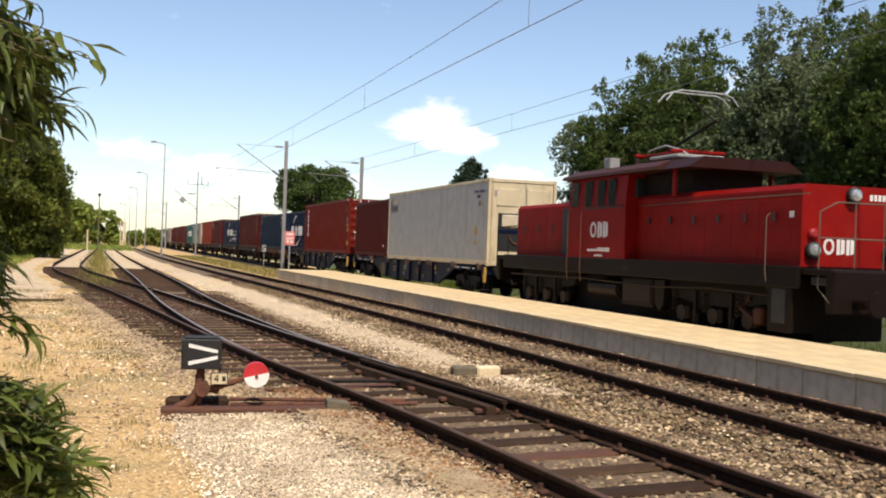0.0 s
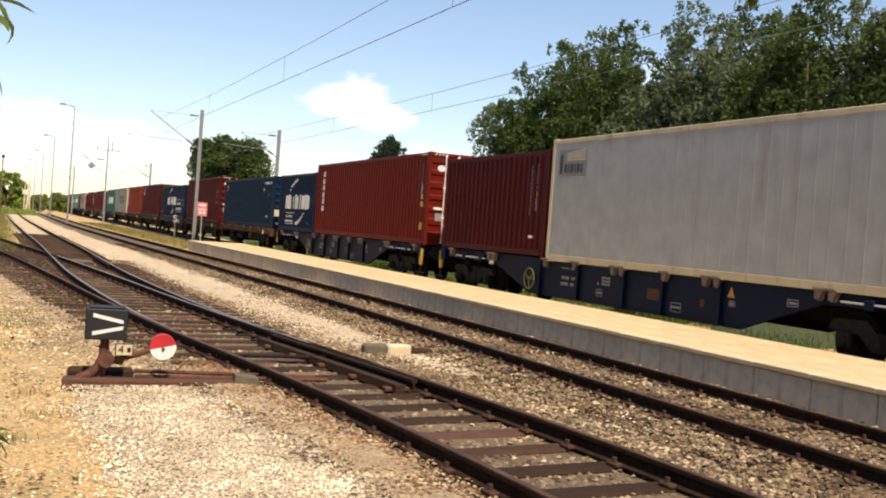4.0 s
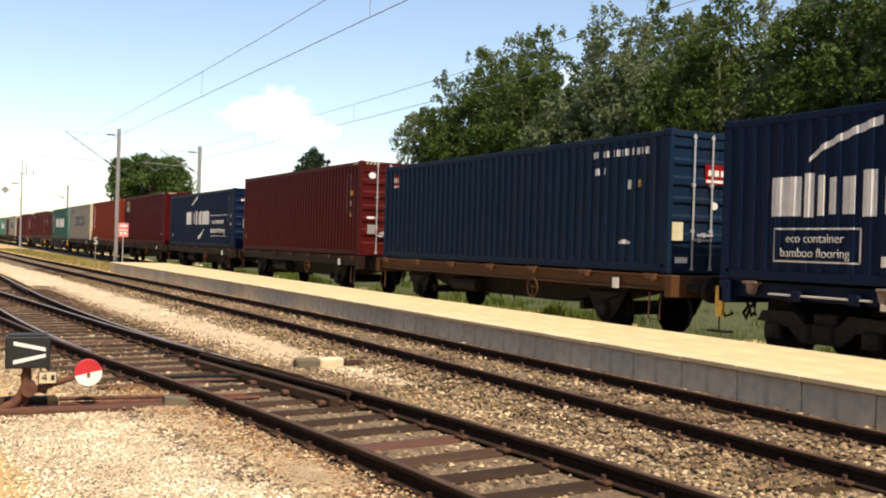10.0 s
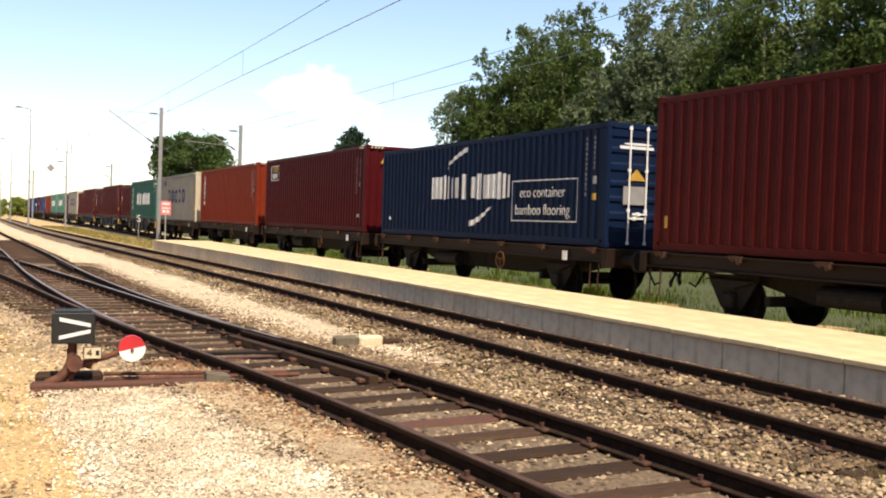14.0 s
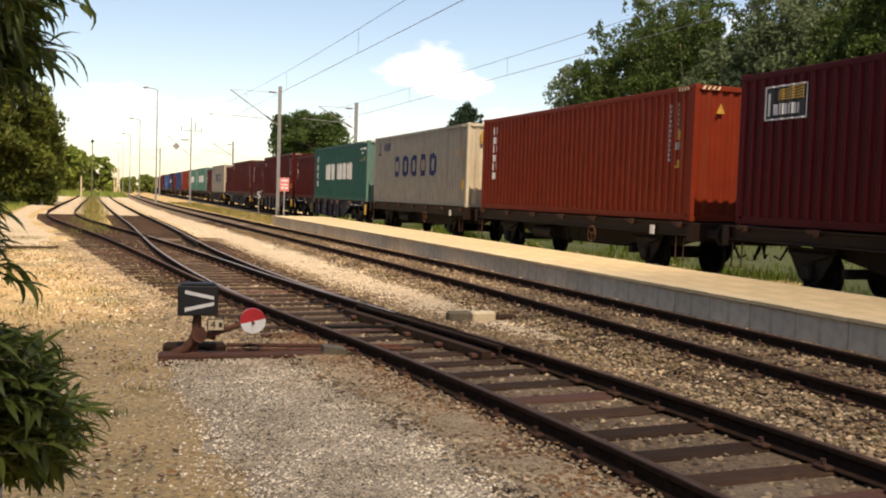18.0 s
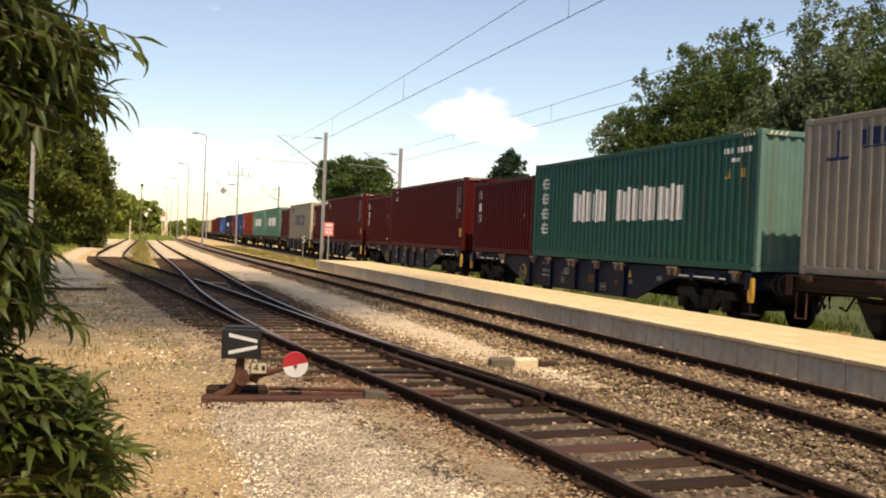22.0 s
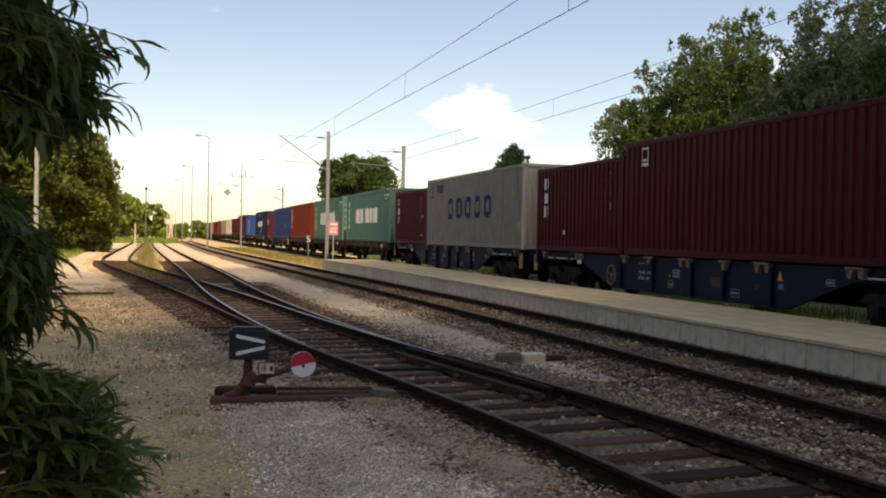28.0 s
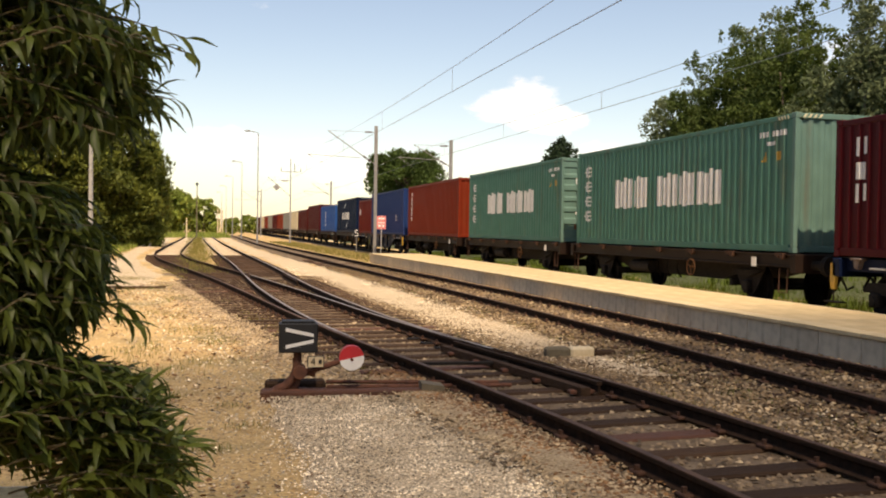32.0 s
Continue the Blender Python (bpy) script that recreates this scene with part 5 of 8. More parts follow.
def wagon_long(c0, turning=True):
    """A blue bogie flat wagon for a long and a short container."""
    t = thing("flat_wagon", "blue bogie container wagon with fish-belly side sills", "wagon", "wagons of the train")
    ln = 18.7
    pl = [(0.25, 1.215), (ln - 0.25, 1.215), (ln - 0.25, 0.98), (ln - 3.6, 0.97), (ln - 5.5, 0.34), (5.5, 0.34), (3.6, 0.97), (0.25, 0.98)]
    for sx in (-1, 1):
        part("side_sill", Geo().prism(pl, "x", sx * 1.02, sx * 1.10), "w_blue", t, "deep blue side sill")
        for y in (6.0, 7.72, 9.06, 10.89, 12.62):
            part("sill_rib", Geo().prism([(y - 0.035, 0.37), (y + 0.035, 0.37), (y + 0.05, 1.14), (y - 0.05, 1.14)], "x", sx * 1.10, sx * 1.17), "w_blue", t)
    for y in (0.35, ln - 0.35):
        part("head_stock", Geo().box(-1.25, 1.25, y - 0.12, y + 0.12, 0.86, 1.22, b=0.02), "w_blue", t)
    for y in np.linspace(1.5, ln - 1.5, 8):
        part("cross_beam", Geo().box(-1.02, 1.02, y - 0.07, y + 0.07, 0.92, 1.20), "w_blue", t)
    for y, wide in ((0.9, 0.15), (3.45, 0.24), (6.21, 0.27), (7.61, 0.16), (9.25, 0.27), (10.96, 0.20), (12.3, 0.16), (15.2, 0.24), (ln - 0.9, 0.15)):
        for sx in (-1, 1):
            lock = part("container_lock", Geo().box(sx * 1.02, sx * 1.25, y - wide, y + wide, 1.185, 1.232, b=0.012), "lock_steel", t, "pale worn locking bracket")
            for dy in ((-0.6 * wide, 0.6 * wide) if wide > 0.2 else (0.0,)):
                part("lock_block", Geo().prism([(y + dy - 0.09, 1.183), (y + dy + 0.09, 1.183), (y + dy + 0.07, 1.05), (y + dy - 0.02, 1.02)], "x", sx * 1.104, sx * 1.21), "lock_steel", lock)
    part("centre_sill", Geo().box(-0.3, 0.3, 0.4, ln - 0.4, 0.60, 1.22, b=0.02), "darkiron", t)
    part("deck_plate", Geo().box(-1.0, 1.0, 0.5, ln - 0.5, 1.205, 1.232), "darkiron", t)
    ends = [(2.2, 1), (ln - 2.2, -1)]
    for y, s in ends:
        bogie(t, y, turning)
        g = Geo().cyl((-1.22, y - 1.0, 1.05), (-1.22, y + 0.9, 1.05), 0.018, n=6)
        part("release_rod", g, "galv", t, "pale shunter rod")
        for dy in (-0.7, 0.35):
            part("step_bracket", Geo().box(-1.25, -1.10, y + dy - 0.10, y + dy + 0.10, 0.96, 1.12, b=0.02), "w_blue", t)
    for y, d in ((0.25, -1), (ln - 0.25, 1)):
        buffers(t, y, d)
        g = Geo().prism([(y - 0.07, 1.12), (y + 0.07, 1.12), (y + 0.08, 0.80), (y + 0.05, 0.62), (y - 0.05, 0.62), (y - 0.08, 0.80)], "x", -1.25, -1.18)
        part("grab_handle", g, "yellow", t, "yellow grab handle")
        part("step_rod", Geo().cyl((-1.22, y, 0.64), (-1.22, y, 0.38), 0.016, n=6), "darkiron", t)
        part("shunter_step", Geo().box(-1.30, -1.10, y - 0.22, y + 0.22, 0.36, 0.39, b=0.008), "darkiron", t)
    handwheel(t, -1.24, 12.97, 0.70, 0.25, "olive")
    part("notice_plate", Geo().box(-1.118, -1.104, 15.2, 15.45, 0.92, 1.12), "white", t, "pale paper notice in a frame")
    part("ochre_plate", Geo().box(-1.118, -1.104, 7.80, 8.24, 0.63, 0.85, b=0.004), "w_ochre", t, "worn ochre plate")
    part("warning_triangle", Geo().prism([(5.64, 0.88), (5.83, 0.88), (5.735, 1.07)], "x", -1.112, -1.104), "yellow", t, "yellow warning triangle")
    part("small_placard", Geo().box(-1.112, -1.104, 6.45, 6.58, 0.64, 0.78), "w_ochre", t)
    for ya, yb, za, zb in ((7.14, 7.46, 0.46, 0.64), (5.62, 5.78, 0.72, 0.82), (4.1, 4.35, 0.86, 0.98), (9.9, 10.14, 0.52, 0.68)):
        g = Geo()
        g.box(-1.108, -1.1025, ya, yb, za, za + 0.014).box(-1.108, -1.1025, ya, yb, zb - 0.014, zb).box(-1.108, -1.1025, ya, ya + 0.014, za + 0.02, zb - 0.02).box(-1.108, -1.1025, yb - 0.014, yb, za + 0.02, zb - 0.02)
        g.box(-1.108, -1.1025, ya + 0.04, yb - 0.04, (za + zb) / 2 - 0.02, (za + zb) / 2 + 0.02)
        part("stencil_frame", g, "stencil", t)
    g = Geo()
    for y0, y1, z0, z1 in ((10.98, 11.78, 0.79, 0.86), (11.1, 11.78, 0.65, 0.72), (9.54, 9.98, 0.91, 0.96), (9.54, 10.08, 0.84, 0.89), (9.54, 10.14, 0.77, 0.82), (11.1, 11.78, 1.03, 1.06)):
        for i in range(int((y1 - y0) / 0.085)):
            if (i * 7 + int(y0 * 10)) % 5:
                g.box(-1.107, -1.1025, y0 + i * 0.085, y0 + i * 0.085 + 0.055, z0, z1)
    tagged(part("stencil_marking", g, "stencil", t, "unreadable white stencil marks"), "", "", "", "stuff")
    MOVERS.append((t, c0, 0.0))
    return t


def wagon_short(c0, tone="w_brown", turning=True):
    """A rusty two-axle flat wagon for one long container."""
    t = thing("flat_wagon", "rusty brown two-axle container wagon" if tone == "w_brown" else "ochre and rust two-axle container wagon", "wagon", "wagons of the train")
    ln = 12.9
    for sx in (-1, 1):
        part("sole_bar", Geo().box(sx * 1.12, sx * 1.24, 0.12, ln - 0.12, 0.97, 1.245, b=0.012), tone, t)
        part("sole_flange", Geo().box(sx * 1.24, sx * 1.30, 0.12, ln - 0.12, 1.215, 1.245, b=0.006).box(sx * 1.24, sx * 1.30, 0.12, ln - 0.12, 0.97, 0.995, b=0.006), tone, t)
        for y in (0.7, 2.7, 4.6, 6.4, 8.3, 10.2, ln - 0.7):
            part("stake_pocket", Geo().prism([(y - 0.17, 1.262), (y + 0.15, 1.262), (y + 0.12, 1.21), (y + 0.03, 1.17), (y - 0.04, 1.215), (y - 0.09, 1.13), (y - 0.15, 1.16)], "x", sx * 1.26, sx * 1.345), "rust_steel" if tone == "w_brown" else "rust_orange", t, "rusty lashing bracket")
    for y in (0.2, ln - 0.2):
        part("head_stock", Geo().box(-1.32, 1.32, y - 0.1, y + 0.1, 0.86, 1.25, b=0.015), tone, t)
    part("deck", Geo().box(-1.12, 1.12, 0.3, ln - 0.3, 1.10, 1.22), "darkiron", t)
    # wide solid block, added as a dark mass under the deck
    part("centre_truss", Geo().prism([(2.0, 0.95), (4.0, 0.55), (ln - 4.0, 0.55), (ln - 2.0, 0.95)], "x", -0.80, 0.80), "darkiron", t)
    part("air_reservoir", Geo().cyl((-0.98, ln * 0.5 + 0.9, 0.72), (-0.98, ln * 0.5 + 2.1, 0.72), 0.17, n=14), "darkiron", t)
    part("brake_beam", Geo().box(-1.0, 1.0, 3.1, 3.25, 0.45, 0.62, b=0.02), "darkiron", t)
    part("brake_beam", Geo().box(-1.0, 1.0, ln - 3.25, ln - 3.1, 0.45, 0.62, b=0.02), "darkiron", t)
    for y in (2.35, ln - 2.35):
        wheelset(t, y, turning)
        for sx in (-1, 1):
            g = Geo().prism([(y - 0.65, 0.93), (y + 0.65, 0.93), (y + 0.30, 0.40), (y + 0.18, 0.30), (y - 0.18, 0.30), (y - 0.30, 0.40)], "x", sx * 0.98, sx * 1.02)
            part("axle_guard", g, "darkiron", t)
            g = Geo()
            for k in range(6):
                g.box(sx * 1.0, sx * 1.10, y - 0.58 + 0.09 * k, y + 0.58 - 0.09 * k, 0.82 - 0.025 * k, 0.843 - 0.025 * k)
            part("leaf_spring", g, "darkiron", t)
            part("axle_box", Geo().box(sx * 0.98, sx * 1.14, y - 0.14, y + 0.14, 0.36, 0.62, b=0.03), "darkiron", t)
    for y, d in ((0.12, -1), (ln - 0.12, 1)):
        buffers(t, y, d)
        g = Geo().tube([(-1.28, y - 0.3 * d, 0.93), (-1.30, y - 0.3 * d, 0.45), (-1.30, y - 0.6 * d, 0.45), (-1.28, y - 0.6 * d, 0.93)], 0.02, 6)
        part("step_iron", g, "rust_steel", t)
    handwheel(t, -1.34, 4.5, 0.82, 0.20, "w_ochre")
    part("notice_plate", Geo().box(-1.312, -1.30, 1.6, 1.78, 0.95, 1.15), "white", t)
    for sx in (-0.6, 0.0, 0.6):
        part("brake_rod", Geo().tube([(-1.0, ln * 0.5 + sx, 0.95), (-1.02, ln * 0.5 + sx, 0.7), (-0.8, ln * 0.5 + sx + 0.2, 0.5)], 0.02, 5), "darkiron", t)
    MOVERS.append((t, c0, 0.0))
    return t


def build_wagons():
    for c0 in (29.9, 49.69, 151.78, 171.33, 190.8, 210.38, 271.75):
        wagon_long(c0, c0 < 270)
    for c0, tone in ((69.12, "w_ochre"), (83.12, "w_brown"), (96.89, "w_brown"), (110.6, "w_brown"), (124.36, "w_brown"), (137.98, "w_brown"), (229.85, "w_brown"), (243.52, "w_brown"), (257.75, "w_brown")):
        wagon_short(c0, tone, c0 < 260)
    for i in range(13):
        wagon_short(291.45 + 13.8 * i, "w_brown", False)


build_boxes()
build_wagons()


# ---------------------------------------------------------------- the locomotive
LOCO_SIZE = 0.967


def build_loco():
    """A red centre-cab electric shunter. y = 0 at its front hood face, the rear at 14.2."""
    t = thing("shunting_locomotive", "red centre-cab electric shunting locomotive with raised pantograph", "locomotive")
    R, S = "l_red", "l_sill"
    hw = 1.13
    # hoods: slightly chamfered top edges
    def hood(y0, y1, top, w):
        out = [(-w, 1.62), (-w, top - 0.10), (-w + 0.08, top), (w - 0.08, top), (w, top - 0.10), (w, 1.62)]
        return Geo().prism(out, "y", y0, y1)
    front = part("front_hood", hood(0.4, 6.5, 3.18, hw), R, t)
    rear = part("rear_hood", hood(9.6, 13.9, 3.16, hw), R, t)
    # hood side doors with handles, and the ledges along the top
    for k in range(6):
        y0 = 0.75 + k * 0.93
        d = part("hood_door", Geo().box(-hw - 0.006, -hw + 0.02, y0, y0 + 0.915, 1.74, 2.90, b=0.004), R, front)
        part("door_latch", Geo().box(-hw - 0.05, -hw - 0.01, y0 + 0.40, y0 + 0.47, 2.48, 2.64, b=0.01), "black", front)
        part("hood_door", Geo().box(hw - 0.02, hw + 0.018, y0, y0 + 0.88, 1.78, 2.88, b=0.015), R, front)
    for k in range(3):
        y0 = 10.75 + k * 1.0
        part("hood_door", Geo().box(-hw - 0.006, -hw + 0.02, y0, y0 + 0.985, 1.74, 2.94, b=0.004), R, rear)
        part("door_latch", Geo().box(-hw - 0.05, -hw - 0.01, y0 + 0.45, y0 + 0.52, 2.30, 2.55, b=0.01), "black", rear)
    # flat black panel for an open grille; the dark inside is painted
    part("dark_side_opening", Geo().box(-hw - 0.012, -hw + 0.02, 9.7, 10.65, 1.70, 2.98, b=0.01), "black", rear)
    part("hood_rail", Geo().tube([(-hw - 0.03, 0.15, 2.98), (-hw - 0.03, 3.0, 2.96), (-hw - 0.03, 6.3, 2.93)], 0.011, 6), "railing", front, "thin pale hand rail")
    part("top_grille", Geo().box(-0.9, 0.9, 3.6, 6.3, 3.10, 3.16, b=0.02), "black", front)
    part("paper_label", Geo().box(-hw - 0.006, -hw + 0.01, 0.62, 0.75, 2.55, 2.67), "white", front)
    # cab
    cw = 1.44
    cab = part("cab", Geo().prism([(-cw, 1.62), (-cw, 3.1), (-cw + 0.06, 3.72), (cw - 0.06, 3.72), (cw, 3.1), (cw, 1.62)], "y", 6.5, 9.6), R, t)
    for y0, y1 in ((7.02, 7.38), (7.58, 7.95), (8.28, 8.65), (9.05, 9.42)):
        for sx in (-1, 1):
            part("cab_window", Geo().prism([(y0, 3.02), (y0, 3.56), (y0 + 0.06, 3.62), (y1 - 0.06, 3.62), (y1, 3.56), (y1, 3.02), (y1 - 0.05, 2.96), (y0 + 0.05, 2.96)], "x", sx * (cw - 0.05), sx * (cw + 0.012)),
                 "glass_dark", cab, "dark side window")
    part("window_ledge", Geo().box(-cw - 0.03, -cw + 0.02, 6.6, 8.7, 2.90, 2.94, b=0.008), "black", cab)
    for x0, x1 in ((-1.2, -0.15), (0.15, 1.2)):
        part("front_window", Geo().box(x0, x1, 6.44, 6.52, 3.16, 3.62, b=0.03), "glass_dark", cab, "dark end window under the roof")
        part("rear_window", Geo().box(x0, x1, 9.58, 9.66, 3.16, 3.62, b=0.03), "glass_dark", cab)
    # roof: long, cambered, reaching over the front hood
    out = [(-1.52, 3.72), (-1.50, 3.80), (-1.1, 3.97), (-0.5, 4.05), (0.5, 4.05), (1.1, 3.97), (1.50, 3.80), (1.52, 3.72)]
    part("cab_roof", Geo().prism(out, "y", 5.0, 9.95), "l_roof", t, "brown grimy cambered roof")
    # the overhang has about half the roof's colour value
    part("roof_brow", Geo().prism([(-1.50, 3.70), (-1.1, 3.95), (1.1, 3.95), (1.50, 3.70), (1.2, 3.70)], "y", 3.7, 5.05), "l_dark", t, "dark roof overhang above the hood")
    # no hollow here: a solid dark block paints the shade below the roof
    part("dark_recess", Geo().box(-0.95, 0.95, 4.4, 6.45, 3.17, 3.70, b=0.02), "darkiron", t, "solid black block painting the shade under the roof")
    for sx in (-1, 1):
        part("roof_strut", Geo().box(sx * 1.25, sx * 1.32, 4.5, 4.62, 3.1, 3.75, b=0.01), R, t)
    # roof gear
    for x, y, h in ((-0.9, 8.6, 0.30), (-0.5, 7.6, 0.34), (-0.5, 7.1, 0.34), (0.6, 7.6, 0.34), (0.6, 7.1, 0.34), (-0.4, 6.2, 0.3)):
        g = Geo()
        for k in range(4):
            g.lathe((x, y, 3.98), [(0.03, 0.0 + k * h / 4), (0.075, 0.02 + k * h / 4), (0.03, 0.05 + k * h / 4)], "z", 10)
        g.cyl((x, y, 3.95), (x, y, 4.02 + h), 0.028, n=8)
        part("roof_insulator", g, "insulator", t)
    part("roof_box", Geo().box(-1.05, -0.75, 8.1, 8.45, 3.9, 4.25, b=0.02), "mast", t)
    part("roof_panel", Geo().box(-0.9, 0.4, 5.1, 6.4, 4.04, 4.14, b=0.03), "mast", t, "grey roof equipment cover")
    part("roof_cable", Geo().tube([(-0.6, 6.9, 4.35), (-0.5, 6.3, 4.45), (-0.45, 5.7, 4.30), (-0.4, 5.4, 4.15)], 0.02, 6), "galv", t)
    for x in (-0.5, 0.5):
        part("pantograph_foot", Geo().box(x - 0.05, x + 0.05, 5.6, 7.4, 4.20, 4.28, b=0.02), R, t, "red pantograph base frame")
    for y in (5.6, 7.3):
        part("pantograph_cross_frame", Geo().box(-0.75, 0.75, y, y + 0.1, 4.22, 4.30, b=0.02), R, t)
    part("lower_arm", Geo().cyl((0, 7.2, 4.35), (0, 4.9, 4.95), 0.04, n=8), "darkiron", t)
    part("upper_arm", Geo().cyl((-0.12, 4.9, 4.95), (-0.35, 5.7, 5.62), 0.022, n=8).cyl((0.12, 4.9, 4.95), (0.35, 5.7, 5.62), 0.022, n=8), "darkiron", t)
    for dy in (-0.18, 0.18):
        pts = [(-1.0, 5.7 + dy, 5.42), (-0.82, 5.7 + dy, 5.62), (-0.6, 5.7 + dy, 5.69), (0.6, 5.7 + dy, 5.69), (0.82, 5.7 + dy, 5.62), (1.0, 5.7 + dy, 5.42)]
        part("contact_strip", Geo().tube(pts, 0.018, 6), "galv", t, "pale pantograph contact strip")
    # frame, steps, bogies
    part("side_sill", Geo().box(-1.47, -1.38, 0.05, 14.2, 1.22, 1.63, b=0.02), S, t)
    part("side_sill", Geo().box(1.38, 1.47, 0.05, 14.2, 1.22, 1.63, b=0.02), S, t)
    part("deck", Geo().box(-1.40, 1.40, -0.75, 14.95, 1.48, 1.60, b=0.02), S, t)
    part("front_beam", Geo().box(-1.35, 1.35, -0.80, -0.55, 0.80, 1.58, b=0.03), S, t)
    part("rear_beam", Geo().box(-1.35, 1.35, 14.75, 15.0, 0.80, 1.58, b=0.03), S, t)
    part("buffer_shroud", Geo().box(-1.30, 1.30, -0.62, -0.1, 1.30, 1.46, b=0.02), "black", t)
    for y in (2.9, 11.3):
        bogie(t, y)
        part("bogie_cover", Geo().prism([(y - 1.9, 1.2), (y + 1.9, 1.2), (y + 1.7, 0.86), (y + 0.5, 0.72), (y - 0.5, 0.72), (y - 1.7, 0.86)], "x", -1.22, -1.14), "darkiron", t)
    # full-length dark filler: puts the shade below the deck into its colour
    part("underframe", Geo().box(-0.85, 0.85, 0.4, 14.0, 0.22, 1.48, b=0.04), "darkiron", t, "black filler block painting the underframe's shade")
    part("battery_box", Geo().box(-1.3, -0.9, 5.3, 6.8, 0.50, 1.2, b=0.03), "l_sill", t)
    part("battery_lid", Geo().box(-1.325, -1.295, 5.4, 6.7, 0.62, 1.12, b=0.01), "l_grime", t)
    part("air_tank", Geo().cyl((-1.12, 7.1, 0.86), (-1.12, 8.6, 0.86), 0.20, n=18).cyl((-1.12, 7.04, 0.86), (-1.12, 8.66, 0.86), 0.13, n=14), "l_grime", t)
    for y in (1.7, 2.9, 4.1, 10.1, 11.3, 12.5):
        part("axle_cover", Geo().cyl((-1.30, y, 0.50), (-1.16, y, 0.50), 0.17, 0.20, n=16).box(-1.28, -1.16, y - 0.24, y + 0.24, 0.36, 0.66, b=0.03), "l_grime", t, "grimy axle cover")
        part("suspension_spring", Geo().tube([(-1.24 + 0.075 * math.cos(a), y + 0.34 + 0.075 * math.sin(a), 0.55 + 0.014 * a) for a in np.linspace(0, 31, 41)], 0.017, 5), "l_grime", t)
    for y in (2.3, 3.6, 10.7, 12.0):
        part("brake_hanger", Geo().box(-1.30, -1.22, y - 0.05, y + 0.05, 0.30, 1.0, b=0.015).box(-1.28, -1.18, y - 0.12, y + 0.02, 0.28, 0.52, b=0.02), "l_sill", t)
    part("brake_pipe", Geo().tube([(-1.33, 0.9, 1.05), (-1.34, 3.0, 1.10), (-1.33, 5.2, 1.02), (-1.34, 9.0, 1.08), (-1.33, 13.8, 1.04)], 0.025, 6), "l_grime", t)
    part("sand_box", Geo().prism([(4.75, 1.18), (5.2, 1.18), (5.15, 0.62), (4.95, 0.48), (4.8, 0.62)], "x", -1.34, -1.10), "l_sill", t)
    part("maker_plate", Geo().box(-1.478, -1.466, 6.2, 6.5, 1.36, 1.48), "l_grime", t)
    part("step_box", Geo().box(-1.42, -0.9, 0.25, 0.95, 0.38, 1.42, b=0.02), S, t, "dark step well")
    # raised black panel that paints the shaded hollow between the steps
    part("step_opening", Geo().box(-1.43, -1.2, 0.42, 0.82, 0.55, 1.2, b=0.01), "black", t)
    part("sand_pipe", Geo().tube([(-1.25, 1.7, 0.95), (-1.32, 1.9, 0.75), (-1.3, 1.5, 0.55)], 0.05, 8).box(-1.35, -1.1, 1.2, 1.5, 0.45, 0.8, b=0.04), "l_roof", t)
    for y, d in ((-0.80, -1), (15.0, 1)):
        buffers(t, y, d, S)
    # railings and lamps at the front
    rl = [(-1.33, -0.72, 0.95), (-1.38, -0.40, 1.25), (-1.38, -0.40, 2.62), (-1.0, -0.40, 2.80), (1.0, -0.40, 2.80), (1.38, -0.40, 2.62), (1.38, -0.40, 1.25)]
    part("end_railing", Geo().tube(rl, 0.015, 8), "railing", t, "rusty pale end railing")
    part("end_railing", Geo().tube([(-1.38, -0.40, 2.15), (1.38, -0.40, 2.15)], 0.014, 6), "railing", t)
    for x in (-0.6, 0.05, 0.7):
        part("railing_post", Geo().cyl((x, -0.40, 1.5), (x, -0.40, 2.80), 0.014, n=6), "railing", t)
    part("grab_pole", Geo().tube([(-1.44, 0.95, 1.2), (-1.50, 0.95, 1.5), (-1.50, 0.95, 2.55), (-1.42, 0.95, 2.62)], 0.012, 6), "railing", t)
    for y in (8.75, 9.55):
        part("cab_pole", Geo().tube([(-1.46, y, 1.0), (-1.50, y, 1.3), (-1.50, y, 2.75), (-1.46, y, 2.85)], 0.011, 6), "iron", t)
    rr = [(-1.38, 14.95, 1.2), (-1.38, 14.95, 2.5), (-0.4, 14.95, 2.6)]
    part("rear_railing", Geo().tube(rr, 0.022, 6).tube([(-1.0, 14.95, 1.5), (-1.0, 14.95, 2.55)], 0.018, 6), "darkiron", t)
    for x, z in ((-0.90, 1.93), (0.90, 1.93), (0.0, 3.0)):
        part("headlamp", Geo().lathe((x, 0.28, z), [(0.15, 0.14), (0.16, 0.02), (0.135, 0.0)], "y", 18), "black", t)
        part("lamp_lens", Geo().lathe((x, 0.28, z), [(0.13, 0.01), (0.11, -0.025), (0.02, -0.035)], "y", 18), "lens", t, "clear ribbed headlamp glass")
    for x in (-0.90, 0.90):
        part("tail_lamp", Geo().lathe((x, 0.32, 2.25), [(0.10, 0.1), (0.10, 0.0), (0.06, -0.03)], "y", 14), "redlens", t, "small red tail lamp")
    # trade mark and unreadable lettering as plain shapes
    def badge(g, at, s):
        n = 20
        for i in range(n):
            a0, a1 = 2 * math.pi * (i + 0.08) / n, 2 * math.pi * (i + 0.98) / n
            at(g, [(0.5 * s * math.cos(a0), 0.62 * s * math.sin(a0)), (0.5 * s * math.cos(a1), 0.62 * s * math.sin(a1)), (0.3 * s * math.cos(a1), 0.40 * s * math.sin(a1)), (0.3 * s * math.cos(a0), 0.40 * s * math.sin(a0))])
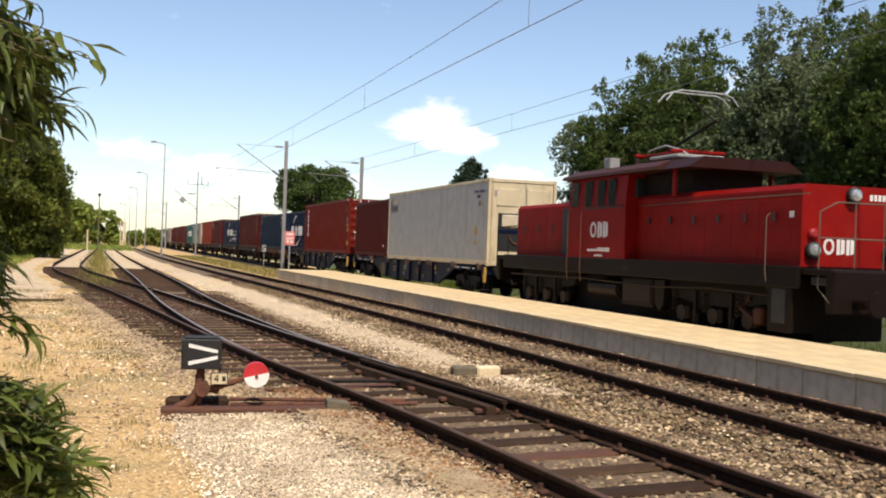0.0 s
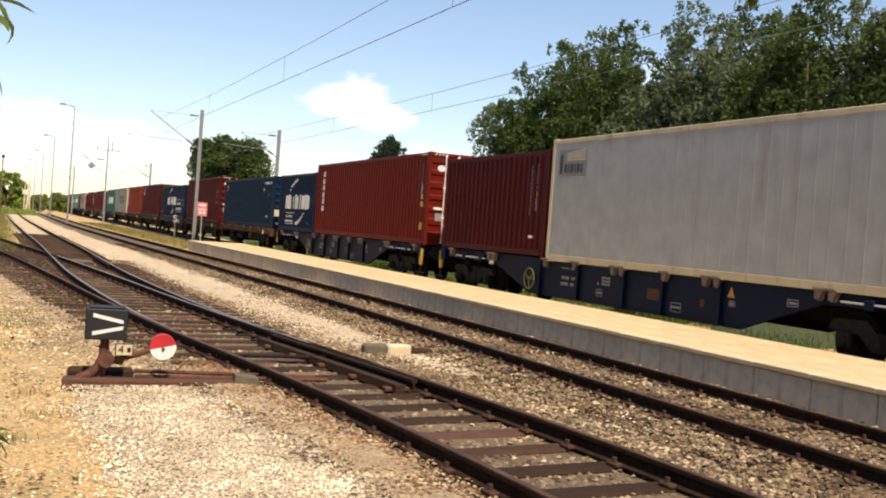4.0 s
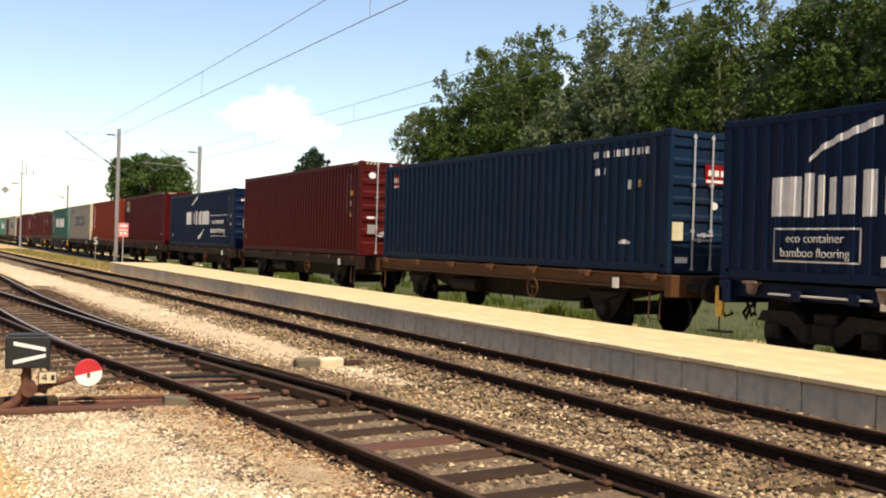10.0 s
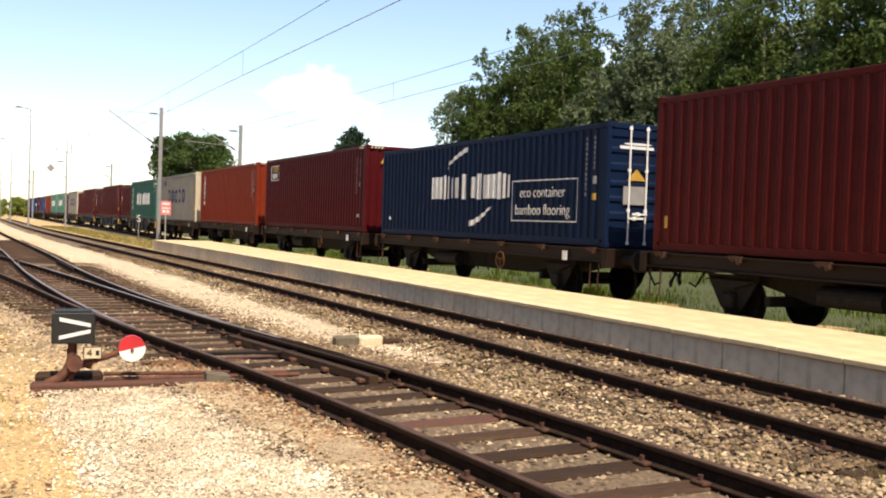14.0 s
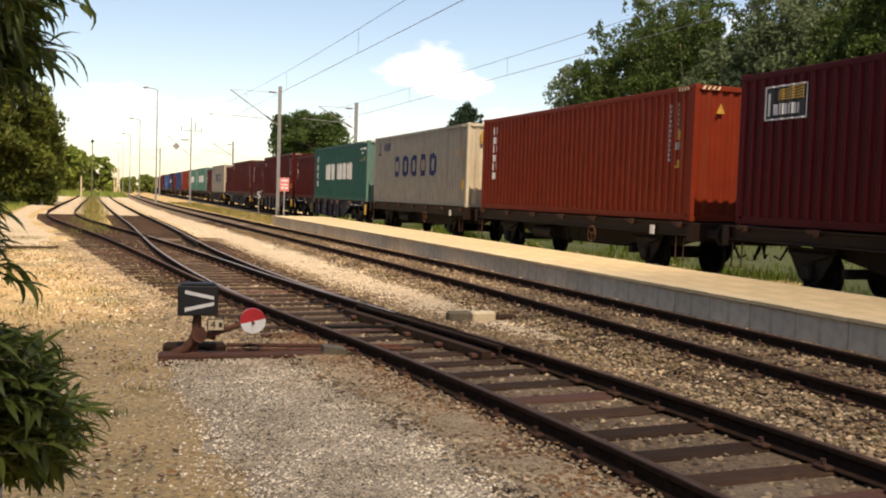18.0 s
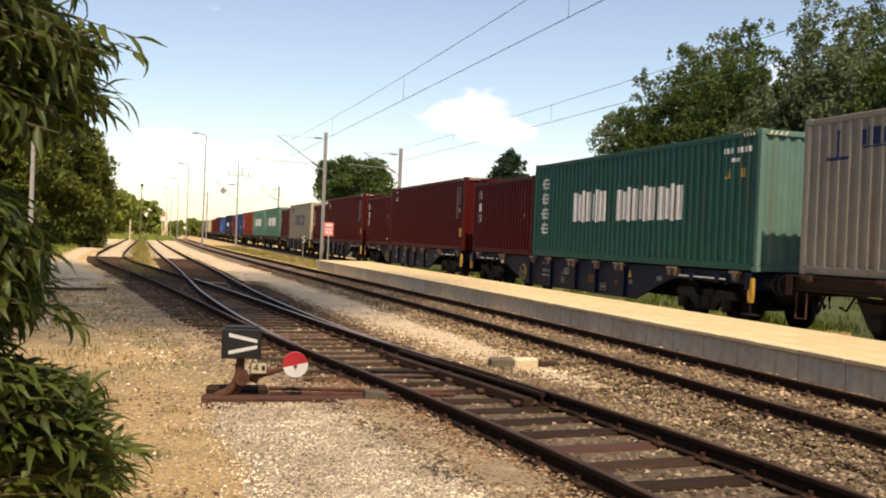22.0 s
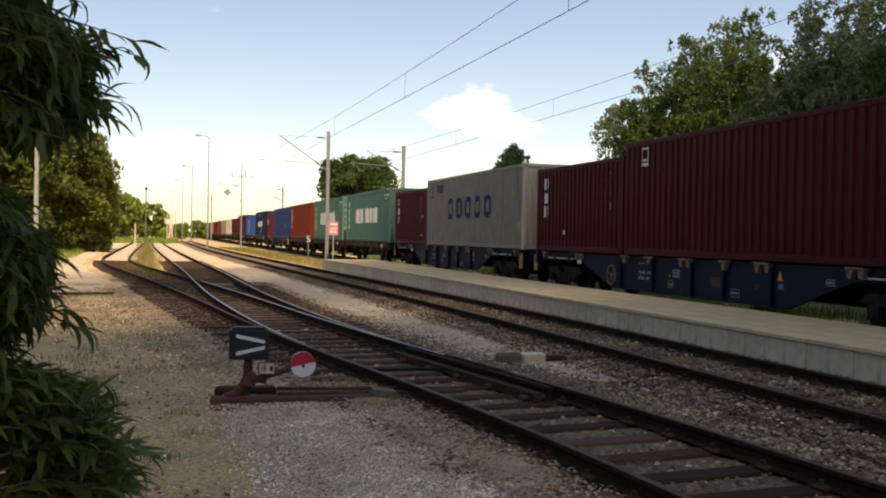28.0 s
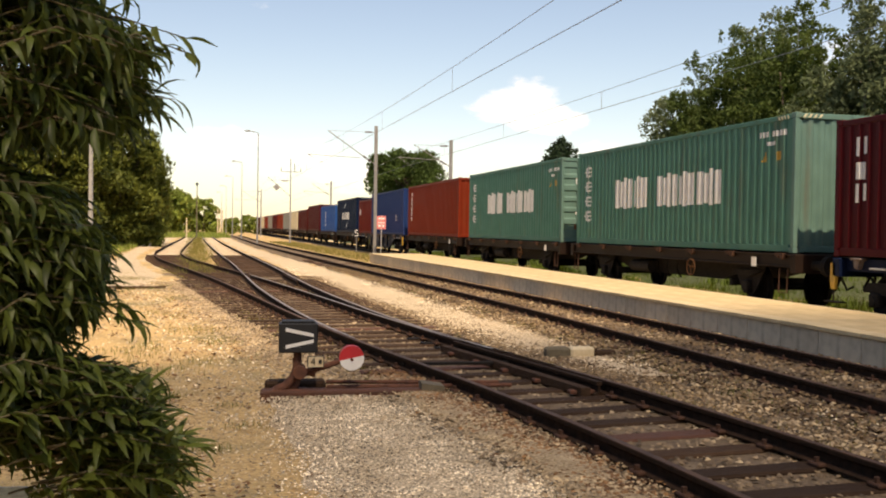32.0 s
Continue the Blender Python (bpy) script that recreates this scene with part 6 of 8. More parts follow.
        for k in (0.72, 1.62):
            at(g, [(k * s, -0.62 * s), ((k + 0.30) * s, -0.62 * s), ((k + 0.30) * s, 0.62 * s), (k * s, 0.62 * s)])
            at(g, [((k + 0.38) * s, -0.60 * s), ((k + 0.74) * s, -0.50 * s), ((k + 0.74) * s, 0.50 * s), ((k + 0.38) * s, 0.60 * s)])
    def on_side(y, z):
        def at(g, p):
            g.prism([(y - a, z + b) for a, b in p], "x", -cw - 0.006, -cw + 0.004)
        return at
    def on_front(x, z):
        def at(g, p):
            g.prism([(x + a, z + b) for a, b in p], "y", 0.394, 0.404)
        return at
    g = Geo()
    badge(g, on_side(8.15, 2.36), 0.33)
    part("trade_mark", g, "markwhite", cab, "white ring and block trade mark")
    g = Geo()
    badge(g, on_front(-0.50, 2.02), 0.25)
    part("trade_mark", g, "markwhite", front)
    g = Geo()
    for i in range(11):
        g.box(-cw - 0.006, -cw + 0.004, 8.45 - i * 0.11 - 0.08, 8.45 - i * 0.11, 1.80, 1.86 if i < 5 else 1.90)
    for i in range(5):
        g.box(-cw - 0.006, -cw + 0.004, 8.05 - i * 0.09 - 0.06, 8.05 - i * 0.09, 1.67, 1.72)
    tagged(part("number_bars", g, "markwhite", cab, "row of plain bars for lettering"), "", "", "", "stuff")
    g = Geo()
    for i in range(8):
        g.box(0.42 + i * 0.10, 0.49 + i * 0.10, 0.394, 0.404, 2.92, 3.04)
    tagged(part("number_bars", g, "markwhite", front), "", "", "", "stuff")
    t.scale = (LOCO_SIZE,) * 3
    MOVERS.append((t, 14.34, 0.0))


def build_reefer_end(t):
    """The cooling machinery in the near end of the white container."""
    part("machinery_panel", Geo().box(-1.1, 1.1, 0.03, 0.12, 0.14, HIGH - 0.13, b=0.01), "c_cream", t)
    # no depth: a black panel paints the shade inside the machinery bay
    part("machinery_recess", Geo().box(-0.85, 0.75, 0.012, 0.05, 0.50, 1.75, b=0.01), "black", t, "black panel painting the dark of the machinery opening")
    part("compressor", Geo().box(-0.72, -0.12, -0.015, 0.04, 1.28, 1.70, b=0.03), "c_pale", t)
    part("blue_strip", Geo().box(-0.80, 0.70, -0.004, 0.04, 1.08, 1.22, b=0.01), "w_blue", t)
    part("machine_pipe", Geo().tube([(-0.5, 0.0, 1.05), (-0.35, -0.01, 0.8), (0.1, 0.0, 0.62), (0.5, 0.0, 0.9)], 0.03, 7), "iron", t)
    for x in (-0.55, 0.5):
        part("service_panel", Geo().box(x - 0.38, x + 0.40, 0.005, 0.04, 1.98, 2.56, b=0.02), "c_cream", t)
        for z in (2.0, 2.54):
            part("panel_bolt", Geo().cyl((x - 0.33, 0.0, z), (x - 0.33, 0.02, z), 0.018, n=6), "darkiron", t)
    part("access_plate", Geo().box(-1.0, -0.75, 0.015, 0.04, 2.3, 2.5, b=0.01), "mast", t)
    part("access_plate", Geo().box(-0.9, 0.5, 0.015, 0.04, 0.20, 0.42, b=0.01), "c_cream", t)
    part("cable_box", Geo().box(0.78, 0.98, 0.0, 0.05, 0.3, 0.7, b=0.02), "c_pale", t)


build_loco()
build_reefer_end(MOVERS[0][0])


# ---------------------------------------------------------------- masts, wires, lamps, signs
CONTACT, MESSENGER = 5.82, 6.60


def catenary_mast(x, y, top, reach, label):
    """A steel mast with a hinged bracket that reaches along x to hold the wires."""
    t = thing("catenary_mast", label, "mast", "masts along the line", m=pose(x, y, GROUND))
    b = -GROUND
    g = Geo()
    for sx in (-1, 1):
        g.box(sx * 0.09 - 0.012, sx * 0.09 + 0.012, -0.10, 0.10, 0.0, top + b)
    g.box(-0.09, 0.09, -0.008, 0.008, 0.0, top + b)
    part("mast_column", g, "mast", t, "pale steel column")
    part("foundation", Geo().box(-0.35, 0.35, -0.35, 0.35, -0.3, 0.12, b=0.04), "concrete", t)
    s = 1 if reach > 0 else -1
    zl, zh = 5.95 + b, top - 0.40 + b
    tip = reach
    part("bracket_tube", Geo().cyl((s * 0.1, 0, zl), (tip, 0, zh), 0.03, n=8), "mast", t)
    g = Geo()
    for k in range(7):
        q = 0.10 + 0.022 * k
        p = Vector((s * 0.1, 0, zl)).lerp(Vector((tip, 0, zh)), q)
        p2 = Vector((s * 0.1, 0, zl)).lerp(Vector((tip, 0, zh)), q + 0.012)
        g.cyl(p, p2, 0.075, n=10)
    part("insulator", g, "insulator", t)
    part("top_tie", Geo().cyl((s * 0.1, 0, top - 0.42 + b), (tip * 0.96, 0, top - 0.40 + b), 0.012, n=6), "mast", t)
    part("insulator", Geo().cyl((s * 0.25, 0, top - 0.42 + b), (s * 0.75, 0, top - 0.42 + b), 0.05, n=8), "insulator", t)
    part("registration_arm", Geo().cyl((tip * 0.32, 0, 6.34 + b), (tip * 1.42, 0, 6.48 + b), 0.02, n=6).cyl((tip * 1.40, 0, 6.47 + b), (tip * 1.05, 0, CONTACT + b + 0.05), 0.012, n=6), "mast", t)
    return t


def wire_pair(name, x0, x1, y0, y1, spans, label):
    t = thing(name, label, "overhead wire", "", "structure")
    for i in range(len(spans) - 1):
        a, b = spans[i], spans[i + 1]
        def xy(y):
            return x0 + (x1 - x0) * (y - y0) / (y1 - y0)
        pts, con = [], []
        for k in range(13):
            s = k / 12
            y = a + (b - a) * s
            sag = 4 * s * (1 - s)
            pts.append((xy(y), y, MESSENGER + (0.45 - 0.55 * sag if x0 < 10 else 0.12 - 0.34 * sag)))
            con.append((xy(y), y, CONTACT - 0.14 + 0.2 * s if x0 < 10 and a < 0 else CONTACT + 0.06 - 0.08 * sag))
        part("messenger_wire", Geo().tube(pts, 0.008, 5), "wire", t)
        part("contact_wire", Geo().tube(con, 0.009, 5), "wire", t)
        for k in (2, 4, 6, 8, 10):
            part("dropper", Geo().cyl(pts[k], con[k], 0.006, n=4), "wire", t)


def lamp_post(x, y, h, arm):
    t = thing("street_lamp", "tall grey lamp post with a curved arm head", "lamp post", "lamp posts along the road", m=pose(x, y, GROUND))
    part("pole", Geo().cyl((0, 0, 0), (0, 0, h), 0.085, 0.045, n=12), "mast", t)
    part("base_collar", Geo().cyl((0, 0, 0), (0, 0, 0.8), 0.12, 0.11, n=12), "mast", t)
    part("arm", Geo().tube([(0, 0, h - 0.05), (arm * 0.12, 0, h + 0.06), (arm * 0.5, 0, h + 0.15), (arm * 0.75, 0, h + 0.16)], 0.045, 8), "mast", t)
    hd = [(arm * 0.7, h + 0.12), (arm * 0.75, h + 0.26), (arm * 1.05, h + 0.28), (arm * 1.25, h + 0.18), (arm * 1.2, h + 0.10)]
    part("lamp_head", Geo().prism(hd, "y", -0.13, 0.13), "mast", t)
    return t


def as_mesh_text(name, body, size, material, parent, m, label=""):
    """Writing in the built-in font, turned into a mesh part."""
    c = bpy.data.curves.new(name, "FONT")
    c.body, c.size, c.extrude, c.offset = body, size, 0.004, -0.012 * size
    c.align_x = c.align_y = "CENTER"
    c.materials.append(MAT[material])
    tmp = new("tmp_text", c)
    bpy.context.view_layer.update()
    me = bpy.data.meshes.new_from_object(tmp.evaluated_get(bpy.context.evaluated_depsgraph_get()))
    bpy.data.objects.remove(tmp)
    bpy.data.curves.remove(c)
    ob = new(name, me)
    if not me.materials:
        me.materials.append(MAT[material])
    ob.parent = parent
    ob.matrix_basis = m
    return tagged(ob, label)


def build_line():
    catenary_mast(10.86, 65.4, 8.5, -3.25, "pale steel catenary mast beside the platform end")
    catenary_mast(16.05, 65.4, 7.75, -2.6, "pale steel catenary mast behind the train")
    catenary_mast(15.9, 132, 7.9, -2.6, "pale steel catenary mast beyond the train")
    catenary_mast(9.0, 178, 8.3, -3.2, "far steel catenary mast")
    catenary_mast(10.9, -8, 8.5, -3.25, "pale steel catenary mast near the platform start")
    wire_pair("overhead_line", 7.05, 7.05, 0, 65.4, (-8, 65.4), "overhead contact line above the platform track")
    wire_pair("overhead_line", 7.05, 5.6, 65.4, 178, (65.4, 110.5, 178), "overhead contact line further away")
    wire_pair("overhead_line", TRAIN_X, TRAIN_X, 0, 65.4, (-3, 65.4), "overhead contact line above the train")
    wire_pair("overhead_line", TRAIN_X, TRAIN_X, 65.4, 250, (65.4, 132, 200, 250), "overhead contact line above the far train")
    # tall pole with two cross arms
    t = thing("signal_pole", "slim grey pole with a double cross arm on top", "pole", m=pose(8.8, 110.5, GROUND))
    part("pole", Geo().cyl((0, 0, 0), (0, 0, 9.5), 0.10, 0.05, n=12), "mast", t)
    part("cross_arm", Geo().box(-1.1, 1.15, -0.04, 0.04, 7.97, 8.03), "mast", t)
    part("bracket_tube", Geo().cyl((0.0, 0, 5.25), (-2.45, 0, 7.35), 0.03, n=8), "mast", t)
    part("top_tie", Geo().cyl((0.0, 0, 6.95), (-2.1, 0, 7.05), 0.012, n=6), "mast", t)
    part("insulator", Geo().cyl((-0.3, 0, 6.97), (-1.0, 0, 6.99), 0.06, n=8), "insulator", t)
    part("diamond_board", Geo().prism([(-1.95, 6.25), (-1.55, 6.65), (-1.15, 6.25), (-1.55, 5.85)], "y", -0.08, -0.04), "mast", t, "small grey diamond board")
    for x in (-1.05, 0.42, 1.1):
        part("arm_insulator", Geo().cyl((x, 0, 8.03), (x, 0, 8.5 if x != 0.42 else 9.0), 0.035, n=8), "insulator", t)
    for x, y, h in ((5.0, 106, 11.75), (4.42, 140, 10.7), (4.05, 178, 10.5), (3.6, 219, 10.4), (3.1, 255, 10.2)):
        lamp_post(x, y, h, -1.15)
    # thin pole far up the yard, white bollards behind it
    t = thing("yard_light", "thin dark pole with a small round lamp", "lamp post", m=pose(-1.75, 150, GROUND))
    part("pole", Geo().cyl((0, 0, 0), (0, 0, 7.8), 0.10, 0.07, n=10), "oldstone", t)
    part("lamp_head", Geo().lathe((0, 0, 7.8), [(0.10, 0.0), (0.22, 0.1), (0.22, 0.28), (0.08, 0.42)], "z", 12), "black", t)
    t = thing("marker_post", "short white post beside the yard track", "post", "white posts", m=pose(-3.2, 150, GROUND))
    part("post", Geo().box(-0.09, 0.09, -0.09, 0.09, 0, 2.9, b=0.03), "cream", t)
    t = thing("marker_post", "tall white post at the end of the yard", "post", "white posts", m=pose(1.71, 200, GROUND))
    part("post", Geo().box(-0.10, 0.10, -0.10, 0.10, 0, 5.2, b=0.03), "cream", t)
    for x, y in ((2.24, 205), (2.78, 210)):
        copy_thing(t, pose(x, y, GROUND))
    # board on a post by the mast
    t = thing("warning_board", "sun-bleached red board with white border on a thin post", "sign", m=pose(11.05, 64.0, GROUND))
    part("post", Geo().cyl((0, 0, 0), (0, 0, 2.7), 0.035, n=8), "galv", t)
    part("board", Geo().box(-0.31, 0.31, -0.03, 0.0, 1.80, 2.68, b=0.01), "signpink", t)
    part("board_writing", Geo().box(-0.22, 0.22, -0.037, -0.028, 2.45, 2.56).box(-0.24, 0.24, -0.037, -0.028, 2.20, 2.26).box(-0.20, -0.05, -0.037, -0.028, 1.95, 2.1).box(0.05, 0.2, -0.037, -0.028, 1.95, 2.1), "white", t, "plain bars for unreadable writing")
    # letter board
    t = thing("whistle_board", "white letter on a dark thin post beside the train", "sign", m=pose(11.0, 74.8, GROUND))
    part("post", Geo().cyl((0, 0, 0), (0, 0, 1.15), 0.03, n=8), "mast", t)
    part("back_plate", Geo().box(-0.20, 0.20, 0.0, 0.02, 1.12, 1.75, b=0.008), "black", t)
    as_mesh_text("letter", "S", 0.72, "white", t, pose(0, -0.006, 1.44, 90, 0, 0), "white letter S")


def build_points_lever():
    """The points lever with its lantern, weight and beam."""
    t = thing("points_lever", "rusty points lever with black arrow lantern and red and white weight", "railway switch stand", m=pose(0.98, 10.78, GROUND, 0, 0, -4))
    b = -GROUND
    part("timber_beam", Geo().box(-0.42, 1.48, -0.14, 0.12, -0.08, 0.09, b=0.02), "sleeper_red", t, "rust-stained timber beam")
    part("timber_beam", Geo().box(-0.38, 0.30, 0.30, 0.54, -0.05, 0.13, b=0.03), "sleeper", t)
    part("chair_block", Geo().prism([(1.32, 0.0), (1.60, 0.0), (1.58, 0.13), (1.33, 0.165)], "y", -0.16, 0.10), "oldstone", t, "grey weathered rod cover")
    g = Geo().tube([(-0.26, -0.04, 0.08), (-0.15, -0.03, 0.13), (-0.07, -0.02, 0.22), (-0.03, -0.01, 0.33), (-0.035, 0, 0.44)], 0.055, 10, 0.045)
    g.tube([(-0.07, 0.02, 0.08), (-0.03, 0.02, 0.2), (0.0, 0.0, 0.30)], 0.05, 10, 0.045)
    g.cyl((0.0, -0.11, 0.285), (0.0, 0.11, 0.285), 0.075, n=14).tube([(0.0, 0, 0.27), (0.10, 0, 0.28), (0.17, 0, 0.25)], 0.05, 8, 0.035)
    g.box(-0.30, 0.08, -0.11, 0.11, 0.06, 0.10, b=0.012)
    part("lever_casting", g, "iron", t, "rusty cast base")
    part("lantern_post", Geo().cyl((-0.02, 0, 0.38), (-0.03, 0, 0.56), 0.045, n=10), "iron", t)
    lan = part("lantern", Geo().box(-0.23, 0.19, -0.12, 0.12, 0.50, 0.82, b=0.012), "black", t, "black lantern box")
    part("lantern_lid", Geo().box(-0.20, 0.16, -0.10, 0.10, 0.82, 0.845, b=0.01), "black", lan)
    for z0, z1 in ((0.755, 0.69), (0.565, 0.63)):
        part("arrow_bar", Geo().prism([(-0.155, z0 - 0.02), (-0.155, z0 + 0.02), (0.145, z1 + 0.018), (0.145, z1 - 0.018)], "y", -0.126, -0.118), "white", lan, "white slanting bar")
    part("number_plate", Geo().box(0.08, 0.26, -0.13, -0.11, 0.34, 0.47, b=0.006), "black", t)
    part("number_face", Geo().box(0.09, 0.25, -0.135, -0.128, 0.35, 0.46), "cream", t, "cream number face")
    as_mesh_text("numeral", "4", 0.12, "black", t, pose(0.14, -0.139, 0.405, 90, 0, 0))
    part("number_mark", Geo().box(0.20, 0.235, -0.139, -0.134, 0.38, 0.43), "black", t)
    part("weight_arm", Geo().tube([(0.04, -0.02, 0.265), (0.28, -0.04, 0.345), (0.52, -0.05, 0.43)], 0.032, 8), "iron", t, "rusty lever arm")
    # the disc weight: upper half red, lower half white, tilted
    def half(a0, a1):
        n = 14
        pts = [(0.56 + 0.135 * math.cos(a0 + (a1 - a0) * i / n), 0.44 + 0.135 * math.sin(a0 + (a1 - a0) * i / n)) for i in range(n + 1)]
        return pts
    tilt = 0.22
    part("weight_upper", Geo().prism(half(tilt, math.pi + tilt), "y", -0.11, 0.0), "signred", t, "red upper half of the weight")
    part("weight_lower", Geo().prism(half(math.pi + tilt, 2 * math.pi + tilt), "y", -0.11, 0.0), "white", t, "white lower half of the weight")
    part("weight_pin", Geo().cyl((0.56, -0.125, 0.425), (0.56, -0.105, 0.425), 0.018, n=8), "iron", t)
    part("pull_rod", Geo().cyl((0.3, 0.06, 0.10), (2.4, 0.12, 0.09), 0.025, n=8), "iron", t)
    part("pull_rod", Geo().cyl((0.3, 0.30, 0.12), (2.3, 0.34, 0.09), 0.022, n=8), "iron", t)


def build_markers():
    t = thing("fouling_marker", "low stone fouling marker half dark half cream", "marker stone", m=pose(5.2, 13.55, GROUND, 0, 0, 2))
    part("dark_half", Geo().box(-0.42, -0.06, -0.10, 0.10, -0.05, 0.17, b=0.03), "oldstone", t)
    part("pale_half", Geo().box(-0.05, 0.32, -0.10, 0.10, -0.05, 0.165, b=0.03), "cream", t, "cream-painted half")
    part("dark_end", Geo().box(0.33, 0.68, -0.09, 0.09, -0.05, 0.11, b=0.03), "sleeper", t)
    t = thing("timber_plank", "grey timber plank lying across the road", "plank", m=pose(-2.2, 30.0, GROUND, 0, 0, 3))
    part("plank", Geo().box(-1.0, 1.0, -0.14, 0.14, 0.0, 0.06, b=0.01), "sleeper", t)
    # pale concrete pole behind the foliage, and the white tub in the leaves
    t = thing("concrete_pole", "pale concrete pole behind the trees", "pole", m=pose(-6.65, 60, GROUND))
    part("pole", Geo().cyl((0, 0, 0), (0, 0, 9.0), 0.15, 0.10, n=10), "palecon", t)
    t = thing("planter_tub", "chipped white concrete tub under the leaves", "planter", m=pose(-0.78, 4.5, GROUND, 0, 0, -6))
    part("tub_body", Geo().prism([(-0.30, 0.0), (0.30, 0.0), (0.34, 0.60), (-0.34, 0.60)], "y", -0.3, 0.3), "tub", t)
    part("tub_rim", Geo().box(-0.37, 0.37, -0.33, 0.33, 0.58, 0.65, b=0.02), "tub", t)
    part("tub_soil", Geo().box(-0.31, 0.31, -0.27, 0.27, 0.63, 0.66, b=0.01), "dirt", t)
    for x, y in ((11.62, 33.0), (11.62, 20.0)):
        t = thing("marker_stub", "short white stub post beside the train track", "post", "white posts", m=pose(x, y, GROUND))
        part("post", Geo().cyl((0, 0, 0), (0, 0, 0.45), 0.06, n=10), "white", t)


def cloud_surface(name, fac):
    m = bpy.data.materials.new(name)
    m.use_nodes = True
    nt = m.node_tree
    tr = nt.nodes.new("ShaderNodeBsdfTransparent")
    df = nt.nodes.new("ShaderNodeBsdfTranslucent")
    df.inputs["Color"].default_value = (0.9, 0.9, 0.9, 1)
    mx = nt.nodes.new("ShaderNodeMixShader")
    mx.inputs["Fac"].default_value = fac
    nt.links.new(tr.outputs[0], mx.inputs[1])
    nt.links.new(df.outputs[0], mx.inputs[2])
    nt.links.new(mx.outputs[0], nt.nodes["Material Output"].inputs["Surface"])
    return m


def build_cloud():
    """A cumulus cloud far above and behind, thin enough to let part of the sun through; it drifts across the sun."""
    rng = random.Random(17)
    t = thing("cumulus_cloud", "white cumulus cloud drifting across the sun", "cloud")
    # a thin veil ahead and, after a gap, the broad main body
    for name, fac, x0, x1, nx in (("thin_veil", 0.27, -62, 8, 4), ("main_body", 0.42, -204, -78, 10)):
        g = Geo()
        ny = 9
        for i in range(nx):
            for j in range(ny):
                u, v = (i + 0.5) / nx, (j + 0.5) / ny * 2 - 1
                x, y = x0 + (x1 - x0) * u + rng.uniform(-3, 3), v * 84 + rng.uniform(-4, 4)
                r = rng.uniform(13, 17)
                if nx == 4 and y > 44:
                    continue
                if nx > 4 and -112 < x < -76 and 48 < y < 66:
                    y += 6
                if nx > 4 and ((-112 < x < -76 and 22 < y < 48) or (x < -152 and y > 48)):
                    continue
                prof = [(r * math.cos(a), r * 0.45 * math.sin(a)) for a in np.linspace(-1.4, 1.4, 7)]
                g.lathe((x, y, rng.uniform(-6, 10)), prof, "z", 14)
        for _ in range(nx * 8 if nx > 4 else 2):
            x, y, r = rng.uniform(-198, -140) if nx > 4 else rng.uniform(x0, x1), rng.uniform(-70, 36), rng.uniform(13, 17)
            g.lathe((x, y, rng.uniform(12, 22)), [(r * math.cos(a), r * 0.45 * math.sin(a)) for a in np.linspace(-1.4, 1.4, 7)], "z", 14)
        part(name, g, cloud_surface(name + "_of_cloud", fac), t, smooth=True)
    g = Geo()
    for x in (-110, -98, -84):
        g.lathe((x, 39 + rng.uniform(-2, 2), 0), [(15 * math.cos(a), 6 * math.sin(a)) for a in np.linspace(-1.4, 1.4, 7)], "z", 14)
    part("thin_rift", g, cloud_surface("thin_rift_of_cloud", 0.2), t, smooth=True)
    return t


def build_notes():
    """The two lines of writing in the framed notes of the navy containers."""
    for t, ln, q, z, w, h in NOTED:
        for words, k in (("eco container", 0.69), ("bamboo flooring", 0.27)):
            as_mesh_text("lettering", words, h * 0.37, "markwhite", t, pose(-HALF - 0.002, ln - q - w / 2, z + h * k, 90, 0, -90))


build_notes()
CLOUD = build_cloud()
build_line()
build_points_lever()
build_markers()


# ---------------------------------------------------------------- trees and hedges
def leaf_cloud(blobs, n, size, seed, flat=0.0):
    """Vertices and quads of n leaf tufts near the skins of ellipsoid blobs (x, y, z, rx, rz)."""
    rng = np.random.default_rng(seed)
    w = np.array([b[3] ** 2 * b[4] for b in blobs]) ** 0.6
    idx = rng.choice(len(blobs), n, p=w / w.sum())
    b = np.array(blobs)[idx]
    d = rng.normal(size=(n, 3))
    d /= np.linalg.norm(d, axis=1)[:, None]
    d[:, 2] = np.where(d[:, 2] < -0.5, -d[:, 2], d[:, 2])
    r = rng.uniform(0.35, 1.0, n) ** 0.45 * rng.normal(1.0, 0.10, n)
    c = b[:, :3] + d * np.stack([b[:, 3], b[:, 3], b[:, 4]], 1) * r[:, None]
    u = rng.normal(size=(n, 3))
    u[:, 2] -= 0.5
    u /= np.linalg.norm(u, axis=1)[:, None]
    v = np.cross(u, rng.normal(size=(n, 3)))
    v /= np.linalg.norm(v, axis=1)[:, None]
    s = size * rng.uniform(0.55, 1.35, n)[:, None]
    k = np.cross(u, v) * 0.25 * s
    verts = np.stack([c - u * s, c + v * s * 0.45 + k, c + u * s, c - v * s * 0.45 + k], 1).reshape(-1, 3)
    faces = np.arange(4 * n).reshape(n, 4)
    return verts, faces


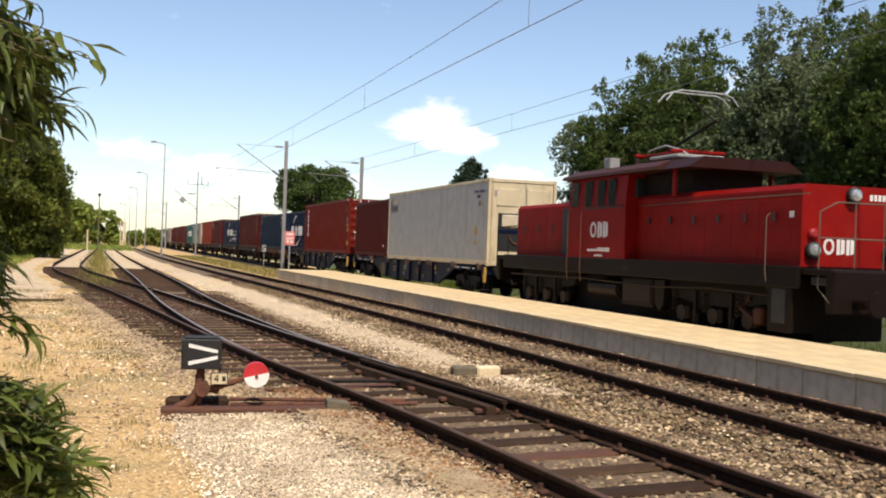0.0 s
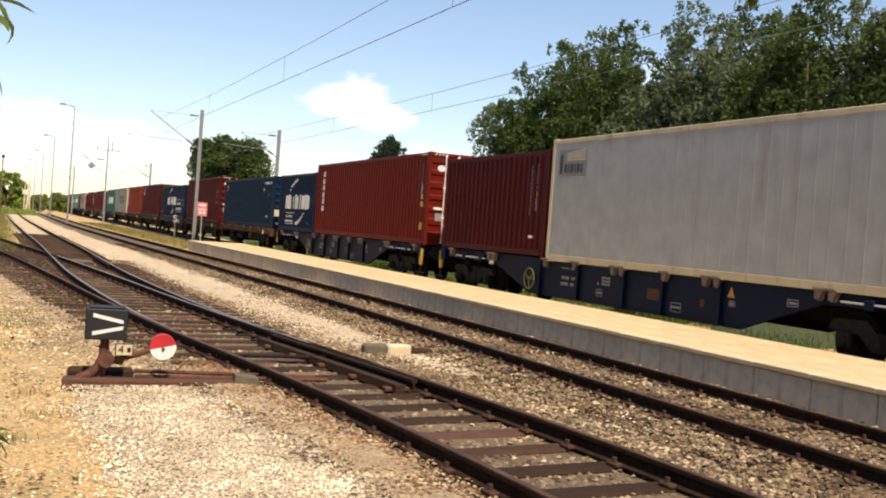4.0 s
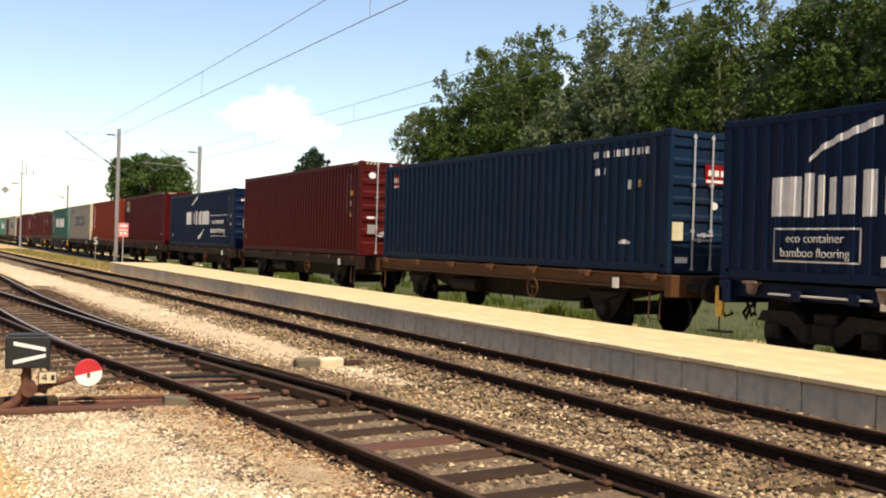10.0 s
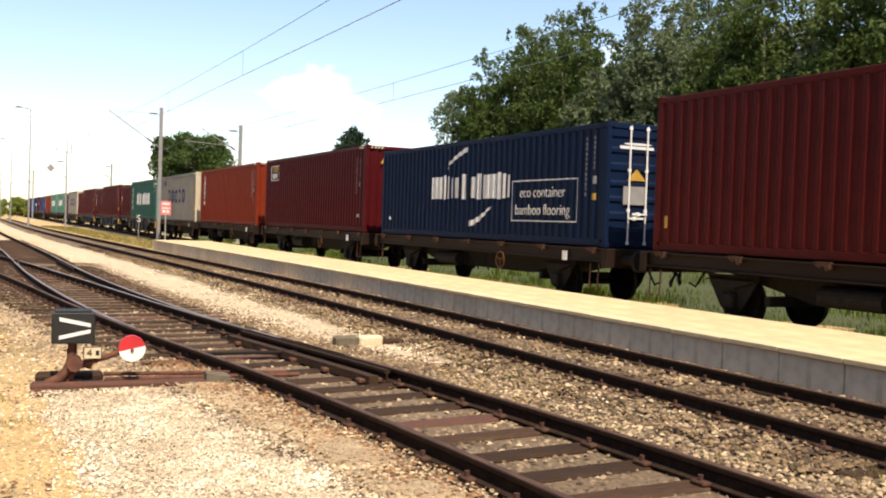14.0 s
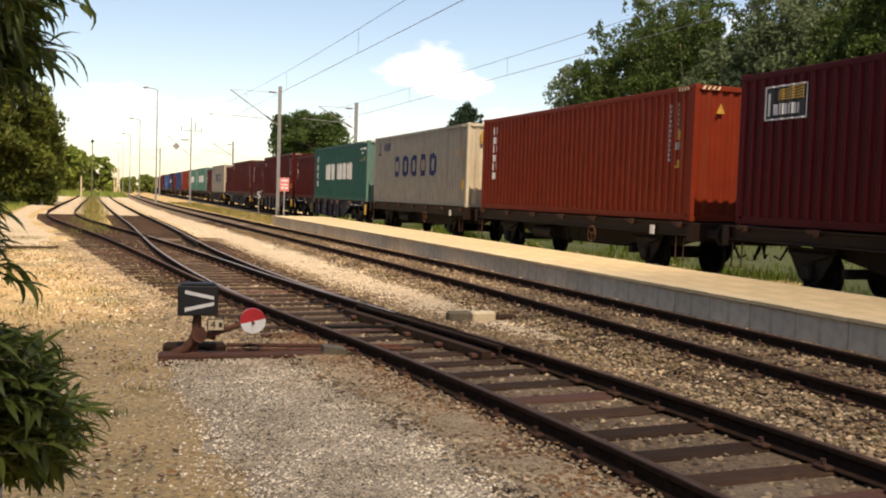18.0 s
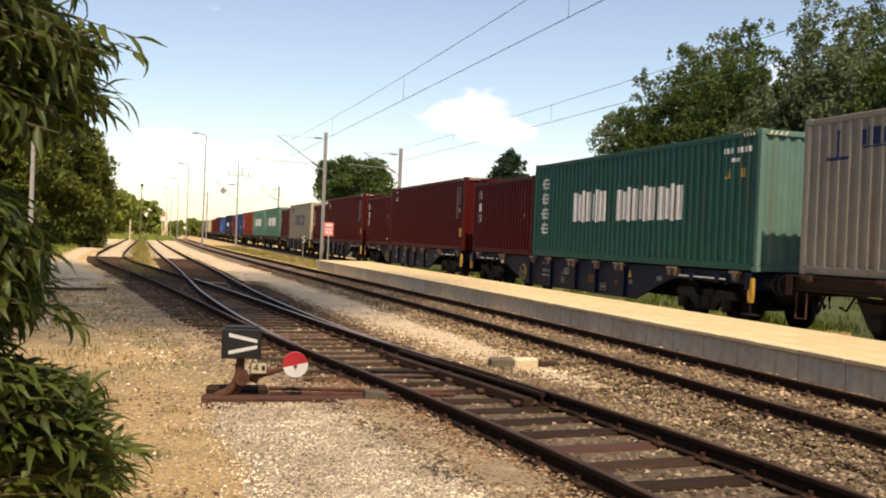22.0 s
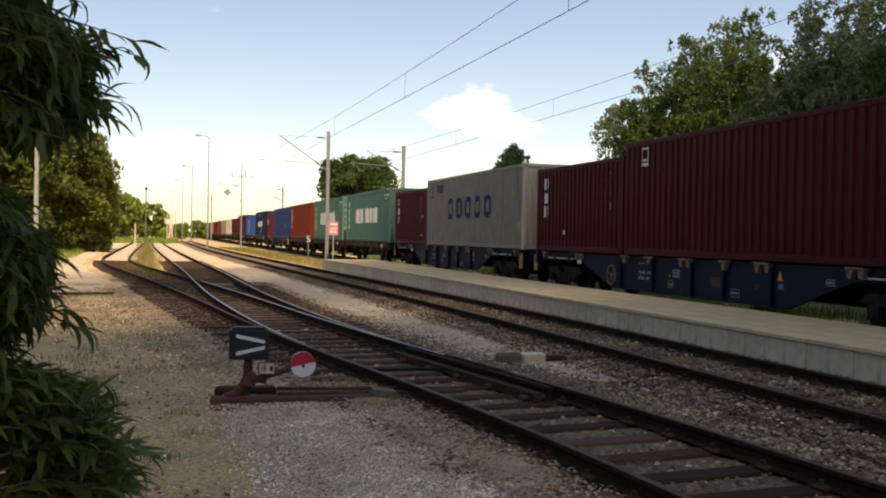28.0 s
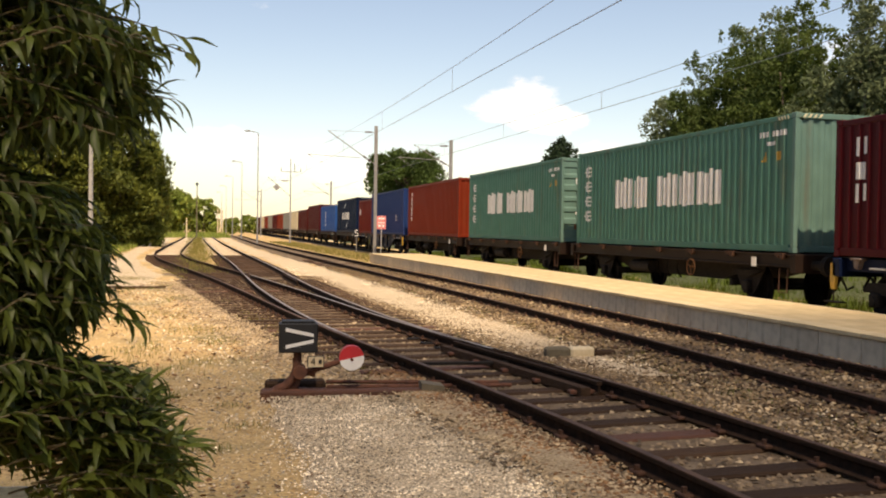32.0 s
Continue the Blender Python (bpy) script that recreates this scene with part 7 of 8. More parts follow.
def tree_mesh(seed, height, spread, crown_from, lobes, leaves, size, mat, upright=0.5):
    """Trunk-and-limbs Geo and a crown mesh of a broad or upright tree rooted at the origin."""
    rng = random.Random(seed)
    g = Geo()
    pts = []
    for i in range(7):
        s = i / 6
        pts.append((0.25 * math.sin(s * 3 + seed) * s, 0.25 * math.cos(s * 2.3 + seed) * s, -0.3 + s * (height * 0.72 + 0.3)))
    g.tube(pts, height * 0.021, 9, height * 0.004)
    blobs = []
    if upright > 0.7:
        # upright tree: several plumes of different height
        for q in range(7):
            a = q * 2.399 + rng.uniform(-0.4, 0.4)
            rad = 0.0 if q == 0 else spread * rng.uniform(0.35, 0.72)
            topz = height * (1.0 if q == 0 else rng.uniform(0.62, 0.95))
            lean = rng.uniform(0.9, 1.15)
            g.tube([(0, 0, height * 0.12), (rad * 0.6 * math.cos(a), rad * 0.6 * math.sin(a), height * 0.3), (rad * lean * math.cos(a), rad * lean * math.sin(a), topz * 0.76)], height * 0.009, 6, height * 0.002)
            n = 15
            for i in range(n):
                s = (i + 0.5) / n
                z = height * crown_from + (topz * 0.96 - height * crown_from) * s
                w = spread * 0.46 * math.sqrt(1 - abs(2 * s - 0.95) ** 3.2 * 0.86) * rng.uniform(0.75, 1.1)
                k = min(1.0, 0.4 + s)
                cx, cy = rad * k * math.cos(a) + rng.uniform(-0.4, 0.4), rad * k * math.sin(a) + rng.uniform(-0.4, 0.4)
                # rounded clumps round the stem of the plume
                for j in range(5):
                    b = rng.uniform(0, 6.283)
                    r = w * rng.uniform(0.24, 0.46)
                    blobs.append((cx + (w - r) * math.cos(b), cy + (w - r) * math.sin(b), z + rng.uniform(-0.5, 0.5), r, r * rng.uniform(0.9, 1.5)))
            # feathery tips
            for j in range(6):
                b, w = rng.uniform(0, 6.283), spread * 0.30 * rng.uniform(0.1, 1)
                blobs.append((rad * math.cos(a) + w * math.cos(b), rad * math.sin(a) + w * math.sin(b), topz * 0.96 - w * 0.5, 0.22, rng.uniform(0.5, 0.8)))
        lobes = 0
    for i in range(lobes):
        s = (i + 0.5) / lobes
        z = height * (crown_from + (0.97 - crown_from) * s)
        prof = math.sin(math.pi * min(1.0, 0.14 + (0.64 if crown_from < 0.2 else 0.80) * (1 - s) ** 0.8)) ** 0.7
        a = i * 2.399 + rng.uniform(-0.5, 0.5)
        rr = spread * prof * rng.uniform(0.35, 0.80)
        x, y = rr * math.cos(a), rr * math.sin(a)
        br = spread * rng.uniform(0.17, 0.36) * (0.45 + 0.6 * prof)
        blobs.append((x, y, z, br, br * (0.75 + upright * 0.7)))
        z0 = max(height * 0.16, z - rr * (0.5 + upright) - 0.6)
        k = z0 / height
        base = (0.25 * math.sin(k * 3 + seed) * k, 0.25 * math.cos(k * 2.3 + seed) * k, z0)
        mid = (x * 0.45, y * 0.45, z0 + (z - z0) * (0.35 + 0.2 * upright))
        g.tube([base, mid, (x, y, z)], height * 0.008, 6, height * 0.0018)
    v, f = leaf_cloud(blobs, leaves, size, seed)
    return g, soup("crown", v, f, mat)


def tree(name, label, group, seed, height, spread, crown_from, lobes, leaves, size, mat, upright, m):
    t = thing(name, label, "tree", group, m=m)
    g, crown = tree_mesh(seed, height, spread, crown_from, lobes, leaves, size, mat, upright)
    part("trunk", g, "bark", t, smooth=True)
    ob = new("crown", crown)
    ob.parent = t
    return t


def build_trees():
    rng = random.Random(5)
    pops = [tree("poplar_tree", "tall poplar with dense green crown behind the train", "tree row behind the train", s, 14.5, 3.6, 0.07, 70, 38000, 0.12, mt, 0.75, pose(36, 60 + s, GROUND))
            for s, mt in ((11, "poplar"), (12, "poplar"), (13, "poplar_b"), (14, "poplar"))]
    # the ridge of tree tops: along the line, height
    ridge = [(66.5, 11.5), (61.5, 16.3), (57.5, 15.3), (53.0, 16.6), (48.5, 15.6), (44.5, 15.8), (40.5, 14.9), (36.5, 15.6), (32.5, 15.4), (28.5, 15.8), (24.5, 15.0), (20.5, 15.7),
             (16.0, 15.2)]
    spots = []
    for i, (y, h) in enumerate(ridge):
        spots.append((34.5 + rng.uniform(-1.2, 1.2), y, h))
        if i % 4 == 1:
            spots.append((39 + rng.uniform(-1, 1), y + 2, h * 1.12))
    kinds = [1, 0, 3, 1, 0, 3, 2, 0, 2, 1, 2, 0, 3, 2]
    for i, (x, y, h) in enumerate(spots):
        b = pops[kinds[i % len(kinds)]]
        k = h / 14.5
        m = pose(x, y, GROUND, 0, 0, rng.uniform(0, 360))
        if i < 4:
            b = pops[i]
            b.matrix_basis = m
        else:
            b = copy_thing(b, m)
        b.scale = (k * 1.05, k * 1.05, k)
    # airy silver tree at the end of the row, with bare snags
    t = tree("willow_tree", "airy grey-green tree with bare branch ends", "tree row behind the train", 31, 12.2, 3.6, 0.22, 30, 9000, 0.15, "poplar_b", 0.35, pose(34.0, 66.0, GROUND))
    g = Geo()
    for a, b in (((-0.6, 0.5, 4.0), (-3.6, 1.5, 5.4)), ((-1.8, 0.9, 4.6), (-3.0, 2.6, 6.3)), ((-0.4, 0.4, 3.4), (-3.4, 2.6, 4.3))):
        a, b = Vector(a), Vector(b)
        g.tube([a, a.lerp(b, 0.5) + Vector((0, 0, 0.2)), b], 0.07, 6, 0.015)
    part("bare_branch", g, "bark", t)
    tree("walnut_tree", "round dark broadleaf tree beyond the far mast", "", 41, 10.4, 5.2, 0.34, 44, 22000, 0.20, "oak", 0.1, pose(22.3, 112, GROUND))
    # conifer: tiers of drooping boughs
    t = thing("conifer_tree", "dark pointed conifer behind the train", "tree", m=pose(25.5, 69.5, GROUND))
    part("trunk", Geo().cyl((0, 0, -0.2), (0, 0, 8.2), 0.17, 0.02, n=8), "bark", t)
    blobs = []
    for k in range(13):
        s = k / 12
        r = 3.5 * (1 - s) ** 0.8 + 0.35
        for j in range(7):
            a = j * 0.898 + k * 0.5
            blobs.append((r * 0.62 * math.cos(a), r * 0.62 * math.sin(a), 2.2 + 6.1 * s + rng.uniform(-0.3, 0.3), r * rng.uniform(0.34, 0.5) + 0.12, 0.62))
    v, f = leaf_cloud(blobs, 16000, 0.14, 51)
    ob = new("crown", soup("crown", v, f, "pine"))
    ob.parent = t
    # the big dusty trees left of the yard
    big = tree("ash_tree", "large dusty green tree beside the service road", "trees left of the yard", 61, 10.2, 4.6, 0.04, 60, 24000, 0.22, "willow", 0.25, pose(-7.2, 88, GROUND))
    for x, y, r, k in ((-11.7, 80, 100, 1.05), (-6.6, 100, 40, 0.8), (-15, 70, 200, 1.1), (-19, 60, 10, 1.1)):
        b = copy_thing(big, pose(x, y, GROUND, 0, 0, r))
        b.scale = (k, k, k)
    # unseen tree belt behind and beside the path, added to block sky light
    for i in range(11):
        b = copy_thing(big, pose(-17.5 + rng.uniform(-1.5, 1.5), -34 + 6.5 * i, GROUND, 0, 0, 47 * i))
        b.scale = (1.0, 1.0, 1.0)
    # more unseen copies that close the yard behind the camera
    for i in range(9):
        b = copy_thing(big, pose(-10 + 7.5 * i, -38 + rng.uniform(-2, 2), GROUND, 0, 0, 61 * i))
        b.scale = (1.3, 1.3, 1.3)
    # far wood closing the view
    far = tree("far_tree", "distant tree at the end of the yard", "far wood", 71, 9.0, 4.8, 0.05, 26, 1700, 0.68, "hedge", 0.2, pose(-12, 205, GROUND))
    rr = random.Random(8)
    for i in range(44):
        x = -62 + i * 3.0 + rr.uniform(-1.5, 1.5)
        y = 215 + rr.uniform(0, 60) + (max(0, x - 5)) * 3.0
        k = rr.uniform(0.8, 1.15) * (1.35 if x < -18 else 1.0 if x < -1 else 0.45)
        b = copy_thing(far, pose(x, y, GROUND, 0, 0, rr.uniform(0, 360)))
        b.scale = (k, k, k)
    for i in range(30):
        x = 30 + i * 7 + rr.uniform(-2, 2)
        b = copy_thing(far, pose(x, 330 + rr.uniform(-30, 40), GROUND, 0, 0, rr.uniform(0, 360)))
        b.scale = (0.7, 0.7, 0.45)


build_trees()


# ---------------------------------------------------------------- the leafy tree beside the camera
def lance_leaf(length, width, droop, seed):
    """A folded, drooping lance-shaped leaf along +x, as vertices and quads."""
    v, f = [], []
    n = 5
    for i in range(n):
        s = i / (n - 1)
        w = width * math.sin(math.pi * min(0.97, 0.06 + 0.94 * s) ** 0.85) * 0.5
        a = droop * s
        x = length * (math.sin(a) / a if a > 1e-3 else 1.0) * s
        z = -length * ((1 - math.cos(a)) / a if a > 1e-3 else 0.0) * s
        wob = 0.12 * width * math.sin(7 * s + seed)
        v += [(x, -w + wob, z + w * 0.45), (x, wob, z), (x, w + wob, z + w * 0.45)]
    for i in range(n - 1):
        f += [(3 * i, 3 * i + 1, 3 * i + 4, 3 * i + 3), (3 * i + 1, 3 * i + 2, 3 * i + 5, 3 * i + 4)]
    return np.array(v), np.array(f)


LEAVES = [lance_leaf(0.120, 0.024, 1.0, 0.0), lance_leaf(0.105, 0.024, 0.35, 2.0), lance_leaf(0.130, 0.025, 1.7, 4.0), lance_leaf(0.090, 0.030, 0.5, 1.0)]


def edge_at(table, z):
    return float(np.interp(z, [p[0] for p in table], [p[1] for p in table]))


def build_near_tree():
    rng = random.Random(21)
    t = thing("peach_tree", "leafy tree with long drooping lance-shaped leaves beside the path", "tree", m=pose(0, 0, 0))
    g = Geo()
    g.tube([(-1.75, 3.5, GROUND - 0.1), (-1.7, 3.45, 0.6), (-1.6, 3.4, 1.4), (-1.55, 3.35, 2.2), (-1.5, 3.3, 3.0)], 0.09, 10, 0.05)
    for p in ([(-1.62, 3.4, 1.3), (-1.2, 3.3, 1.9), (-0.7, 3.2, 2.2)], [(-1.56, 3.35, 2.0), (-1.1, 3.2, 2.5), (-0.6, 3.1, 2.75)], [(-1.68, 3.45, 0.5), (-1.2, 3.3, 0.75), (-0.7, 3.2, 1.0)],
              [(-1.65, 3.4, 0.9), (-1.2, 3.3, 1.2), (-0.75, 3.2, 1.35)], [(-1.72, 3.5, 0.1), (-1.3, 3.3, 0.3), (-0.8, 3.2, 0.5)]):
        g.tube(p, 0.035, 7, 0.012)
    part("trunk", g, "bark", t)
    # outlines of the three leaf masses at three metres: height, edge
    upper = [(1.80, -0.34), (1.84, -0.29), (1.93, -0.23), (1.98, -0.18), (2.03, -0.15), (2.10, -0.19), (2.16, -0.15), (2.24, -0.24), (2.3, -0.32), (2.6, -0.34), (3.0, -0.4)]
    middle = [(1.33, -0.45), (1.38, -0.38), (1.42, -0.34), (1.47, -0.30), (1.58, -0.30), (1.65, -0.32), (1.69, -0.36), (1.74, -0.40), (1.80, -0.50)]
    lower = [(0.5, -0.20), (0.84, -0.10), (0.93, -0.08), (0.99, -0.05), (1.08, -0.12), (1.16, -0.16), (1.21, -0.20), (1.27, -0.34)]
    filler = [(1.2, -0.36), (1.42, -0.44)]
    spots = []
    for table, lo, hi, n, sag in ((upper, 1.88, 2.80, 620, 0.6), (middle, 1.38, 1.80, 700, 0.55), (lower, 0.80, 1.25, 470, 0.0), (filler, 1.2, 1.42, 170, 0.2)):
        for i in range(n):
            z = rng.uniform(lo, hi)
            depth = abs(rng.gauss(0, 0.05)) if i % 4 == 0 else rng.uniform(0.0, 0.75)
            x = edge_at(table, z) - depth
            if table is lower and z < 0.97 and x < -0.20:
                continue
            spots.append((x, z, sag))
    fixed = [(-0.045, 2.15, 0.6), (-0.07, 2.20, 0.5), (-0.10, 2.02, 0.6), (-0.13, 1.97, 0.6), (-0.22, 2.30, 0.6), (-0.19, 1.36, 0.5), (-0.22, 1.40, 0.4), (-0.13, 1.20, 0.4), (-0.02, 0.99, 0.0), (-0.05, 0.92, 0.0), (-0.33, 1.52, 0.6)]
    spots = [(*s, 3.0) for s in fixed] + [(*s, rng.uniform(2.75, 3.6)) for s in spots]
    singles, vs, fs, count = 0, [], [], 0
    twigs = Geo()
    for k, (x, z, sag, d) in enumerate(spots):
        q = d / 3.0
        tip = Vector((x * q, d, 1.65 + (z - 1.65) * q))
        if tip.z < GROUND + 0.1:
            continue
        back = Vector((-rng.uniform(0.24, 0.40), rng.uniform(-0.06, 0.12), -rng.uniform(-0.03, 0.06) if sag < 0.5 else -rng.uniform(-0.02, 0.10)))
        root = tip + back
        mid = tip.lerp(root, 0.5) + Vector((0, 0, 0.035 + 0.03 * sag))
        pts = [root, mid, tip]
        twigs.tube(pts, 0.0035, 5, 0.0015)
        n = rng.randint(11, 15)
        for i in range(n):
            s = 0.12 + 0.88 * i / (n - 1)
            p = root.lerp(mid, 2 * s) if s < 0.5 else mid.lerp(tip, 2 * s - 1)
            along = (tip - root).normalized()
            side = 1 if i % 2 else -1
            yaw = math.atan2(along.y, along.x) + side * rng.uniform(0.35, 1.5) * (1.0 if i < n - 1 else 0.15)
            pitch = rng.gauss(0.05 + 0.55 * sag, 0.42) if z > 1.15 else rng.gauss(-0.1, 0.5)
            m = Matrix.Translation(p) @ Euler((rng.uniform(-0.6, 0.6), pitch, yaw)).to_matrix().to_4x4() @ Matrix.Scale(rng.uniform(0.62, 1.0) if z > 1.15 else rng.uniform(0.65, 1.05), 4)
            which = rng.randrange(3) if z > 1.15 else rng.choice((0, 1, 3, 3))
            if k < 26 and singles < 290:
                me = _cache.get(("leaf", which))
                if me is None:
                    me = _cache["leaf", which] = soup("leaf", LEAVES[which][0], LEAVES[which][1], "peach", True)
                ob = new("leaf", me)
                ob.parent = t
                ob.matrix_basis = m
                singles += 1
            else:
                v, f = LEAVES[which]
                mm = np.array(m)
                vs.append(v @ mm[:3, :3].T + mm[:3, 3])
                fs.append(f + count)
                count += len(v)
    tagged(part("twig_work", twigs, "twig", t), "", "", "", "stuff")
    ob = new("foliage", soup("foliage", np.concatenate(vs), np.concatenate(fs), "peach", True))
    ob.parent = t
    tagged(ob, "", "", "", "stuff")


def grass_field(name, spots, heights, label, seed, mat="grass", lean=0.35, parent=None):
    """Grass blades: a bent two-piece strip each, joined into one mesh."""
    rng = np.random.default_rng(seed)
    p = np.asarray(spots, float)
    n = len(p)
    h = np.asarray(heights)[:, None]
    a = rng.uniform(0, 6.283, n)
    d = np.stack([np.cos(a), np.sin(a), np.zeros(n)], 1)
    w = np.stack([-np.sin(a), np.cos(a), np.zeros(n)], 1) * h * 0.045
    up = np.array([0, 0, 1.0])
    l = rng.uniform(0.1, lean * 2, n)[:, None]
    m = p + up * h * 0.6 + d * h * l * 0.35
    e = p + up * h * (1 - 0.3 * l) + d * h * l
    v = np.stack([p - w, p + w, m + w * 0.7, m - w * 0.7, e + w * 0.1, e - w * 0.1], 1).reshape(-1, 3)
    f = (np.array([(0, 1, 2, 3), (3, 2, 4, 5)])[None] + np.arange(n)[:, None, None] * 6).reshape(-1, 4)
    ob = new(name, soup(name, v, f, mat))
    ob.parent = parent
    return tagged(ob, label, "grass", "", "stuff")


def build_grass():
    rng = np.random.default_rng(77)
    # meadow behind the train
    n = 60000
    x = 15.2 + 17 * rng.uniform(0, 1, n) ** 2.2
    y = rng.uniform(0, 75, n)
    tall = np.array([max(0.0, noise.noise((a * 0.45, b * 0.3, 2.0)) + 0.25 * noise.noise((a * 1.7, b * 1.1, 6.0))) for a, b in zip(x, y)])
    grass_field("meadow_grass", np.stack([x, y, np.full(n, GROUND)], 1), rng.uniform(0.05, 0.13, n) + 0.85 * tall * rng.uniform(0.4, 1.0, n), "green summer grass behind the train", 1, "meadow")
    n = 4000
    x = rng.uniform(11.5, 11.95, n)
    y = rng.uniform(2, 60, n)
    grass_field("verge_grass", np.stack([x, y, np.full(n, GROUND)], 1), rng.uniform(0.03, 0.10, n), "green grass along the back of the platform", 2, "meadow")
    n = 14000
    y = rng.uniform(53.2, 120, n)
    x = 8.2 + (11.3 - 8.2) * rng.uniform(0, 1, n) - 0.02 * (y - 53)
    grass_field("dry_verge_grass", np.stack([x, y, np.full(n, GROUND)], 1), rng.uniform(0.06, 0.22, n), "dry short grass between two tracks", 3)
    # patches on the left path and between the tracks
    pts = []
    for _ in range(120):
        cx, cy = rng.uniform(-4.5, 0.4), rng.uniform(7.5, 40)
        if cx > line_x(LA, cy) - 1.9 or cx > -0.6 + 0.1 * (cy - 7.5):
            continue
        k = int(rng.uniform(40, 200))
        pts.append(np.stack([rng.normal(cx, 0.22, k), rng.normal(cy, 0.16 + 0.012 * cy, k), np.full(k, GROUND)], 1))
    for _ in range(360):
        cy = rng.uniform(5, 45)
        side = rng.choice([line_x(LB, cy) - 1.45, line_x(LB, cy) - 1.1, line_x(LB, cy) + rng.uniform(-0.6, 1.4), line_x(LA, cy) - 1.3, line_x(LA, cy) + 1.3])
        k = int(rng.uniform(8, 40))
        pts.append(np.stack([rng.normal(side, 0.12, k), rng.normal(cy, 0.12, k), np.full(k, GROUND + 0.02)], 1))
    for cx, cy, k in ((5.93, 11.9, 60), (5.75, 15.8, 60), (5.9, 15.5, 50), (2.2, 7.6, 30), (2.35, 6.3, 20), (1.15, 10.5, 30), (0.25, 10.3, 60), (0.05, 8.3, 90), (0.35, 9.2, 70), (-0.35, 10.9, 90), (2.3, 10.4, 40), (3.1, 8.8, 24), (2.9, 7.0, 20), (-0.9, 7.9, 140), (-1.4, 9.6, 120), (-0.6, 12.8, 120), (-1.2, 15.0, 160)):
        pts.append(np.stack([rng.normal(cx, 0.10 if k < 100 else 0.3, k), rng.normal(cy, 0.06 if k < 100 else 0.25, k), np.full(k, GROUND)], 1))
    p = np.concatenate(pts)
    grass_field("weed_tufts", p, rng.uniform(0.02, 0.10, len(p)), "dry weeds and grass tufts in the gravel", 4)
    # far grass between yard tracks
    n = 9000
    y = rng.uniform(38, 150, n)
    x = rng.normal(-0.4, 0.5, n) - 0.012 * (y - 40)
    grass_field("yard_grass", np.stack([x, y, np.full(n, GROUND)], 1), rng.uniform(0.08, 0.25, n), "grass growing between the yard tracks", 5)
    n = 16000
    y = rng.uniform(60, 190, n)
    x = -5.2 - 0.02 * (y - 60) - np.abs(rng.normal(0, 5, n))
    grass_field("roadside_grass", np.stack([x, y, np.full(n, GROUND)], 1), rng.uniform(0.15, 0.5, n), "bright grass beside the service road", 6, "hedge")
    n = 5000
    y = rng.uniform(150, 200, n)
    x = rng.uniform(-9, 3.2, n)
    grass_field("far_grass", np.stack([x, y, np.full(n, GROUND)], 1), rng.uniform(0.3, 0.9, n), "bright grass where the yard ends", 7, "hedge")


build_near_tree()
build_grass()


# ---------------------------------------------------------------- stones and pieces
def path_edge(y):
    """Where the pale gravel gives way to the trodden path."""
    return np.interp(y, [3.0, 4.8, 6.5, 8.5, 10.6], PATH_EDGE)


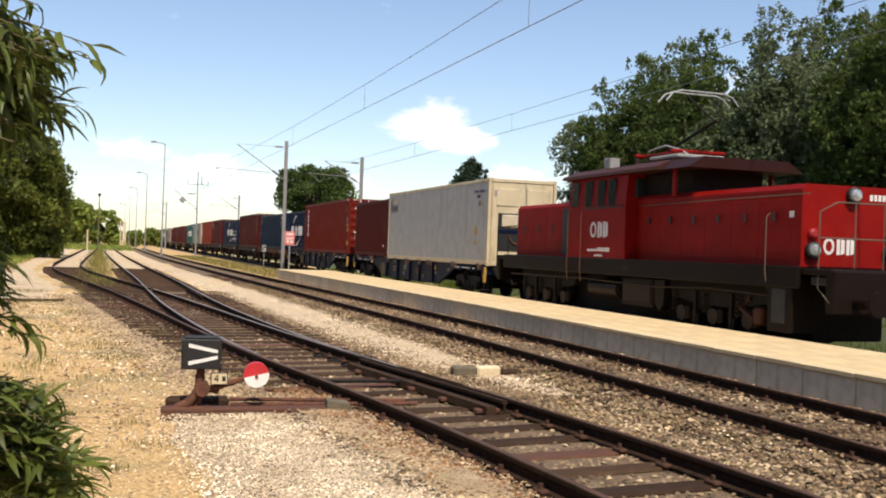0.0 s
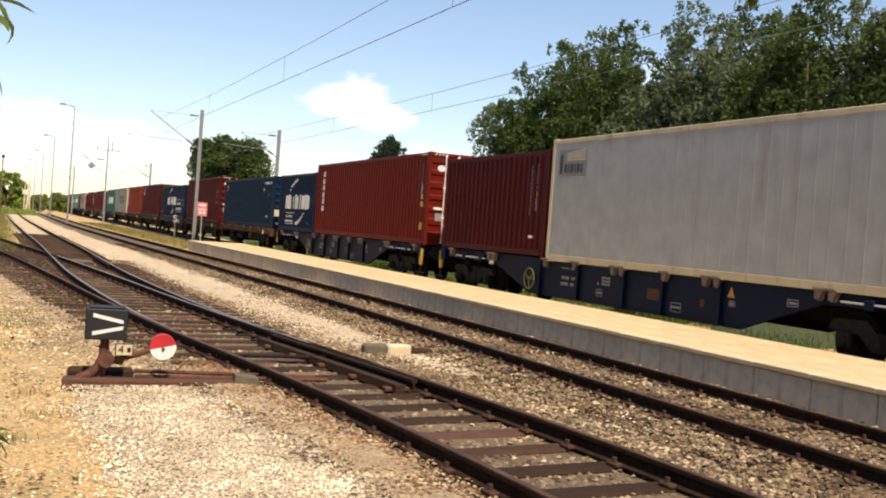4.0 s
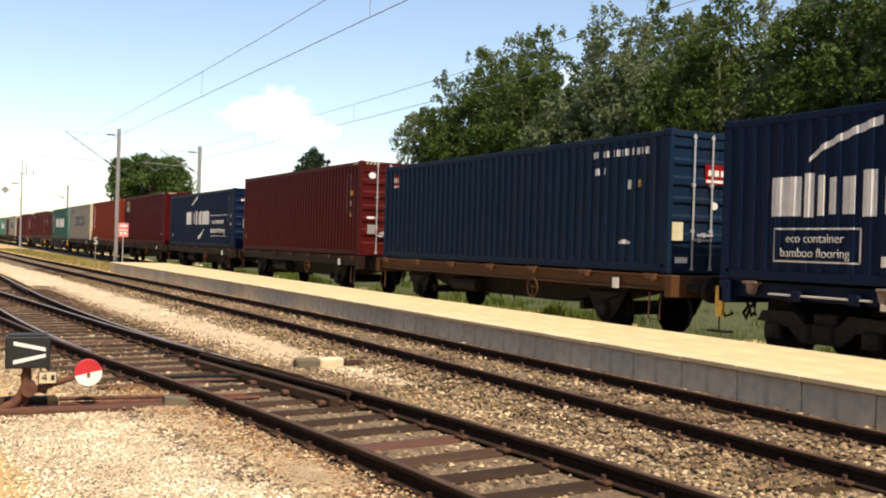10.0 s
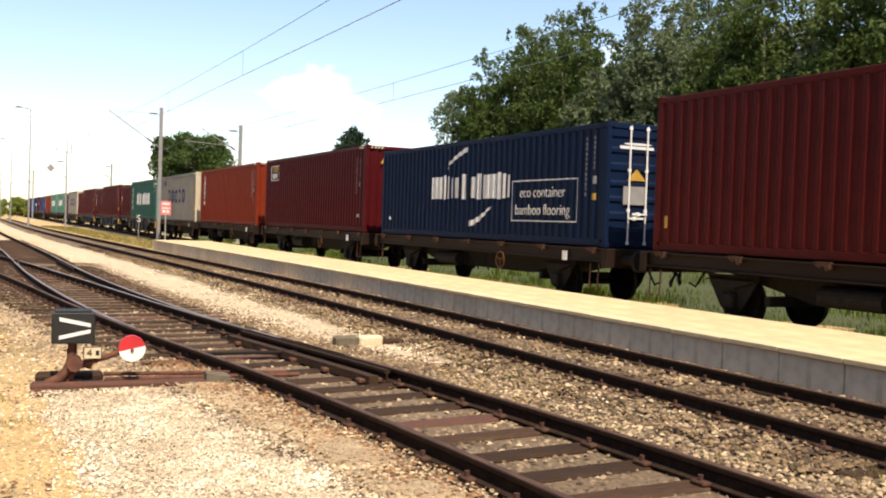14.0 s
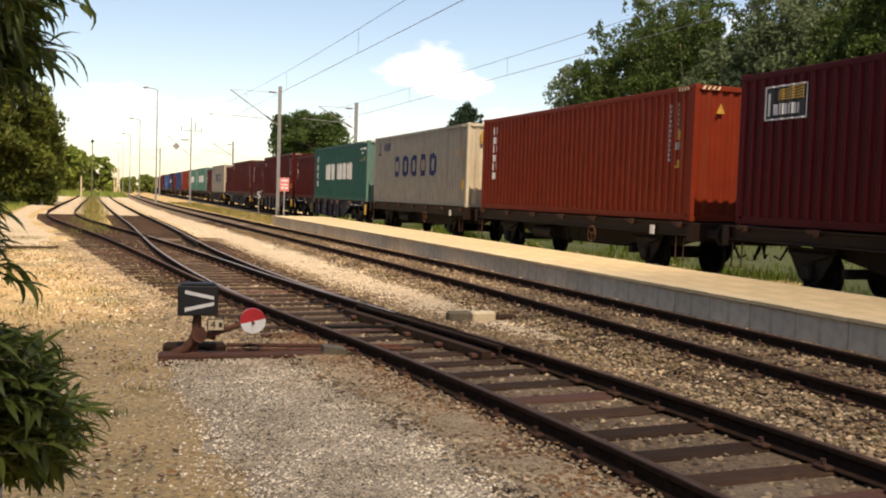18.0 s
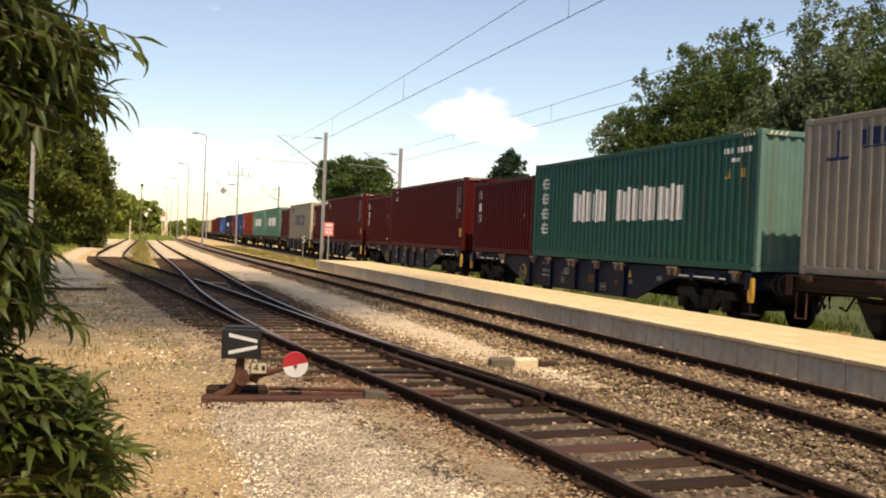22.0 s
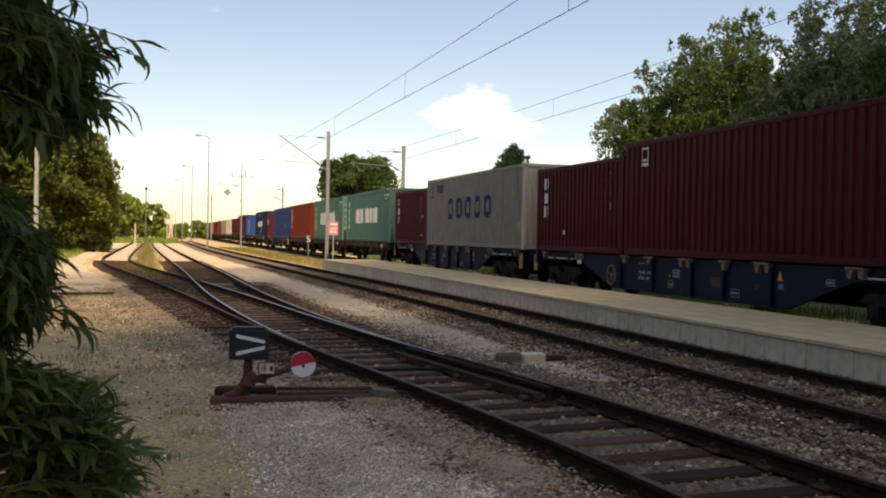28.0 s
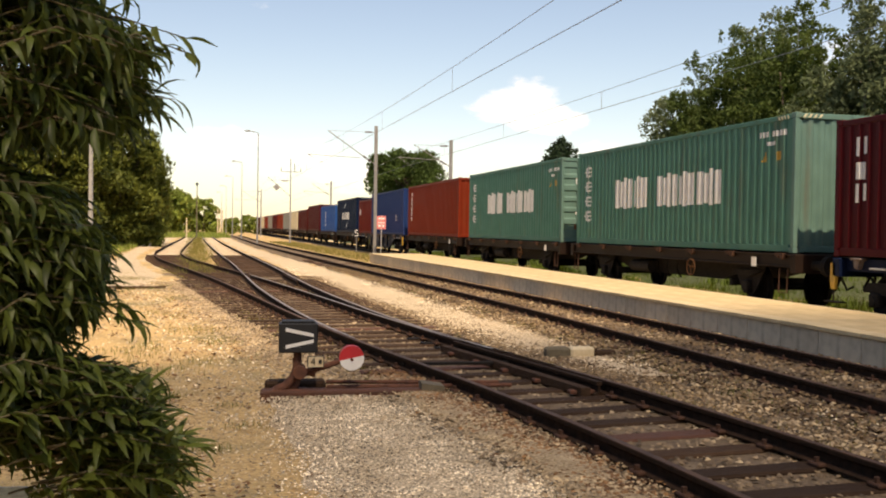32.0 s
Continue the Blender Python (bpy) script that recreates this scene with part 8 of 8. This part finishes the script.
def build_stones():
    rng = np.random.default_rng(5)

    def bed(pts, n, y0, y1, half, lo, hi, z, skip=None):
        s = rng.uniform(0, 1, n) ** 1.5
        y = y0 + (y1 - y0) * s
        o = rng.uniform(-half, half, n)
        x = np.interp(y, [p[1] for p in pts], [p[0] for p in pts]) + o
        size = rng.uniform(lo, hi, n) * (1 + 0.35 * s)
        return np.stack([x, y, z + rng.uniform(-0.006, 0.014, n)], 1), size

    a, sa = bed(LA, 14000, 3.2, 34, 1.75, 0.016, 0.036, GROUND + 0.026)
    heap("ballast_stones", a, sa, "stone", "grey and brown ballast stones between the near rails", "ballast", 1)
    b, sb = bed(LB, 14000, 5.5, 44, 1.65, 0.016, 0.038, GROUND + 0.060)
    heap("ballast_stones", b, sb, "stone_b", "rust dusted ballast stones under the platform track", "ballast", 2)
    n = 12000
    s = rng.uniform(0, 1, n) ** 1.4
    y = 3.0 + 22 * s
    k = rng.uniform(0, 1, n)
    xa = np.interp(y, [p[1] for p in LA], [p[0] for p in LA]) + 1.1
    xb = np.interp(y, [p[1] for p in LB], [p[0] for p in LB]) - 1.1
    heap("ballast_stones", np.stack([xa + (xb - xa) * k, y, np.full(n, GROUND + 0.022)], 1), rng.uniform(0.012, 0.032, n), "stone_b", "loose mixed stones between the tracks", "ballast", 3)
    n = 64000
    y = 3.6 + 7.4 * rng.uniform(0, 1, n) ** 1.2
    xr = np.interp(y, [p[1] for p in LA], [p[0] for p in LA]) - 1.0
    x = xr - 3.9 * rng.uniform(0, 1, n) ** 1.1
    edge = path_edge(y) + rng.normal(0, 0.16, n)
    keep = (x > edge) | (rng.uniform(0, 1, n) < 0.10)
    x, y, n = x[keep], y[keep], int(keep.sum())
    rise = np.array([0.018 * noise.noise((a * 2.1, b * 2.1, 11.0)) for a, b in zip(x, y)])
    heap("gravel_chips", np.stack([x, y, GROUND + 0.036 + rise], 1), rng.uniform(0.0055, 0.014, n), "chip", "loose pale limestone chips on the ground", "gravel", 4, flat=0.6)
    n = 12000
    y = 3.6 + 9.4 * rng.uniform(0, 1, n) ** 1.2
    x = np.interp(y, [p[1] for p in LA], [p[0] for p in LA]) - 1.0 - 4.6 * rng.uniform(0, 1, n)
    heap("tan_chips", np.stack([x, y, np.full(n, GROUND + 0.022)], 1), rng.uniform(0.005, 0.013, n), "chip_b", "tan and brown chips mixed into the ground", "gravel", 14, flat=0.7)
    n = 7000
    y = 9 + 26 * rng.uniform(0, 1, n)
    x = np.interp(y, [p[1] for p in LA], [p[0] for p in LA]) - 1.3 - np.abs(rng.normal(0, 1.8, n))
    heap("gravel_chips", np.stack([x, y, np.full(n, GROUND + 0.01)], 1), rng.uniform(0.010, 0.026, n), "chip", "loose chips scattered over the path", "gravel", 5, flat=0.6)
    n = 9000
    y = 12 + 34 * rng.uniform(0, 1, n)
    k = rng.uniform(0, 1, n)
    xa = np.maximum(np.interp(y, [p[1] for p in LA], [p[0] for p in LA]), np.interp(y, [p[1] for p in LR], [p[0] for p in LR])) + 1.3
    xb = np.interp(y, [p[1] for p in LB], [p[0] for p in LB]) - 1.3
    heap("gravel_chips", np.stack([xa + (xb - xa) * k, y, np.full(n, GROUND + 0.028)], 1), rng.uniform(0.014, 0.030, n), "chip", "pale stones strewn between two tracks", "gravel", 6, flat=0.6)
    n = 6000
    y = 11 + 26 * rng.uniform(0, 1, n) ** 1.3
    x = np.maximum(np.interp(y, [p[1] for p in LA], [p[0] for p in LA]), np.interp(y, [p[1] for p in LR], [p[0] for p in LR])) + 1.6 + rng.normal(0, 0.28, n)
    heap("edge_stones", np.stack([x, y, np.full(n, GROUND + 0.035)], 1), rng.uniform(0.014, 0.034, n), "stone_b", "brown stones spilled over the pale gravel", "ballast", 16)
    n = 2400
    y = 3.2 + 9 * rng.uniform(0, 1, n)
    x = np.interp(y, [p[1] for p in LA], [p[0] for p in LA]) - 1.15 + rng.normal(0, 0.15, n)
    heap("leaf_litter", np.stack([x, y, np.full(n, -0.135)], 1), rng.uniform(0.010, 0.030, n), "litter", "dead brown leaves blown along the rail", "leaves", 15, flat=0.5)
    n = 6500
    y = 3.2 + 8.6 * rng.uniform(0, 1, n)
    x = np.interp(y, [p[1] for p in LA], [p[0] for p in LA]) - 1.22 + rng.normal(0, 0.20, n)
    heap("shoulder_stones", np.stack([x, y, np.full(n, -0.140)], 1), rng.uniform(0.008, 0.024, n), "chip_b", "tan stones and chips banked against the rail", "gravel", 21, flat=0.7)
    # pale broken stones strewn over both beds
    for ln, n, y1, half, z, sd in ((LA, 800, 22, 1.0, GROUND + 0.036, 22), (LB, 4200, 34, 1.6, GROUND + 0.070, 23)):
        s = rng.uniform(0, 1, n) ** 1.5
        y = 3.4 + (y1 - 3.4) * s
        x = np.interp(y, [p[1] for p in ln], [p[0] for p in ln]) + rng.uniform(-half, half, n)
        keep = np.array([noise.noise((a * 1.3, b * 0.8, sd)) > -0.05 for a, b in zip(x, y)])
        heap("pale_stones", np.stack([x, y, np.full(n, z)], 1)[keep], (rng.uniform(0.014, 0.036, n) * (1 + 0.3 * s))[keep], "chip_b", "pale broken stones strewn over the ballast", "ballast", sd)
    n = 5000
    y = 3.4 + 20 * rng.uniform(0, 1, n) ** 1.4
    k = rng.uniform(0, 1, n)
    xa = np.interp(y, [p[1] for p in LA], [p[0] for p in LA]) + 0.95
    xb = np.interp(y, [p[1] for p in LB], [p[0] for p in LB]) - 0.95
    heap("pale_stones", np.stack([xa + (xb - xa) * k, y, np.full(n, GROUND + 0.035)], 1), rng.uniform(0.012, 0.034, n), "chip_b", "tan broken stones between two tracks", "ballast", 24)
    n = 9000
    y = 9 + 24 * rng.uniform(0, 1, n) ** 1.2
    x = np.interp(y, [p[1] for p in LA], [p[0] for p in LA]) - 1.75 + rng.normal(0, 0.33, n)
    heap("edge_stones", np.stack([x, y, np.full(n, GROUND + 0.024)], 1), rng.uniform(0.010, 0.028, n) * (1 + 0.012 * y), "chip_b", "tan stones over the edge of the ballast", "ballast", 27)
    # dead leaves and bits of bark on the trodden ground
    n = 5000
    y = 5 + 27 * rng.uniform(0, 1, n) ** 1.3
    x = np.interp(y, [p[1] for p in LA], [p[0] for p in LA]) - 1.5 - 5.5 * rng.uniform(0, 1, n)
    keep = np.array([noise.noise((a * 0.9, b * 0.5, 31.0)) + 0.4 * noise.noise((a * 2.6, b * 1.4, 7.0)) > 0.05 for a, b in zip(x, y)])
    heap("leaf_litter", np.stack([x, y, np.full(n, GROUND + 0.022)], 1)[keep], (rng.uniform(0.010, 0.030, n) * (1 + 0.02 * y))[keep], "litter", "dead brown leaves scattered over the path", "leaves", 25, flat=0.25)
    n = 1600
    x, y = rng.normal(-0.35, 0.32, n), rng.normal(4.7, 0.5, n)
    heap("leaf_litter", np.stack([x, y, np.full(n, GROUND + 0.020)], 1), rng.uniform(0.010, 0.026, n), "litter", "dead brown leaves under the bush", "leaves", 28, flat=0.25)
    # a few whiter broken stones beside the platform track
    n = 90
    heap("broken_stones", np.stack([rng.normal(6.05, 0.22, n), rng.normal(8.1, 0.4, n), np.full(n, GROUND + 0.05)], 1), rng.uniform(0.012, 0.032, n), "chip", "heap of broken white stones", "stones", 7)


def line_dir(pts, y):
    i = min(range(len(pts)), key=lambda j: abs(pts[j][1] - y))
    a, b = pts[max(i - 1, 0)], pts[min(i + 1, len(pts) - 1)]
    return math.degrees(math.atan2(-(b[0] - a[0]), b[1] - a[1]))


def build_sleepers():
    def sleeper_mesh(length):
        return box_mesh("sleeper", -length / 2, length / 2, -0.125, 0.125, -0.15, 0.0, b=0.018)
    rng = random.Random(3)
    y = -1.5
    i = 0
    clip = Geo().box(-0.13, -0.045, -0.07, 0.07, 0.0, 0.035, b=0.01).box(0.045, 0.13, -0.07, 0.07, 0.0, 0.035, b=0.01).cyl((-0.09, 0, 0.03), (-0.09, 0, 0.075), 0.022, n=6).cyl((0.09, 0, 0.03), (0.09, 0, 0.075), 0.022, n=6).mesh("rail_clip")
    while y < 62:
        long = 1.0 if y < 12 else (1.0 + min(0.75, (y - 12) / 26) if y < 34 else 1.0)
        x = line_x(LA, y)
        ln = 2.55 * long
        if 12 <= y < 34:
            x = (line_x(LA, y) + line_x(LR, y)) / 2
        red = i in (9, 10, 15, 22) or rng.random() < 0.04
        part("sleeper", sleeper_mesh(round(ln, 1)), "sleeper_red" if red else "sleeper", TRACKS["a"],
             m=pose(x + rng.uniform(-0.05, 0.05), y, -0.150, 0, 0, line_dir(LA, y) + rng.uniform(-1.2, 1.2)))
        if y < 34:
            for off in (-GAUGE, GAUGE):
                part("rail_clip", clip, "rust_steel", TRACKS["a"], m=pose(line_x(LA, y) + off, y, -0.149, 0, 0, line_dir(LA, y)))
        y += 0.63 + rng.uniform(-0.02, 0.02)
        i += 1
    y = 36.0
    while y < 62:
        part("sleeper", sleeper_mesh(2.6), "sleeper", TRACKS["r"], m=pose(line_x(LR, y), y, -0.152, 0, 0, line_dir(LR, y)))
        y += 0.63
    y = 1.5
    while y < 55:
        part("sleeper", sleeper_mesh(2.6), "sleeper_red" if rng.random() < 0.12 else "sleeper", TRACKS["b"],
             m=pose(line_x(LB, y), y, -0.158 + rng.uniform(-0.012, 0.006), 0, 0, line_dir(LB, y) + rng.uniform(-1, 1)))
        if y < 36:
            for off in (-GAUGE, GAUGE):
                part("rail_clip", clip, "rust_steel", TRACKS["b"], m=pose(line_x(LB, y) + off, y, -0.149, 0, 0, line_dir(LB, y)))
        y += 0.65 + rng.uniform(-0.02, 0.02)
    y = 0.0
    while y < 75:
        part("sleeper", sleeper_mesh(2.6), "sleeper", TRACKS["c"], m=pose(TRAIN_X, y, -0.152))
        y += 0.65
    # slide plates and stretcher under the switch blades
    for k in range(7):
        yy = 11.9 + 0.63 * k
        for off in (-GAUGE, GAUGE):
            part("slide_plate", box_mesh("slide_plate", -0.2, 0.2, -0.09, 0.09, 0, 0.02, b=0.005), "darkiron", TRACKS["r"], m=pose(line_x(LA, yy) + off + (0.1 if off < 0 else -0.1), yy, -0.149))
    part("stretcher_bar", Geo().box(-0.80, 0.80, -0.03, 0.03, -0.10, -0.06, b=0.01), "darkiron", TRACKS["r"], m=pose(line_x(LA, 12.3), 12.3, 0))
    for off, prof in ((GAUGE - 0.13, RAIL), (GAUGE - 0.30, [(-0.06, -0.149), (0.06, -0.149), (0.06, -0.06), (-0.06, -0.06)])):
        g = Geo()
        sweep(g, [p for p in offset_line(LA, off) if 10.0 <= p[1] <= 14.2], prof)
        part("switch_blade" if prof is RAIL else "blade_timber", g, "rail" if prof is RAIL else "sleeper", TRACKS["r"])
    for k in range(5):
        yy = 10.2 + 0.85 * k
        part("slide_chair", box_mesh("slide_chair", -0.24, 0.12, -0.06, 0.06, 0, 0.05, b=0.012), "iron", TRACKS["r"], m=pose(line_x(LA, yy) + GAUGE - 0.18, yy, -0.150))
    # check rails by the crossing
    g = Geo()
    ln = [p for p in offset_line(LA, -GAUGE + 0.11) if 30 <= p[1] <= 35.5]
    sweep(g, ln, RAIL)
    part("check_rail", g, "rail", TRACKS["a"])
    g = Geo()
    ln = [p for p in offset_line(LR, GAUGE - 0.11) if 30 <= p[1] <= 35.5]
    sweep(g, ln, RAIL)
    part("check_rail", g, "rail", TRACKS["r"])


def build_platform_pieces():
    y0, y1, x1, top = PLATFORM_BOX
    rng = random.Random(9)
    blk = box_mesh("edge_block", -0.03, 0.06, 0.008, 0.992, -0.40, top - 0.065, b=0.008)
    cop = box_mesh("coping_slab", -0.065, 0.30, 0.004, 0.996, top - 0.062, top + 0.001, b=0.006)
    y = y0
    while y < y1 - 0.01:
        a = math.degrees(math.atan2(platform_front(y) - platform_front(y + 1), 1.0))
        part("edge_block", blk, "concrete", PLATFORM, m=pose(platform_front(y) + rng.uniform(-0.004, 0.004), y, 0, 0, 0, a))
        part("coping_slab", cop, "coping", PLATFORM, m=pose(platform_front(y), y, rng.uniform(-0.002, 0.002), 0, 0, a))
        y += 1.0
    # paving slabs in rows along the platform
    w = 0.5
    row = 0
    y = y0
    while y < y1 - 0.01:
        xa = platform_front(y) + 0.31
        n = 3
        sw = (x1 - xa) / n
        for k in range(n):
            if y < 3 or y > 45:
                if k:
                    continue
                me = box_mesh("paving_slab", 0.004, sw * n - 0.004, 0.004, 1.0 - 0.004, top - 0.05, top, b=0.006)
            else:
                me = box_mesh("paving_slab", 0.004, sw - 0.004, 0.004, 1.0 - 0.004, top - 0.05, top, b=0.006)
            part("paving_slab", me, "paving", PLATFORM, m=pose(xa + k * sw, y, rng.uniform(-0.0015, 0.0015)))
        y += 1.0
    part("back_kerb", Geo().box(x1 - 0.02, x1 + 0.08, y0, y1, -0.4, top - 0.004, b=0.01), "concrete", PLATFORM)
    part("end_wall", Geo().box(platform_front(y1) - 0.03, x1 + 0.08, y1, y1 + 0.08, -0.4, top, b=0.01), "concrete", PLATFORM)


build_stones()
build_sleepers()
build_platform_pieces()


# ---------------------------------------------------------------- what moves
def motions():
    for ob, c0, z in MOVERS:
        walk(ob, [(t, pose(TRAIN_X, c0 - run(t), z)) for t in range(0, 33)])
    # the cloud's shade crosses the near yard from the left at second 17 and again from second 23 on
    far = SUN_DIR * (360 / SUN_DIR.z)
    walk(CLOUD, [(t, Matrix.Translation(Vector((13.0 * (t - 16.0), -36, 0)) + far)) for t in (0, 8, 16, 24, 32)])
    steps = [i / 15 for i in range(0, 481)]
    turn = [math.degrees(run(t) / 0.46) for t in steps]
    for ob, y in WHEELS:
        walk(ob, [(t, pose(0, y, 0.46, a)) for t, a in zip(steps, turn)])


motions()
